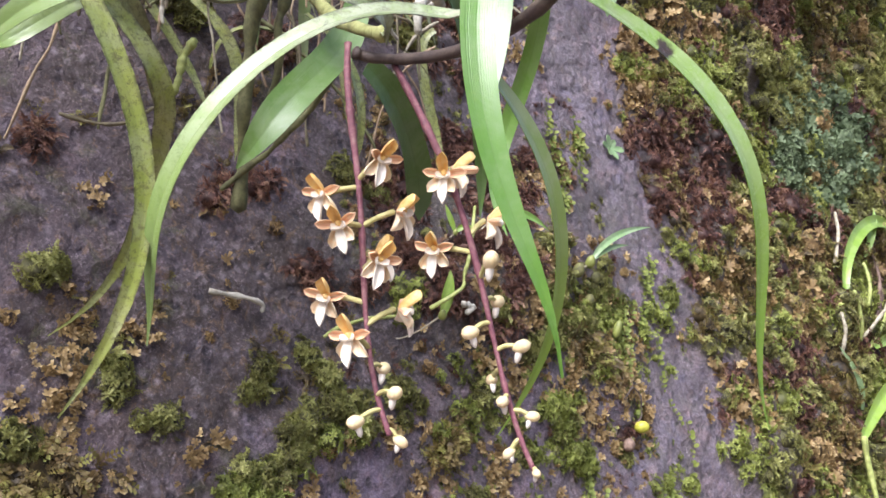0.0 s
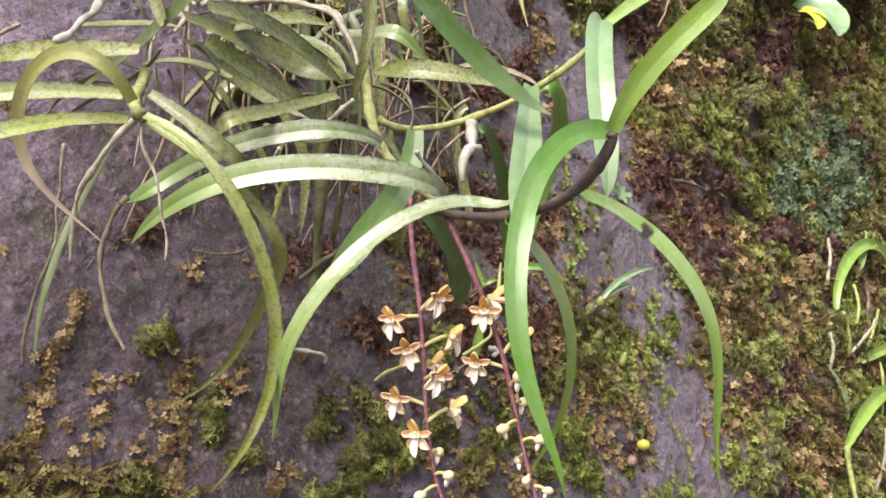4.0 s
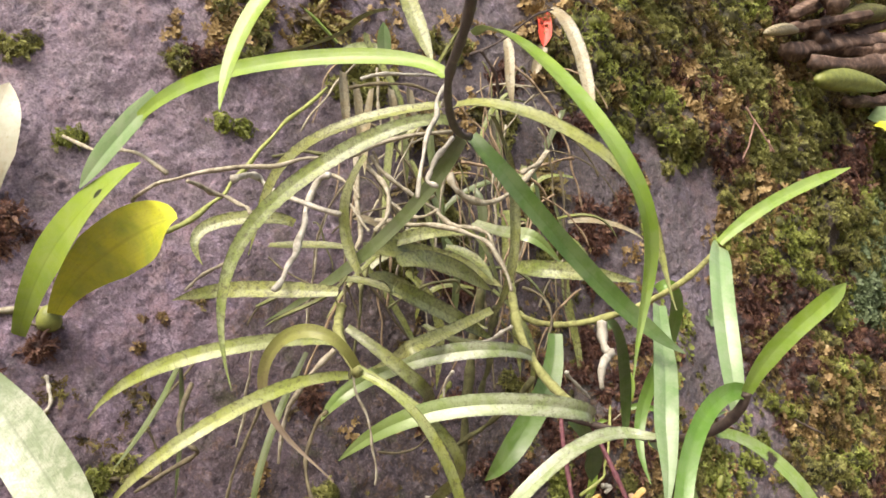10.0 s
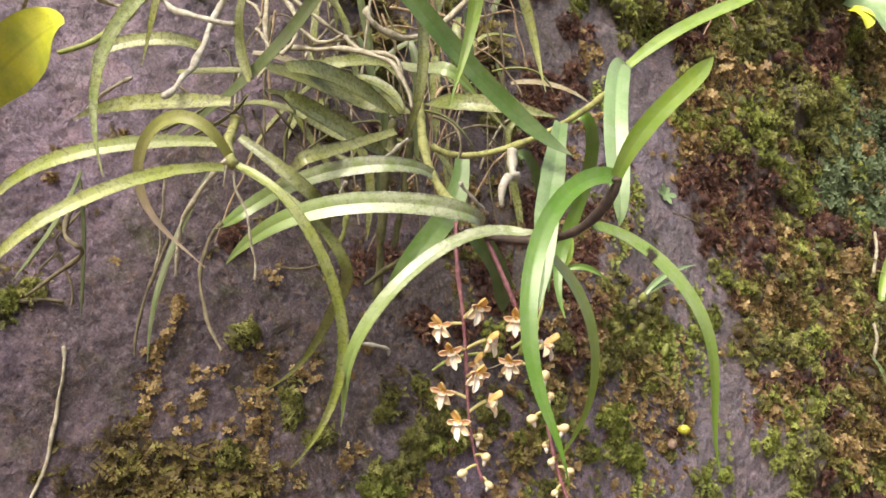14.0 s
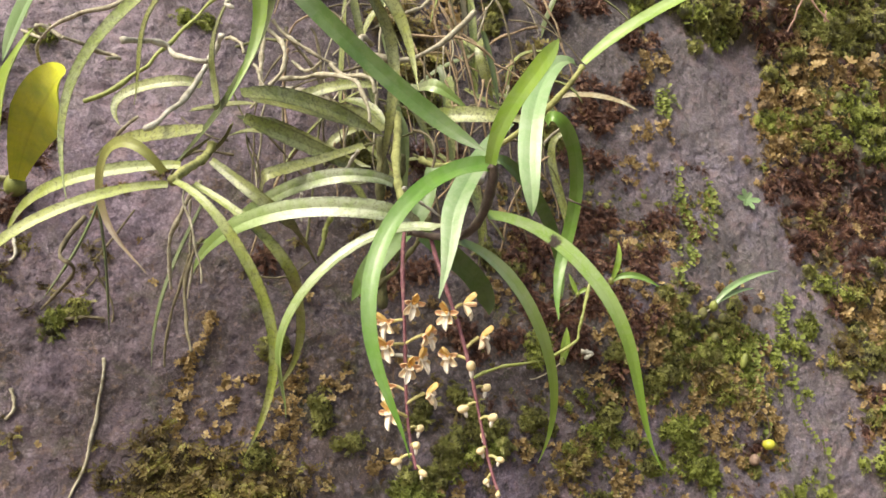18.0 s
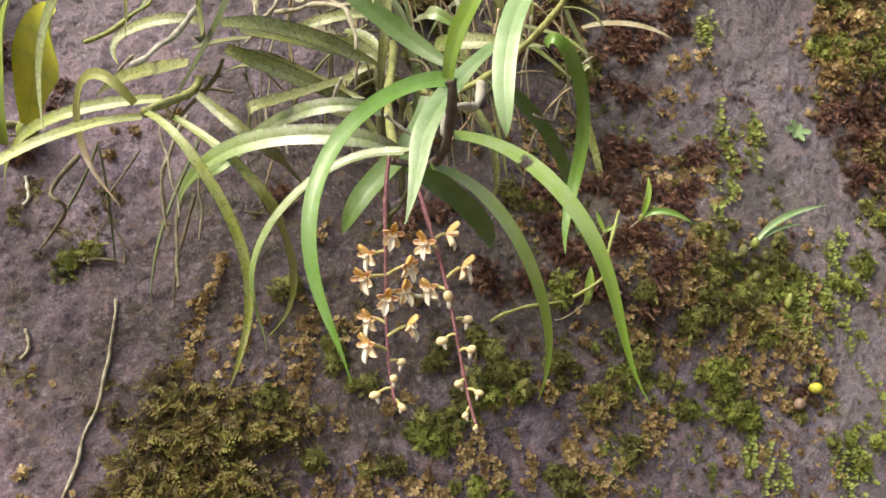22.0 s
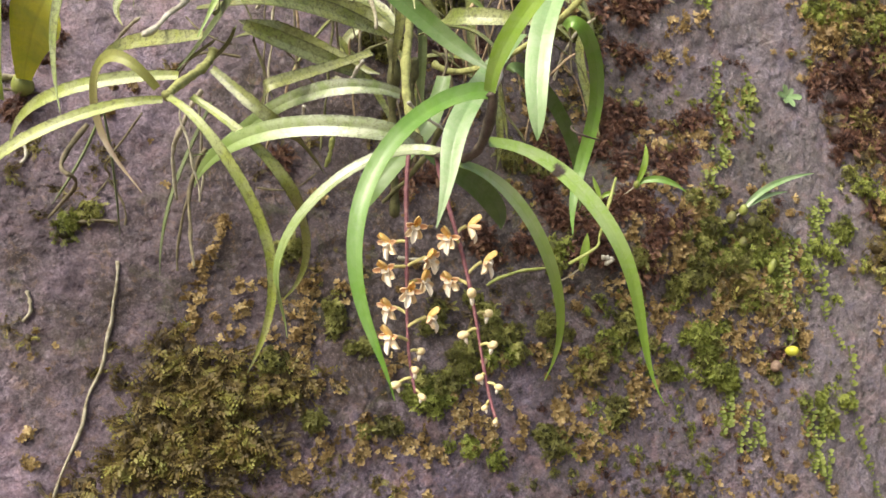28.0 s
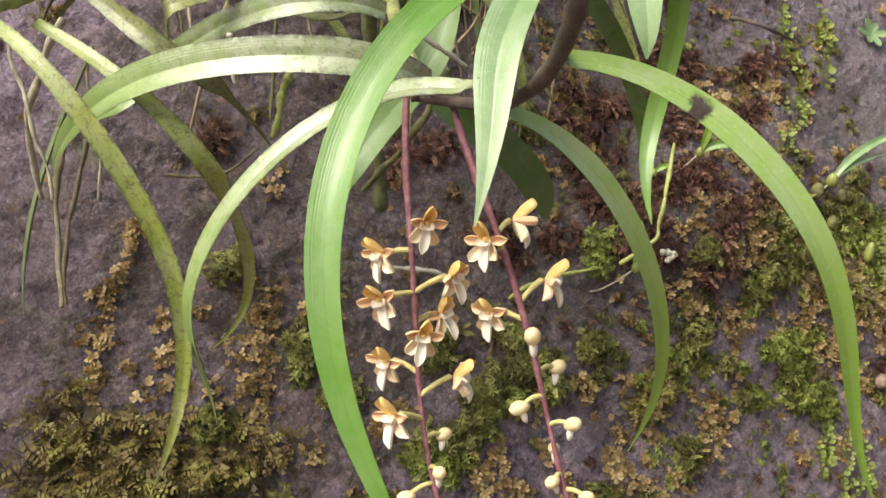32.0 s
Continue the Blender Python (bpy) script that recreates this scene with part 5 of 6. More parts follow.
SHOOTS = {"star": [star_shape(shoot_rng, 7, 4, 0.17) for _ in range(6)], "needle": [star_shape(shoot_rng, 8, 5, 0.085) for _ in range(6)], "frond": [frond_shape(shoot_rng, 8, 0.30, 0.050) for _ in range(8)],
          "wisp": [frond_shape(shoot_rng, 7, 0.26, 0.06) for _ in range(6)], "flake": [flake_shape(shoot_rng, 6) for _ in range(8)], "core": [core_shape(shoot_rng) for _ in range(5)], "leaflet": [leaflet_shape(shoot_rng)]}


class Growth:
    """Collects the shoots of one patch; link() turns them into one mesh, with each shoot's tone and the place along it."""

    def __init__(self):
        self.made = {}

    def add(self, kind, p, x, y, z, tone, rng, s0=0.0, s1=1.0):
        which = rng.randrange(len(SHOOTS[kind]))
        self.made.setdefault((kind, which), []).append((*p, *x, *y, *z, tone, s0, s1))

    def facing(self, kind, p, n, size, tone, rng, s0=0.0, s1=1.0):
        """A shoot whose tip looks along n, turned at random."""
        u = n.orthogonal().normalized()
        v = n.cross(u)
        a = rng.uniform(0, 6.2832)
        x = u * math.cos(a) + v * math.sin(a)
        self.add(kind, p, x * size, n.cross(x) * size, n * size, tone, rng, s0, s1)

    def along(self, kind, p, d, n, size, wide, tone, rng, s0=0.0, s1=1.0):
        """A shoot that grows along d, its upper side to n."""
        d = d.normalized()
        x = d.cross(n).normalized()
        self.add(kind, p, x * size * wide, d * size, x.cross(d) * size, tone, rng, s0, s1)

    def cushion(self, x, z, r, high, tone, rng, kinds, size, count):
        """A rounded tuft: a core coloured dark for the shade inside it, with shoots all over it."""
        c = on_wall(x, z, -0.001)
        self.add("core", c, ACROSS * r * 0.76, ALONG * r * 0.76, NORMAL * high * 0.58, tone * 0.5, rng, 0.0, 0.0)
        for i in range(count):
            t, a = math.acos(1 - 0.97 * (i + rng.random()) / count), i * 2.39996 + rng.uniform(-0.4, 0.4)
            flat = ACROSS * math.cos(a) + ALONG * math.sin(a)
            n = (flat * (math.sin(t) / r) + NORMAL * (math.cos(t) / high)).normalized()
            g = rng.uniform(0.78, 1.05)
            p = c + flat * (r * math.sin(t) * g) + NORMAL * (high * math.cos(t) * g)
            tilt = (n + Vector((rng.gauss(0, 0.28), rng.gauss(0, 0.28), rng.gauss(-0.05, 0.28)))).normalized()
            kind, k = rng.choice(kinds), size * rng.uniform(0.7, 1.3)
            # self-shadow put into the colour: shoots darken down the cushion's sides
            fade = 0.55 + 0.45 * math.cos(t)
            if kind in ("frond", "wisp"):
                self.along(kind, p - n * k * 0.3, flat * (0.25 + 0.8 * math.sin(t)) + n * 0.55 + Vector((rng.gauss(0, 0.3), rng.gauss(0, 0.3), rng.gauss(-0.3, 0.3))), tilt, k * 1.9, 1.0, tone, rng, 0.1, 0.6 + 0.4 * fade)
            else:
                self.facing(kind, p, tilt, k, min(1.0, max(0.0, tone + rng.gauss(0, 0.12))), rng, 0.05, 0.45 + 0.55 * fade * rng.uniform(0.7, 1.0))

    def link(self, name, material):
        verts, faces, uvs, base = [], [], [], 0
        for (kind, which), rows in self.made.items():
            v, f, s = SHOOTS[kind][which]
            m = np.array(rows)
            n = len(m)
            w = m[:, None, 0:3] + v[None, :, 0:1] * m[:, None, 3:6] + v[None, :, 1:2] * m[:, None, 6:9] + v[None, :, 2:3] * m[:, None, 9:12]
            verts.append(w.reshape(-1, 3))
            faces.append((f[None] + (base + len(v) * np.arange(n))[:, None, None]).reshape(-1, 3))
            uvs.append(np.stack((np.repeat(m[:, 12], len(v)), (m[:, 13:14] + s[None] * (m[:, 14:15] - m[:, 13:14])).ravel()), 1))
            base += n * len(v)
        return mesh_object(name, np.concatenate(verts).tolist(), np.concatenate(faces).tolist(), material, np.concatenate(uvs))


# shoots, their size, and how many go on a cushion, for each kind of moss
TUFT = {"green": (("star", "star", "frond"), 0.0031, 26), "deep": (("star", "needle", "star", "wisp"), 0.0035, 30), "maroon": (("wisp", "wisp", "needle"), 0.0036, 26), "ochre": (("flake", "flake", "star"), 0.0040, 16),
        "olive": (("frond", "wisp", "needle"), 0.0048, 22), "fern": (("star",), 0.0035, 12), "jade": (("flake", "star"), 0.0050, 12)}
PATCHES = []


def down_rock(a, out):
    """A way over the rock: a turns from its horizontal, out lifts it off."""
    return (Vector((math.cos(a), 0.93 * math.cos(a) + 0.3 * math.sin(a), math.sin(a))) + NORMAL * out).normalized()


def moss(x, z, r, kind):
    material, label = MOSS[kind]
    rng = random.Random(round((x * 31 + z * 17) * 1000))
    area = r * r * 1e6
    far = 1.0 + max(0.0, x - 0.2) * 0.9
    PATCHES.append((x, z, r, kind))
    g = Growth()
    kinds, size, count = TUFT[kind]

    def spot(spread=0.42):
        return x + rng.gauss(0, spread) * r, z + rng.gauss(0, spread) * r

    if kind == "olive":
        tufts = [spot(0.40) for _ in range(int(3 + area * 0.006))]
        for cx, cz in tufts:
            rr = rng.uniform(0.25, 0.42) * r
            g.cushion(cx, cz, rr, rr * 0.55, rng.random() * 0.6, rng, ("wisp", "frond"), 0.0058 * far, 16)
        for _ in range(int(min(190, 10 + area * 0.10))):
            cx, cz = rng.choice(tufts)
            px, pz = cx + rng.gauss(0, 0.2) * r, cz + rng.gauss(0, 0.16) * r
            q = math.exp(-((px - x) ** 2 + (pz - z) ** 2) / (0.4 * r * r))
            d = down_rock(rng.choice((rng.gauss(-0.3, 0.6), rng.gauss(3.4, 0.6), rng.uniform(3.3, 6.1), rng.uniform(0, 6.2832))), rng.uniform(0.1, 1.3))
            g.along("frond", on_wall(px, pz, 0.014 * q * rng.random()), d, NORMAL + Vector((rng.gauss(0, 0.4), rng.gauss(0, 0.3), 0.5)), min(0.40 * r + 0.005, 0.016) * rng.uniform(0.6, 1.3), rng.uniform(0.8, 1.2), min(1.0, max(0.0, 0.3 * q + rng.random() ** 1.8 * 0.8)), rng, 0.05, rng.uniform(0.6, 1.0))
    elif kind in ("green", "deep", "maroon"):
        n = int(min(30, max(3, area * 0.013)))
        if x > 0.24:
            n = n // 4
        heart = [spot(0.34) for _ in range(max(2, n // 6))]
        for _ in range(n):
            hx, hz = rng.choice(heart)
            px, pz = hx + rng.gauss(0, 0.26) * r, hz + rng.gauss(0, 0.26) * r
            rr = rng.uniform(0.0045, 0.0105) * far
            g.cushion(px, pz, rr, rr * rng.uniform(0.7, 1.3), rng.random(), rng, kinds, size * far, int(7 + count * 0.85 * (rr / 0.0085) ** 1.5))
    elif kind == "ochre":
        chains = [(spot(0.4), rng.gauss(-1.5, 0.55), rng.uniform(0.5, 1.3) * r) for _ in range(int(3 + area * 0.008))]
        for (cx, cz), a, ln in chains:
            m = int(3 + ln / 0.0026)
            for i in range(m):
                t = i / m
                p = on_wall(cx + math.cos(a) * ln * t + rng.gauss(0, 0.0018), cz + math.sin(a) * ln * t + rng.gauss(0, 0.0018), rng.uniform(0, 0.0035))
                g.facing("flake", p, (NORMAL + Vector((rng.gauss(0, 0.5), rng.gauss(0, 0.5), rng.gauss(0, 0.5)))).normalized(), 0.0034 * far * rng.uniform(0.5, 1.3), rng.random(), rng, 0.1, 1.0)
    elif kind == "fern":
        for _ in range(int(3 + area * 0.012)):
            px, pz = x + rng.gauss(0, 0.22) * r, z + rng.gauss(0, 0.45) * r
            a = rng.gauss(-1.57, 0.25)
            ln = r * rng.uniform(0.5, 1.1)
            n = max(3, int(ln / 0.0030))
            tone = rng.random()
            for i in range(n):
                q = on_wall(px + math.cos(a) * ln * i / n, pz + math.sin(a) * ln * i / n, 0.003)
                for sg in (0.25, 2.9):
                    k = 0.0046 * far * rng.uniform(0.6, 1.2)
                    g.along("leaflet", q, down_rock(sg + rng.gauss(-0.15, 0.3), rng.uniform(0.1, 0.6)), NORMAL + Vector((0, 0, 0.6)), k, rng.uniform(0.8, 1.2), tone, rng, 0.2, rng.uniform(0.6, 1.0))
    else:
        for _ in range(int(max(10, area * 0.024))):
            px, pz = spot()
            rr = rng.uniform(0.006, 0.012)
            g.cushion(px, pz, rr, rr * rng.uniform(0.5, 1.0), rng.random(), rng, kinds, size * rng.uniform(0.8, 1.5), 9)
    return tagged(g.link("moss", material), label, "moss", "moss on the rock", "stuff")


moss(-0.106, 1.272, 0.021, "green")
moss(-0.045, 1.218, 0.017, "green")
moss(0.085, 1.300, 0.035, "green")
moss(0.085, 1.259, 0.016, "green")
moss(0.020, 1.291, 0.018, "green")
moss(0.212, 1.205, 0.027, "green")
moss(-0.076, 1.236, 0.012, "green")
moss(-0.005, 1.371, 0.020, "green")
moss(0.097, 1.379, 0.022, "green")
moss(0.130, 1.313, 0.023, "green")
moss(0.111, 1.257, 0.025, "green")
moss(-0.249, 1.289, 0.050, "olive")
moss(-0.227, 1.298, 0.036, "olive")
moss(-0.203, 1.302, 0.017, "olive")
moss(-0.271, 1.273, 0.027, "olive")
moss(-0.214, 1.259, 0.036, "olive")
moss(-0.240, 1.260, 0.032, "olive")
moss(-0.261, 1.332, 0.020, "olive")
moss(-0.316, 1.438, 0.008, "deep")
moss(-0.326, 1.439, 0.007, "green")
moss(0.125, 1.335, 0.023, "olive")
moss(0.017, 1.282, 0.020, "olive")
moss(-0.050, 1.465, 0.021, "deep")
moss(0.107, 1.337, 0.031, "deep")
moss(0.144, 1.374, 0.029, "green")
moss(0.085, 1.340, 0.022, "deep")
moss(-0.075, 1.347, 0.017, "deep")
moss(-0.153, 1.327, 0.014, "deep")
moss(-0.058, 1.308, 0.027, "deep")
moss(0.121, 1.371, 0.043, "deep")
moss(0.160, 1.350, 0.030, "fern")
moss(0.098, 1.405, 0.028, "deep")
moss(-0.171, 1.275, 0.014, "deep")
moss(-0.092, 1.327, 0.017, "deep")
moss(-0.126, 1.250, 0.021, "deep")
moss(0.034, 1.241, 0.021, "deep")
moss(-0.106, 1.277, 0.019, "deep")
moss(-0.206, 1.322, 0.010, "deep")
moss(0.045, 1.306, 0.021, "deep")
moss(-0.023, 1.231, 0.020, "deep")
moss(0.080, 1.276, 0.022, "deep")
moss(-0.169, 1.355, 0.008, "deep")
moss(0.000, 1.467, 0.027, "maroon")
moss(0.039, 1.427, 0.032, "maroon")
moss(0.079, 1.455, 0.025, "maroon")
moss(0.107, 1.475, 0.023, "maroon")
moss(0.075, 1.387, 0.025, "maroon")
moss(-0.023, 1.393, 0.025, "maroon")
moss(0.013, 1.604, 0.037, "maroon")
moss(-0.049, 1.460, 0.028, "maroon")
moss(0.052, 1.474, 0.033, "maroon")
moss(0.020, 1.503, 0.025, "maroon")
moss(0.224, 1.527, 0.046, "maroon")
moss(0.015, 1.399, 0.034, "maroon")
moss(-0.059, 1.387, 0.022, "maroon")
moss(0.053, 1.364, 0.024, "maroon")
moss(0.229, 1.449, 0.032, "maroon")
moss(0.059, 1.638, 0.030, "maroon")
moss(-0.025, 1.433, 0.021, "maroon")
moss(-0.345, 1.570, 0.015, "maroon")
moss(0.102, 1.384, 0.031, "ochre")
moss(0.125, 1.345, 0.031, "ochre")
moss(0.154, 1.373, 0.029, "ochre")
moss(0.111, 1.316, 0.025, "ochre")
moss(0.063, 1.323, 0.024, "ochre")
moss(0.162, 1.309, 0.023, "ochre")
moss(0.028, 1.347, 0.021, "ochre")
moss(0.053, 1.400, 0.019, "ochre")
moss(-0.228, 1.381, 0.006, "ochre")
moss(-0.220, 1.363, 0.006, "ochre")
moss(-0.225, 1.346, 0.006, "ochre")
moss(-0.071, 1.270, 0.022, "ochre")
moss(0.004, 1.221, 0.023, "ochre")
moss(0.084, 1.412, 0.031, "ochre")
moss(0.075, 1.371, 0.025, "ochre")
moss(0.167, 1.329, 0.032, "ochre")
moss(0.216, 1.596, 0.047, "ochre")
moss(0.129, 1.293, 0.028, "ochre")
moss(-0.186, 1.376, 0.009, "ochre")
moss(-0.186, 1.341, 0.010, "ochre")
moss(-0.251, 1.401, 0.008, "ochre")
moss(-0.252, 1.380, 0.009, "ochre")
moss(-0.242, 1.431, 0.007, "ochre")
moss(-0.143, 1.253, 0.028, "ochre")
moss(-0.017, 1.251, 0.025, "ochre")
moss(-0.076, 1.245, 0.021, "ochre")
moss(-0.014, 1.620, 0.028, "ochre")
moss(0.212, 1.634, 0.041, "ochre")
moss(-0.176, 1.301, 0.014, "ochre")
moss(0.047, 1.258, 0.026, "ochre")
moss(0.176, 1.286, 0.023, "ochre")
moss(-0.110, 1.235, 0.023, "ochre")
moss(-0.039, 1.247, 0.019, "ochre")
moss(0.100, 1.515, 0.018, "fern")
moss(0.105, 1.487, 0.018, "fern")
moss(0.107, 1.464, 0.016, "fern")
moss(0.103, 1.443, 0.014, "fern")
moss(0.126, 1.525, 0.018, "fern")
moss(0.197, 1.202, 0.024, "fern")
moss(0.206, 1.171, 0.024, "fern")
moss(0.120, 1.216, 0.022, "fern")
moss(0.142, 1.198, 0.022, "fern")
moss(0.194, 1.396, 0.025, "fern")
moss(0.183, 1.358, 0.024, "fern")
moss(0.092, 1.627, 0.025, "fern")
moss(0.262, 1.520, 0.048, "maroon")
moss(0.398, 1.686, 0.039, "maroon")
moss(0.283, 1.464, 0.037, "maroon")
moss(0.383, 1.298, 0.039, "maroon")
moss(0.271, 1.438, 0.029, "maroon")
moss(0.194, 1.709, 0.029, "maroon")
moss(0.029, 1.726, 0.022, "maroon")
moss(0.205, 1.748, 0.045, "ochre")
moss(0.239, 1.647, 0.045, "ochre")
moss(0.343, 1.433, 0.047, "ochre")
moss(0.283, 1.385, 0.044, "ochre")
moss(0.373, 1.367, 0.047, "ochre")
moss(0.441, 1.396, 0.042, "ochre")
moss(0.150, 1.783, 0.036, "ochre")
moss(0.288, 1.283, 0.043, "ochre")
moss(0.391, 1.225, 0.047, "ochre")
moss(0.074, 1.673, 0.026, "ochre")
moss(0.280, 1.809, 0.041, "ochre")
moss(0.321, 1.563, 0.055, "green")
moss(0.269, 1.591, 0.045, "green")
moss(0.367, 1.533, 0.049, "green")
moss(0.207, 1.357, 0.027, "green")
moss(0.321, 1.327, 0.037, "green")
moss(0.055, 1.717, 0.023, "green")
moss(0.202, 1.602, 0.028, "green")
moss(0.290, 1.714, 0.056, "deep")
moss(0.348, 1.625, 0.057, "deep")
moss(0.237, 1.730, 0.046, "deep")
moss(0.345, 1.771, 0.052, "deep")
moss(0.124, 1.720, 0.035, "deep")
moss(0.200, 1.809, 0.046, "deep")
moss(0.430, 1.605, 0.053, "deep")
moss(0.466, 1.607, 0.054, "jade")
moss(0.439, 1.517, 0.052, "jade")
moss(0.494, 1.566, 0.046, "jade")
moss(-0.304, 1.759, 0.029, "ochre")
moss(0.133, 1.810, 0.044, "ochre")
moss(0.199, 1.622, 0.036, "ochre")
moss(-0.277, 1.771, 0.020, "ochre")
moss(0.325, 1.856, 0.044, "ochre")
moss(-0.309, 1.739, 0.019, "deep")
moss(-0.271, 1.742, 0.017, "deep")
moss(0.121, 1.861, 0.044, "deep")
moss(0.238, 1.814, 0.048, "deep")
moss(-0.397, 1.735, 0.013, "deep")
moss(-0.199, 1.749, 0.031, "deep")
moss(-0.180, 1.741, 0.031, "deep")
moss(-0.266, 1.685, 0.012, "green")
moss(-0.364, 1.671, 0.011, "green")
moss(0.140, 1.688, 0.021, "green")
moss(-0.378, 1.591, 0.016, "maroon")
moss(-0.386, 1.606, 0.017, "maroon")
moss(0.051, 1.681, 0.025, "maroon")
moss(0.034, 1.599, 0.021, "maroon")
moss(-0.110, 1.284, 0.020, "green")
moss(-0.074, 1.298, 0.018, "green")
moss(-0.043, 1.299, 0.015, "green")
moss(0.016, 1.289, 0.016, "green")
moss(0.110, 1.265, 0.023, "green")
moss(0.146, 1.377, 0.030, "green")
moss(0.276, 1.234, 0.029, "green")
moss(-0.199, 1.404, 0.009, "deep")
moss(-0.207, 1.475, 0.010, "maroon")
moss(-0.199, 1.315, 0.012, "ochre")
moss(-0.188, 1.357, 0.010, "ochre")
moss(-0.127, 1.308, 0.013, "ochre")
moss(0.396, 1.317, 0.040, "ochre")
moss(0.418, 1.196, 0.047, "ochre")
moss(0.255, 1.511, 0.036, "ochre")
moss(-0.181, 1.451, 0.007, "ochre")
moss(0.414, 1.694, 0.031, "maroon")
moss(0.271, 1.458, 0.036, "maroon")
moss(0.254, 1.505, 0.030, "maroon")
moss(-0.133, 1.451, 0.014, "maroon")
moss(0.378, 1.237, 0.032, "maroon")
moss(-0.110, 1.456, 0.015, "maroon")
moss(0.013, 1.496, 0.013, "maroon")
moss(0.454, 1.377, 0.029, "maroon")
moss(-0.166, 1.343, 0.013, "deep")
moss(-0.105, 1.332, 0.012, "deep")
moss(-0.080, 1.296, 0.025, "deep")
moss(0.150, 1.335, 0.022, "green")
moss(0.609, 1.661, 0.055, "deep")
moss(0.307, 1.325, 0.030, "deep")
moss(0.491, 1.574, 0.072, "jade")
moss(0.464, 1.610, 0.048, "jade")
moss(0.498, 1.506, 0.047, "jade")
moss(0.551, 1.558, 0.051, "jade")

def lichen_trail(spots, loose):
    """A trail of crinkled golden scales down the rock."""
    rng = random.Random(round(spots[0][0] * 5000))
    g = Growth()
    for (x0, z0), (x1, z1) in zip(spots, spots[1:]):
        n = max(2, int(math.hypot(x1 - x0, z1 - z0) / 0.0011))
        for i in range(n):
            x, z = x0 + (x1 - x0) * i / n + rng.gauss(0, loose), z0 + (z1 - z0) * i / n + rng.gauss(0, 0.001)
            g.facing("flake", on_wall(x, z, rng.uniform(0.0005, 0.004)), (NORMAL + Vector((rng.gauss(0, 0.6), rng.gauss(0, 0.6), rng.gauss(0, 0.6)))).normalized(), rng.uniform(0.0016, 0.0036), rng.random(), rng, 0.1, 1.0)
    return tagged(g.link("lichen", MOSS_OCHRE), "trail of crinkled golden lichen scales down the rock", "lichen", "lichen trails on the rock", "stuff")


lichen_trail(((-0.239, 1.423), (-0.245, 1.407), (-0.249, 1.382), (-0.25, 1.343)), 0.0018)
lichen_trail(((-0.182, 1.388), (-0.183, 1.352), (-0.182, 1.328), (-0.184, 1.296)), 0.0022)
lichen_trail(((-0.207, 1.345), (-0.196, 1.331), (-0.18, 1.32)), 0.005)
lichen_trail(((-0.153, 1.377), (-0.166, 1.372), (-0.152, 1.363)), 0.003)
lichen_trail(((-0.244, 1.335), (-0.234, 1.329), (-0.228, 1.332)), 0.003)
# dark red-brown tufts beside the leaves
for x, z, r, kind in ((0.038, 1.619, 0.030, "maroon"), (0.023, 1.567, 0.024, "maroon"), (0.029, 1.492, 0.030, "maroon"), (0.051, 1.429, 0.030, "maroon"), (-0.006, 1.424, 0.024, "maroon"), (0.058, 1.548, 0.018, "ochre"), (0.067, 1.464, 0.020, "ochre"), (0.090, 1.414, 0.020, "ochre"), (0.074, 1.600, 0.018, "ochre"), (0.020, 1.391, 0.024, "maroon"), (0.050, 1.367, 0.020, "deep"), (-0.011, 1.318, 0.022, "deep")):
    moss(x, z, r, kind)
# brown moss high on the rock, above the tangle
for x, z, r, kind in ((-0.306, 1.805, 0.026, "ochre"), (-0.292, 1.777, 0.028, "ochre"), (-0.281, 1.817, 0.026, "deep"), (-0.261, 1.768, 0.028, "deep"), (-0.250, 1.798, 0.024, "ochre"), (-0.222, 1.782, 0.026, "olive"), (-0.217, 1.836, 0.03, "maroon"), (-0.181, 1.858, 0.03, "ochre"), (-0.17, 1.80, 0.028, "ochre"), (-0.13, 1.79, 0.028, "deep"), (-0.10, 1.82, 0.03, "ochre"), (-0.06, 1.785, 0.026, "maroon"), (-0.02, 1.79, 0.024, "ochre"), (-0.30, 1.735, 0.018, "maroon")):
    moss(x, z, r, kind)
for spot in HEART:
    moss(*spot)


def carpet():
    """The mossy carpet past the bare band: lumps of one kind side by side, with dark gaps between them; each kind is one object."""
    rng = random.Random(7)
    grown = {k: Growth() for k in MOSS}
    step = 0.0165
    for i in range(int(0.84 / step)):
        for j in range(int(1.02 / step)):
            x, z = -0.05 + (i + rng.uniform(0.1, 0.9)) * step, 1.10 + (j + rng.uniform(0.1, 0.9)) * step
            e = x - bare_strip(z)
            ragged = 0.025 * noise.noise(Vector((x * 24, z * 24, 9.1)))
            if e + ragged < 0.028 or rng.random() < 0.04:
                continue
            n1 = noise.noise(Vector((x * 11, z * 11, 2.7))) + 0.5 * noise.noise(Vector((x * 31, z * 31, 4.4)))
            n2 = noise.noise(Vector((x * 16, z * 16, 8.3)))
            near = [(math.hypot(x - px, z - pz) / pr, kind) for px, pz, pr, kind in PATCHES if abs(x - px) < 0.06 and abs(z - pz) < 0.06]
            close, kind = min(near, default=(9.0, "deep"))
            if close > 0.9 or rng.random() < 0.22:
                kind = "ochre" if n1 > 0.28 else ("maroon" if n1 < -0.34 else ("green" if n2 > 0.22 else ("olive" if n2 < -0.15 else "deep")))
            if kind == "ochre" and rng.random() < 0.4:
                kind = rng.choice(("olive", "deep", "maroon"))
            far = 1.0 + max(0.0, e) * 1.1
            rr = rng.uniform(0.0075, 0.0135) * far
            kinds, size, count = TUFT[kind]
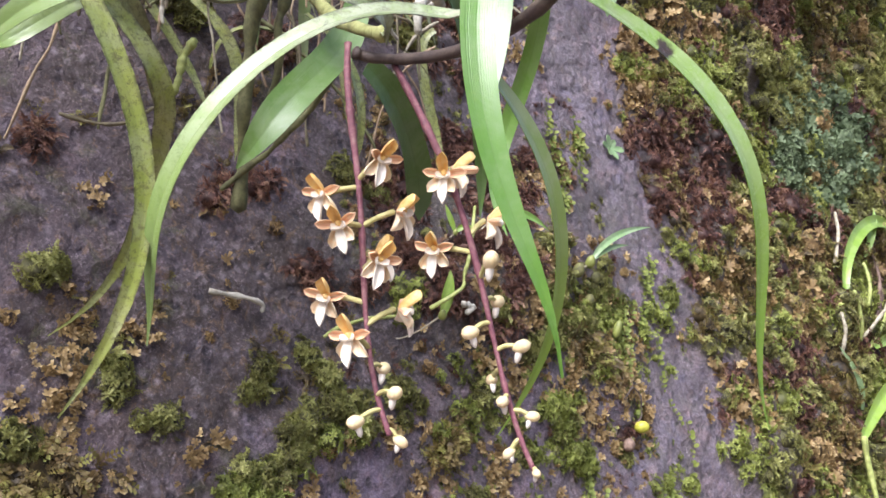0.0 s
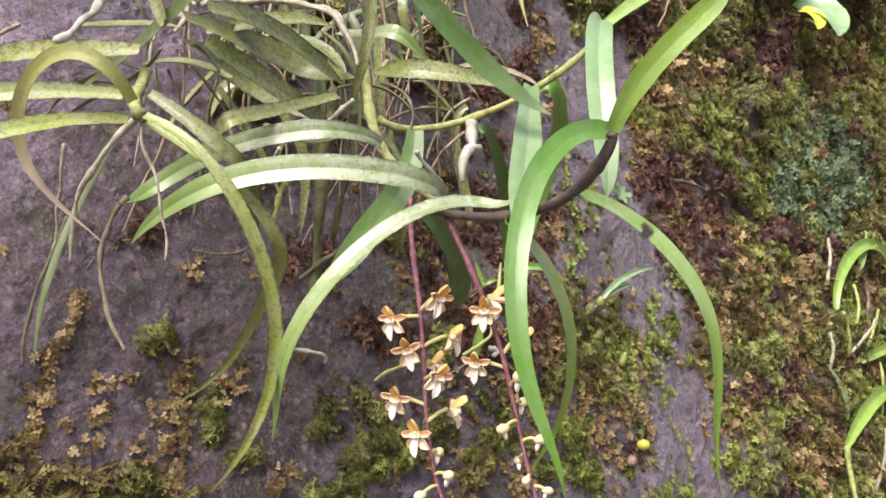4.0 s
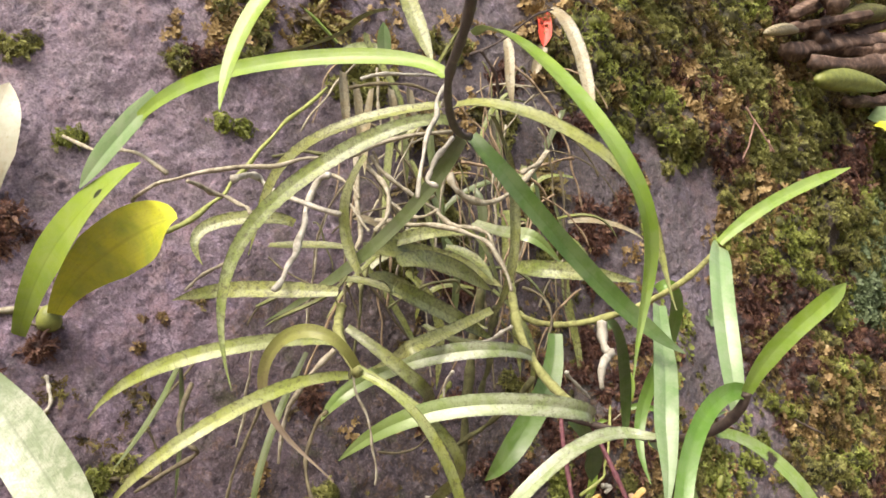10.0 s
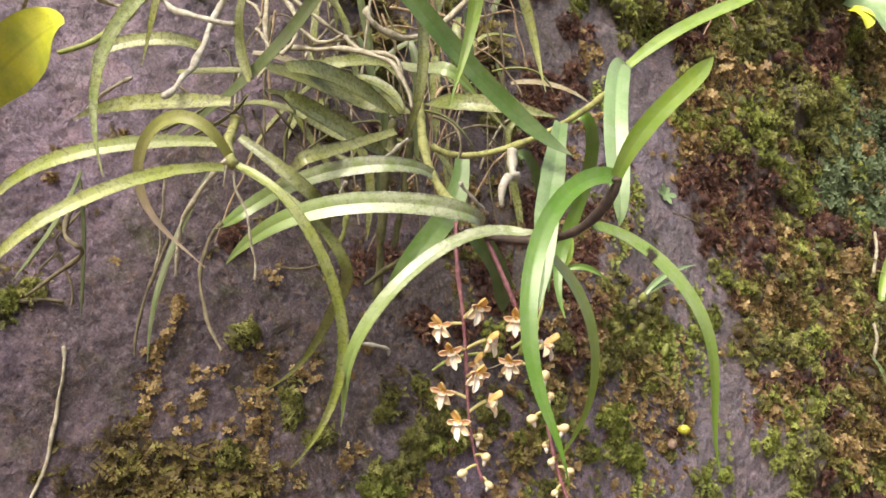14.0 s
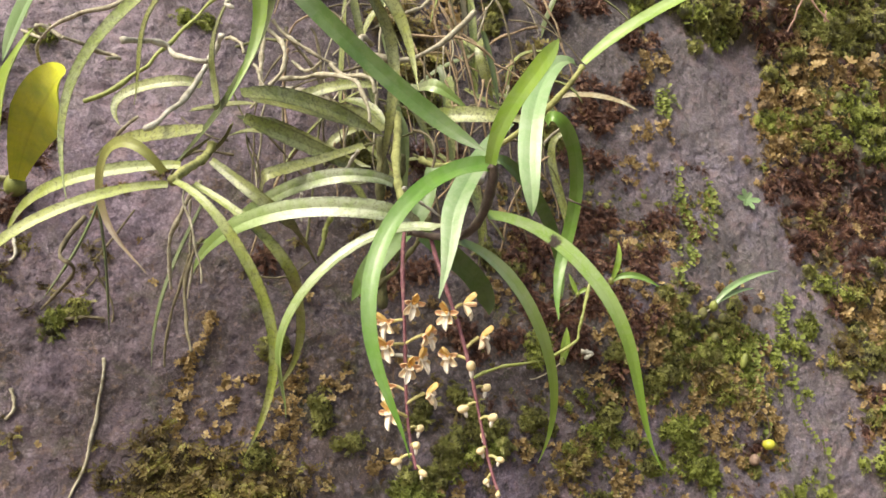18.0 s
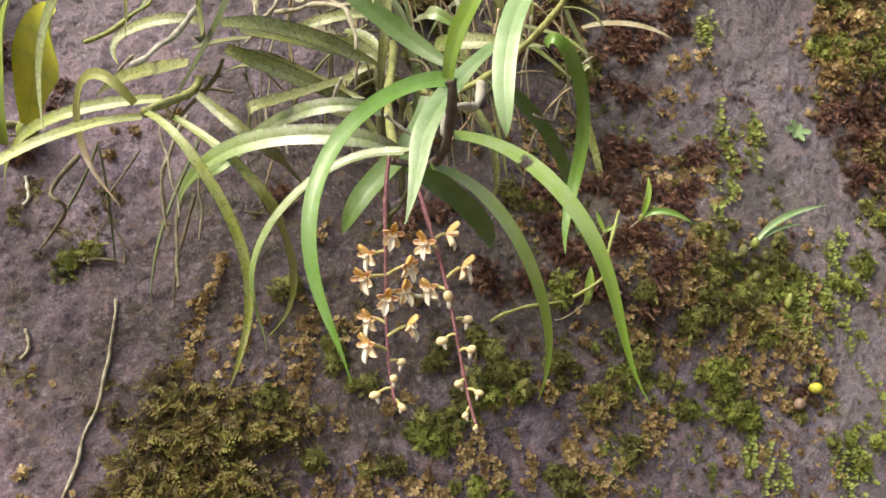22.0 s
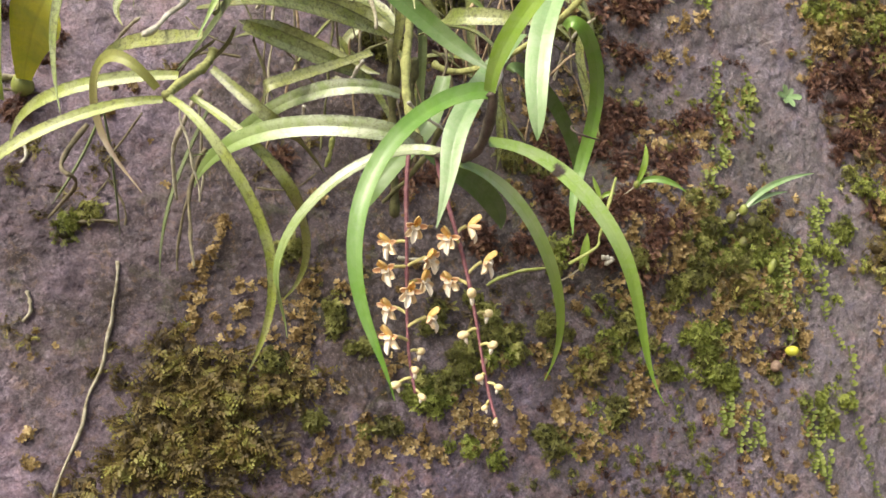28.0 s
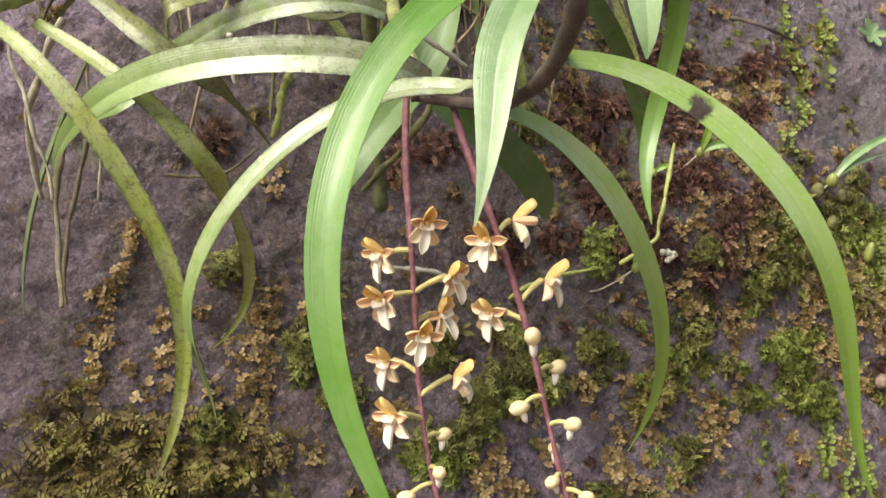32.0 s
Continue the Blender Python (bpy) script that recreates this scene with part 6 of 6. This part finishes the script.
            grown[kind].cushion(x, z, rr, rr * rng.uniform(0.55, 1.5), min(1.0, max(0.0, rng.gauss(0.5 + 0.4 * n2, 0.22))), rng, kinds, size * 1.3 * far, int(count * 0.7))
    words = {"ochre": "ochre and brown moss lumps carpeting the rock", "deep": "dark green moss lumps carpeting the rock", "maroon": "red-brown moss lumps carpeting the rock", "green": "bright green moss lumps carpeting the rock", "olive": "feathery brown and olive moss carpeting the rock", "jade": "pale green liverwort lumps carpeting the rock", "fern": "small-leaved green plants in the moss carpet"}
    for kind, g in grown.items():
        if g.made:
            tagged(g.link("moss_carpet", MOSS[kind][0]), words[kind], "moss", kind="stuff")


carpet()


def creeper(spots, label):
    """A climbing shoot pressed to the rock, with small round leaves in two rows."""
    rng = random.Random(len(spots))
    g = Growth()
    for (x0, z0), (x1, z1) in zip(spots, spots[1:]):
        a, b = on_wall(x0, z0, 0.003), on_wall(x1, z1, 0.003)
        d = (b - a).normalized()
        side = d.cross(NORMAL).normalized()
        n = max(2, int((b - a).length / 0.0042))
        for i in range(n):
            m = a.lerp(b, i / n)
            q = on_wall(m.x + rng.gauss(0, 0.001), m.z, 0.003)
            for sg in (1, -1):
                if rng.random() > 0.15:
                    g.along("leaflet", q, side * sg + d * rng.uniform(-0.3, 0.6) + NORMAL * rng.uniform(0.1, 0.6), NORMAL, 0.0054 * rng.uniform(0.5, 1.3), rng.uniform(0.8, 1.2), rng.random(), rng, 0.2, rng.uniform(0.6, 1.0))
    return tagged(g.link("creeper", MOSS_FERN), label, "creeper", "creepers on the rock", "stuff")


def crumbs(kind, count, seed, label, scale, keep, lo, hi):
    """Small tufts and lobed scraps between the larger cushions."""
    rng = random.Random(seed)
    g = Growth()
    made = 0
    kinds, size, _ = TUFT[kind]
    while made < count:
        x, z = rng.uniform(lo, hi), rng.uniform(1.08, 1.56)
        n = noise.noise(Vector((x * scale, z * scale, seed * 2.3))) + 0.6 * noise.noise(Vector((x * scale * 2.9, z * scale * 2.9, seed * 4.1)))
        e = x - bare_strip(z)
        if n < keep + (0.35 if -0.045 < e < 0.03 else 0.0):
            continue
        made += 1
        if rng.random() < 0.6:
            g.facing("flake" if kind == "ochre" else kinds[0] if kinds[0] == "star" else "needle", on_wall(x, z, rng.uniform(0, 0.002)), (NORMAL + Vector((rng.gauss(0, 0.4), rng.gauss(0, 0.4), rng.gauss(0, 0.4)))).normalized(), rng.uniform(0.0018, 0.0042), rng.random(), rng)
        else:
            rr = rng.uniform(0.0022, 0.0052)
            g.cushion(x, z, rr, rr * rng.uniform(0.5, 1.1), rng.random(), rng, kinds, size * 0.75, 8)
    return tagged(g.link("moss_scraps", MOSS[kind][0]), label, "moss", kind="stuff")


crumbs("ochre", 620, 21, "buff and ochre lichen scraps on the rock", 16, 0.12, -0.06, 0.26)
crumbs("deep", 330, 22, "small dark green moss tufts on the rock", 14, 0.10, -0.06, 0.27)
crumbs("green", 420, 23, "small bright green moss tufts on the rock", 17, 0.18, 0.0, 0.27)
crumbs("maroon", 240, 24, "small red-brown moss tufts on the rock", 15, 0.15, -0.06, 0.24)
crumbs("olive", 260, 25, "thin brown moss scraps on the rock", 15, 0.15, -0.36, -0.04)
crumbs("ochre", 170, 26, "scattered ochre scraps on the rock", 18, 0.25, -0.36, -0.04)


# ---- broad-leaved orchids beside the tangle ----
def broad_orchid(points, width, material, bulb_at, bulb_axis, bulb_len, bulb_wide, label, bulb_label, facing=(0.5, -0.75, 0.5)):
    t = thing("broad_leaved_orchid", points[0], label, "orchid", "broad-leaved orchids")
    part("leaf", strap(points, width, width, 0.07, 0.0012, 34, 0.28, 0.5, 3.2, 0.015, 7, facing), material, t)
    part("pseudobulb", blob(bulb_at, bulb_axis, bulb_len, bulb_wide, 10, 14, 0.35), BULB, t, bulb_label)
    foot = Vector(bulb_at) - Vector(bulb_axis).normalized() * bulb_len * 0.4
    for k in range(4):
        end = on_wall(foot.x - 0.012 + 0.006 * k, foot.z + 0.004 - 0.004 * (k % 2))
        part("root", tube([tuple(foot), tuple((foot + end) / 2 + Vector((0, 0, 0.004))), tuple(end)], 0.0013, 0.0009, 16, 7, 0.15, k, wiggle=0.003), ROOT_DARK, t)
    moss(foot.x - 0.004, foot.z - 0.004, 0.014, "maroon")
    return t


broad_orchid([(-0.377, 0.391, 1.524), (-0.358, 0.365, 1.560), (-0.332, 0.350, 1.596), (-0.301, 0.335, 1.623), (-0.264, 0.322, 1.638)], 0.0225, LEAF_SPOTTED, (-0.378, 0.392, 1.517), (0.1, -0.1, 1), 0.026, 0.020, "orchid with one broad glossy yellow-green leaf, dark spot near its tip", "green pseudobulb", (0.48, -0.65, 0.58))
broad_orchid([(-0.350, 0.390, 1.548), (-0.334, 0.382, 1.576), (-0.296, 0.356, 1.590), (-0.262, 0.336, 1.606), (-0.244, 0.326, 1.606)], 0.0380, LEAF_YELLOW, (-0.356, 0.394, 1.545), (0.2, -0.2, 1), 0.019, 0.017, "orchid with one broad yellowing leaf", "pale wrinkled pseudobulb", (0.71, -0.66, 0.20))
broad_orchid([(-0.385, 0.330, 1.530), (-0.340, 0.300, 1.515), (-0.288, 0.283, 1.450), (-0.241, 0.222, 1.442)], 0.0360, LEAF_SILVER, (-0.39, 0.345, 1.535), (0.3, -0.3, 0.4), 0.022, 0.017, "orchid with one broad silvery-green hanging leaf", "green pseudobulb", (0.3, -0.95, 0.1))
broad_orchid([(-0.400, 0.395, 1.615), (-0.394, 0.380, 1.645), (-0.390, 0.385, 1.672), (-0.388, 0.402, 1.702)], 0.033, LEAF_WHITISH, (-0.402, 0.398, 1.610), (0.1, -0.1, 1), 0.018, 0.015, "orchid with one pale upright leaf with a buff foot", "buff pseudobulb", (0.4, -0.9, 0.2))


# ---- roots that creep on the rock ----
def creeping_root(name, spots, r0, r1, material, label, out=0.0015):
    line = [on_wall(x, z, out) for x, z in spots]
    fine = []
    for a, b in zip(line, line[1:]):
        for k in range(5):
            m = a.lerp(b, k / 5)
            fine.append(on_wall(m.x, m.z, out))
    fine.append(line[-1])
    sm = np.array(fine)
    for _ in range(2):
        sm[1:-1] = (sm[:-2] + 2 * sm[1:-1] + sm[2:]) / 4
    t = mesh_object(name, *tube(sm, r0, r1, 30, 8, 0.2, len(spots), straight=True, wiggle=0.0022)[:2], material)
    return tagged(t, label, "root", "roots creeping on the rock")


creeping_root("creeping_root", [(-0.301, 1.405), (-0.300, 1.395), (-0.298, 1.373), (-0.298, 1.341), (-0.303, 1.311), (-0.304, 1.292), (-0.306, 1.277), (-0.31, 1.24)], 0.0012, 0.0013, ROOT_GREY, "long pale grey root running down the rock")
creeping_root("creeping_root", [(-0.074, 1.357), (-0.064, 1.364), (-0.053, 1.365), (-0.036, 1.365), (-0.02, 1.368)], 0.0015, 0.0012, ROOT_GREEN, "pale green root creeping over moss", 0.006)
creeping_root("creeping_root", [(0.004, 1.370), (0.010, 1.3695), (0.017, 1.368)], 0.0022, 0.0022, ROOT_WHITE, "short white root stub on the moss", 0.012)
creeping_root("creeping_root", [(-0.139, 1.386), (-0.122, 1.381), (-0.105, 1.376)], 0.0017, 0.0015, ROOT_WHITE, "short white dead root across the rock", 0.006)
creeping_root("creeping_root", [(-0.358, 1.507), (-0.356, 1.495), (-0.354, 1.485)], 0.0014, 0.0013, ROOT_WHITE, "short white root mark on the rock")
creeping_root("creeping_root", [(-0.343, 1.391), (-0.341, 1.381), (-0.339, 1.371)], 0.0013, 0.0013, ROOT_GREY, "short grey root stub on the rock")
creeping_root("creeping_root", [(-0.330, 1.441), (-0.320, 1.437), (-0.308, 1.436), (-0.300, 1.434)], 0.0014, 0.0012, ROOT_DARK, "thin dark twig grown over with moss", 0.003)
creeping_root("creeping_root", [(-0.41, 1.545), (-0.395, 1.548), (-0.378, 1.552), (-0.36, 1.55)], 0.0026, 0.0022, ROOT_GREY, "brown root between the pseudobulbs")
creeping_root("creeping_root", [(-0.007, 1.431), (-0.012, 1.41), (-0.016, 1.395), (-0.018, 1.38), (-0.02, 1.368)], 0.0014, 0.0012, ROOT_GREEN, "thin green root hanging to the moss", 0.03)
creeping_root("creeping_root", [(0.145, 1.285), (0.153, 1.295), (0.160, 1.288), (0.163, 1.275), (0.168, 1.268)], 0.0008, 0.0007, STEM_BROWN, "thin brown stalk of the berry", 0.008)


# ---- seedlings, berry and small plants ----
def seedling(x, z, out, blades, label, bulb=0.006):
    base = on_wall(x, z, out)
    t = thing("seedling", base, label, "seedling", "seedlings on the rock")
    part("bulb", blob(base, (0.2, -0.3, 1), bulb * 1.3, bulb, 8, 10, 0.3), BULB, t)
    for k, (bend, tip, w, mat) in enumerate(blades):
        a, b = base + Vector(bend), base + Vector(tip)
        part("leaf", strap([tuple(base), tuple(a), tuple(b)], w, w, 0.2, 0.0006, 16, 0.5, 0.45, 2.0, 0, k), mat, t)
    part("root", tube([tuple(base), tuple(on_wall(x - 0.008, z - 0.012)), tuple(on_wall(x - 0.016, z - 0.010))], 0.0006, 0.0005, 10, 6, 0.1), ROOT_GREY, t)
    return t


seedling(0.039, 1.435, 0.012, [((0.012, -0.004, 0.02), (0.008, 0.002, 0.036), 0.0055, LEAF_LIME), ((0.02, 0.0, 0.012), (0.042, 0.012, -0.008), 0.0062, LEAF_FRESH)], "seedling with two short green leaves among red-brown moss")
seedling(0.124, 1.402, 0.012, [((0.018, 0.01, 0.028), (0.062, 0.055, 0.030), 0.0062, LEAF_PALE), ((0.014, 0.008, 0.014), (0.038, 0.034, 0.014), 0.0048, LEAF_PALE)], "seedling with two pale arching leaves", 0.009)
seedling(-0.007, 1.365, 0.022, [((0.005, -0.002, 0.014), (0.0055, 0.0, 0.030), 0.0080, LEAF_LIME)], "seedling with one stubby upright lime leaf")
seedling(0.012, 1.425, 0.012, [((-0.004, 0, 0.010), (-0.007, 0, 0.020), 0.004, LEAF_LIME), ((0.006, 0, 0.006), (0.012, 0.004, 0.004), 0.004, LEAF_LIME)], "tiny bright green seedling", 0.004)

star = thing("star_liverwort", on_wall(0.166, 1.511, 0.004), "small pale green star-shaped plantlet on bare rock", "plantlet")
for k in range(6):
    a = k * 1.047 + 0.3
    w = ACROSS * math.cos(a) + ALONG * math.sin(a)
    b = on_wall(0.166, 1.511, 0.004)
    part("leaf", petal(b, w + NORMAL * 0.2, NORMAL, 0.010 + 0.003 * (k % 3), 0.006, 0.2, 0.05), LEAF_PALE, star)

berry = mesh_object("berry", *blob(on_wall(0.1705, 1.2635, 0.012), (1, -0.2, 0.15), 0.0128, 0.0105, 12, 16)[:2], BERRY)
tagged(berry, "small round yellow-green berry on a thin stalk", "berry")
for x, z, out, ln, w, mat, label in ((0.158, 1.252, 0.010, 0.012, 0.011, WOOD, "shrivelled brown berry beside the yellow one"), (0.128, 1.372, 0.006, 0.011, 0.009, BULB_MOSSY, "dull green pseudobulb grown over with moss"), (0.15, 1.345, 0.008, 0.016, 0.007, BULB, "yellowing dead pseudobulb in moss"),
                                     (0.118, 1.397, 0.006, 0.013, 0.010, BULB_MOSSY, "dark green pseudobulb under the pale seedling"), (0.135, 1.39, 0.005, 0.011, 0.008, BULB_MOSSY, "dull green pseudobulb grown over with moss")):
    tagged(mesh_object("pseudobulb", *blob(on_wall(x, z, out), (0.3, 0.1, 1), ln, w, 10, 12, 0.2)[:2], mat), label, "pseudobulb", "small bulbs in the moss")

red = thing("withered_orchid", on_wall(-0.034, 1.82), "withered orchid remnant on the rock with one bright red leaf", "orchid")
r0, r1, r2, r3 = (tuple(on_wall(*s)) for s in ((-0.034, 1.842, 0.004), (-0.034, 1.826, 0.018), (-0.035, 1.800, 0.018), (-0.038, 1.772, 0.008)))
part("leaf", strap([r0, r1, r2], 0.0145, 0.0145, 0.2, 0.0008, 14, 0.75, 0.7, 2), RED_LEAF, red, "bright red leaf piece")
part("leaf", strap([r2, tuple((Vector(r2) + Vector(r3)) / 2), r3], 0.011, 0.011, 0.2, 0.0008, 12, 0.9, 0.7, 2), LEAF_BUFF, red, "dry buff leaf foot")


# ---- plants further along the rock ----
def blade(owner, spots, width, material, out=0.03, name="leaf"):
    pts = [tuple(on_wall(x, z, o)) for x, z, o in spots]
    return part(name, strap(pts, width, width, 0.2, 0.0008, 22, 0.5, 0.45, 2.0), material, owner)


grassy = thing("arching_plant", on_wall(0.475, 1.20), "arching light green plant with dry stalks on the mossy rock", "plant")
for spots, w, mat in (([(0.463, 1.362, 0.016), (0.466, 1.42, 0.022), (0.525, 1.47, 0.03), (0.60, 1.455, 0.03), (0.606, 1.369, 0.03)], 0.017, LEAF_LIME), ([(0.436, 1.203, 0.016), (0.475, 1.222, 0.02), (0.500, 1.258, 0.03), (0.553, 1.258, 0.03), (0.603, 1.245, 0.03)], 0.018, LEAF_LIME),
                      ([(0.468, 1.228, 0.016), (0.456, 1.259, 0.02), (0.425, 1.30, 0.02)], 0.007, LEAF_PALE), ([(0.502, 1.292, 0.016), (0.545, 1.301, 0.02), (0.595, 1.305, 0.025)], 0.013, LEAF_LIME), ([(0.566, 1.327, 0.016), (0.60, 1.344, 0.02), (0.634, 1.349, 0.02)], 0.02, LEAF_LIME),
                      ([(0.537, 1.153, 0.016), (0.552, 1.172, 0.02), (0.577, 1.174, 0.02)], 0.014, LEAF_PALE), ([(0.584, 1.276, 0.016), (0.62, 1.282, 0.02), (0.653, 1.272, 0.02)], 0.02, LEAF_LIME), ([(0.52, 1.40, 0.016), (0.535, 1.43, 0.02), (0.545, 1.46, 0.02)], 0.010, LEAF_LIME)):
    blade(grassy, spots, w, mat)
part("stem", tube([tuple(on_wall(x, z, 0.018)) for x, z in ((0.436, 1.203), (0.440, 1.171), (0.448, 1.13), (0.452, 1.08))], 0.0034, 0.0028, 20, 8, 0.12, 3), ROOT_GREEN, grassy)
for k, (x0, z0, x1, z1) in enumerate(((0.463, 1.453, 0.458, 1.394), (0.467, 1.358, 0.485, 1.302), (0.51, 1.342, 0.492, 1.305), (0.549, 1.362, 0.523, 1.324), (0.509, 1.208, 0.514, 1.134), (0.547, 1.285, 0.541, 1.22), (0.550, 1.158, 0.531, 1.09), (0.561, 1.148, 0.553, 1.09), (0.436, 1.335, 0.440, 1.291),
                                      (0.558, 1.353, 0.503, 1.292), (0.572, 1.15, 0.566, 1.09), (0.53, 1.40, 0.52, 1.34), (0.575, 1.30, 0.565, 1.20), (0.50, 1.39, 0.495, 1.34))):
    a, b = on_wall(x0, z0, 0.022), on_wall(x1, z1, 0.010)
    part("stalk", tube([tuple(a), tuple((a + b) / 2 + NORMAL * 0.008), tuple(b)], 0.0020, 0.0024, 16, 7, 0.12, k, wiggle=0.0015), (ROOT_GREY, ROOT_GREEN, ROOT_GREY, WOOD)[k % 4], grassy)

PINK = plain_material("dry_pink_stalk", (0.33, 0.19, 0.15), (0.24, 0.15, 0.11), 60, 0.8)
pink = mesh_object("dry_stalk", *tube([tuple(on_wall(0.66, 1.79, 0.03)), tuple(on_wall(0.685, 1.71, 0.04)), tuple(on_wall(0.705, 1.63, 0.02))], 0.004, 0.0035, 20, 8, 0.1)[:2], PINK)
tagged(pink, "dry pinkish-brown stalk leaning on the rock", "stalk", "dry stalks on the rock")

clump = thing("orchid_clump", on_wall(0.45, 1.88), "clump of yellow-green orchid bulbs and leaves on gnarled wood", "orchid clump")


def gnarled(points, r0, r1, seed):
    """A weathered branch: ridged along its grain, knobby, broken off blunt."""
    verts, faces, uvs = tube(points, r0, r1, 44, 16, 0.08, seed, wiggle=0.003)
    rng = random.Random(seed)
    ph = [rng.uniform(0, 6) for _ in range(3)]
    for i in range(44):
        c = np.mean(verts[i * 16:(i + 1) * 16], axis=0)
        for j in range(16):
            a = 6.2832 * j / 16
            k = 1 + 0.16 * math.sin(5 * a + ph[0] + 0.06 * i) + 0.13 * math.sin(9 * a + ph[1] - 0.05 * i) + 0.10 * noise.noise(Vector(c) * 22 + Vector((seed, a, 0)))
            verts[i * 16 + j] = c + (verts[i * 16 + j] - c) * k
    return verts, faces, uvs


for k, (ends, r0, r1) in enumerate((
        (((0.285, 1.885), (0.36, 1.916), (0.44, 1.935)), 0.011, 0.009), (((0.30, 1.862), (0.38, 1.885), (0.47, 1.925), (0.62, 1.908)), 0.015, 0.019), (((0.33, 1.842), (0.40, 1.853), (0.475, 1.858), (0.63, 1.915)), 0.014, 0.020),
        (((0.42, 1.812), (0.49, 1.814), (0.62, 1.85)), 0.010, 0.015), (((0.318, 1.918), (0.40, 1.968), (0.495, 2.016)), 0.013, 0.011), (((0.345, 1.995), (0.35, 1.955), (0.345, 1.915)), 0.016, 0.020),
        (((0.30, 2.055), (0.325, 2.02), (0.352, 1.985)), 0.006, 0.006), (((0.44, 1.915), (0.52, 1.955), (0.64, 1.995)), 0.010, 0.009), (((0.36, 1.90), (0.43, 1.892), (0.50, 1.885)), 0.018, 0.013), (((0.50, 1.865), (0.58, 1.875), (0.72, 1.89)), 0.014, 0.016))):
    outs = np.linspace(0.026, 0.060, len(ends))
    part("branch", gnarled([tuple(on_wall(x - 0.024, z - 0.014, o + 0.012 * (k % 3))) for (x, z), o in zip(ends, outs)], r0 * 0.72, r1 * 0.72, 20 + k), WOOD, clump)
# bulbs: foot, tip, width
for foot, tip, w, mat in (((0.255, 1.871), (0.312, 1.887), 0.016, LEAF_BUFF), ((0.340, 1.820), (0.452, 1.822), 0.034, BULB), ((0.415, 1.934), (0.515, 1.956), 0.030, BULB_MOSSY), ((0.49, 1.912), (0.575, 1.968), 0.034, BULB_YELLOW), ((0.585, 1.918), (0.66, 1.935), 0.036, BULB_YELLOW),
                          ((0.110, 1.985), (0.119, 1.935), 0.034, BULB), ((0.50, 1.845), (0.56, 1.842), 0.026, BULB), ((0.39, 1.945), (0.40, 1.985), 0.030, BULB_MOSSY), ((0.57, 1.845), (0.65, 1.852), 0.026, BULB)):
    a, b = on_wall(foot[0] - 0.026, foot[1] - 0.014, 0.05), on_wall(tip[0] - 0.026, tip[1] - 0.014, 0.062)
    part("pseudobulb", blob((a + b) / 2, b - a, (b - a).length * 1.1, w, 14, 16, 0.35, 0.06), mat, clump)
# leaves: three places and how far each stands off the rock
for spots, w, mat in ((((0.404, 2.0, 0.04), (0.44, 2.06, 0.07), (0.49, 2.16, 0.08)), 0.048, LEAF_PALE), (((0.470, 2.01, 0.05), (0.495, 2.09, 0.08), (0.53, 2.20, 0.09)), 0.070, LEAF_FRESH), (((0.495, 2.025, 0.05), (0.60, 2.10, 0.09), (0.76, 2.20, 0.09)), 0.036, LEAF_YELLOW), (((0.575, 1.968, 0.06), (0.61, 1.99, 0.075), (0.66, 2.01, 0.08)), 0.016, LEAF_YELLOW),
                      (((0.545, 2.02, 0.05), (0.60, 2.035, 0.07), (0.68, 2.03, 0.08)), 0.024, LEAF_YELLOW), (((0.472, 1.800, 0.03), (0.474, 1.765, 0.07), (0.468, 1.722, 0.075)), 0.050, LEAF_PALE), (((0.455, 1.775, 0.03), (0.452, 1.755, 0.05), (0.450, 1.735, 0.055)), 0.026, LEAF_YELLOW), (((0.215, 2.04, 0.03), (0.216, 1.99, 0.05), (0.212, 1.935, 0.045)), 0.026, LEAF_LIME), (((0.62, 2.06, 0.05), (0.68, 2.10, 0.07), (0.78, 2.12, 0.08)), 0.030, LEAF_LIME)):
    part("leaf", strap([tuple(on_wall(x - 0.026, z - 0.014, o)) for x, z, o in spots], w, w, 0.12, 0.0012, 24, 0.45, 0.5, 2.6, 0.02, 3, (0.3, -0.95, -0.1)), mat, clump)
for k, pts in enumerate((((0.202, 1.758), (0.216, 1.730), (0.234, 1.701)), ((0.219, 1.745), (0.206, 1.718), (0.196, 1.692)), ((0.231, 1.702), (0.236, 1.711), (0.241, 1.722)))):
    tagged(mesh_object("dry_stalk", *tube([tuple(on_wall(x, z, 0.024)) for x, z in pts], 0.0013, 0.0010, 20, 7, 0.12, k, wiggle=0.003)[:2], PINK), "thin pinkish stalk standing in the moss", "stalk", "dry stalks on the rock")
for k in range(7):
    x, z = 0.32 + 0.045 * k, 1.90 - 0.02 * (k % 3)
    moss(x, z, 0.045, "maroon" if k % 2 else "deep")
moss(0.512, 2.000, 0.045, "green")
moss(0.540, 2.015, 0.040, "green")
moss(0.30, 1.93, 0.02, "green")
moss(0.23, 1.99, 0.02, "green")
moss(0.165, 1.262, 0.012, "maroon")
moss(0.160, 1.245, 0.010, "deep")
moss(0.175, 1.285, 0.012, "fern")

creeper(((0.102, 1.444), (0.106, 1.482), (0.092, 1.522), (0.093, 1.550)), "climbing creeper with small round green leaves")
creeper(((0.261, 1.104), (0.245, 1.160), (0.228, 1.212), (0.224, 1.261)), "climbing creeper with small round green leaves")
creeper(((0.217, 1.257), (0.201, 1.291), (0.195, 1.336), (0.207, 1.367)), "climbing creeper with small round green leaves")
creeper(((0.120, 1.470), (0.125, 1.503), (0.119, 1.537)), "climbing creeper with small round green leaves")
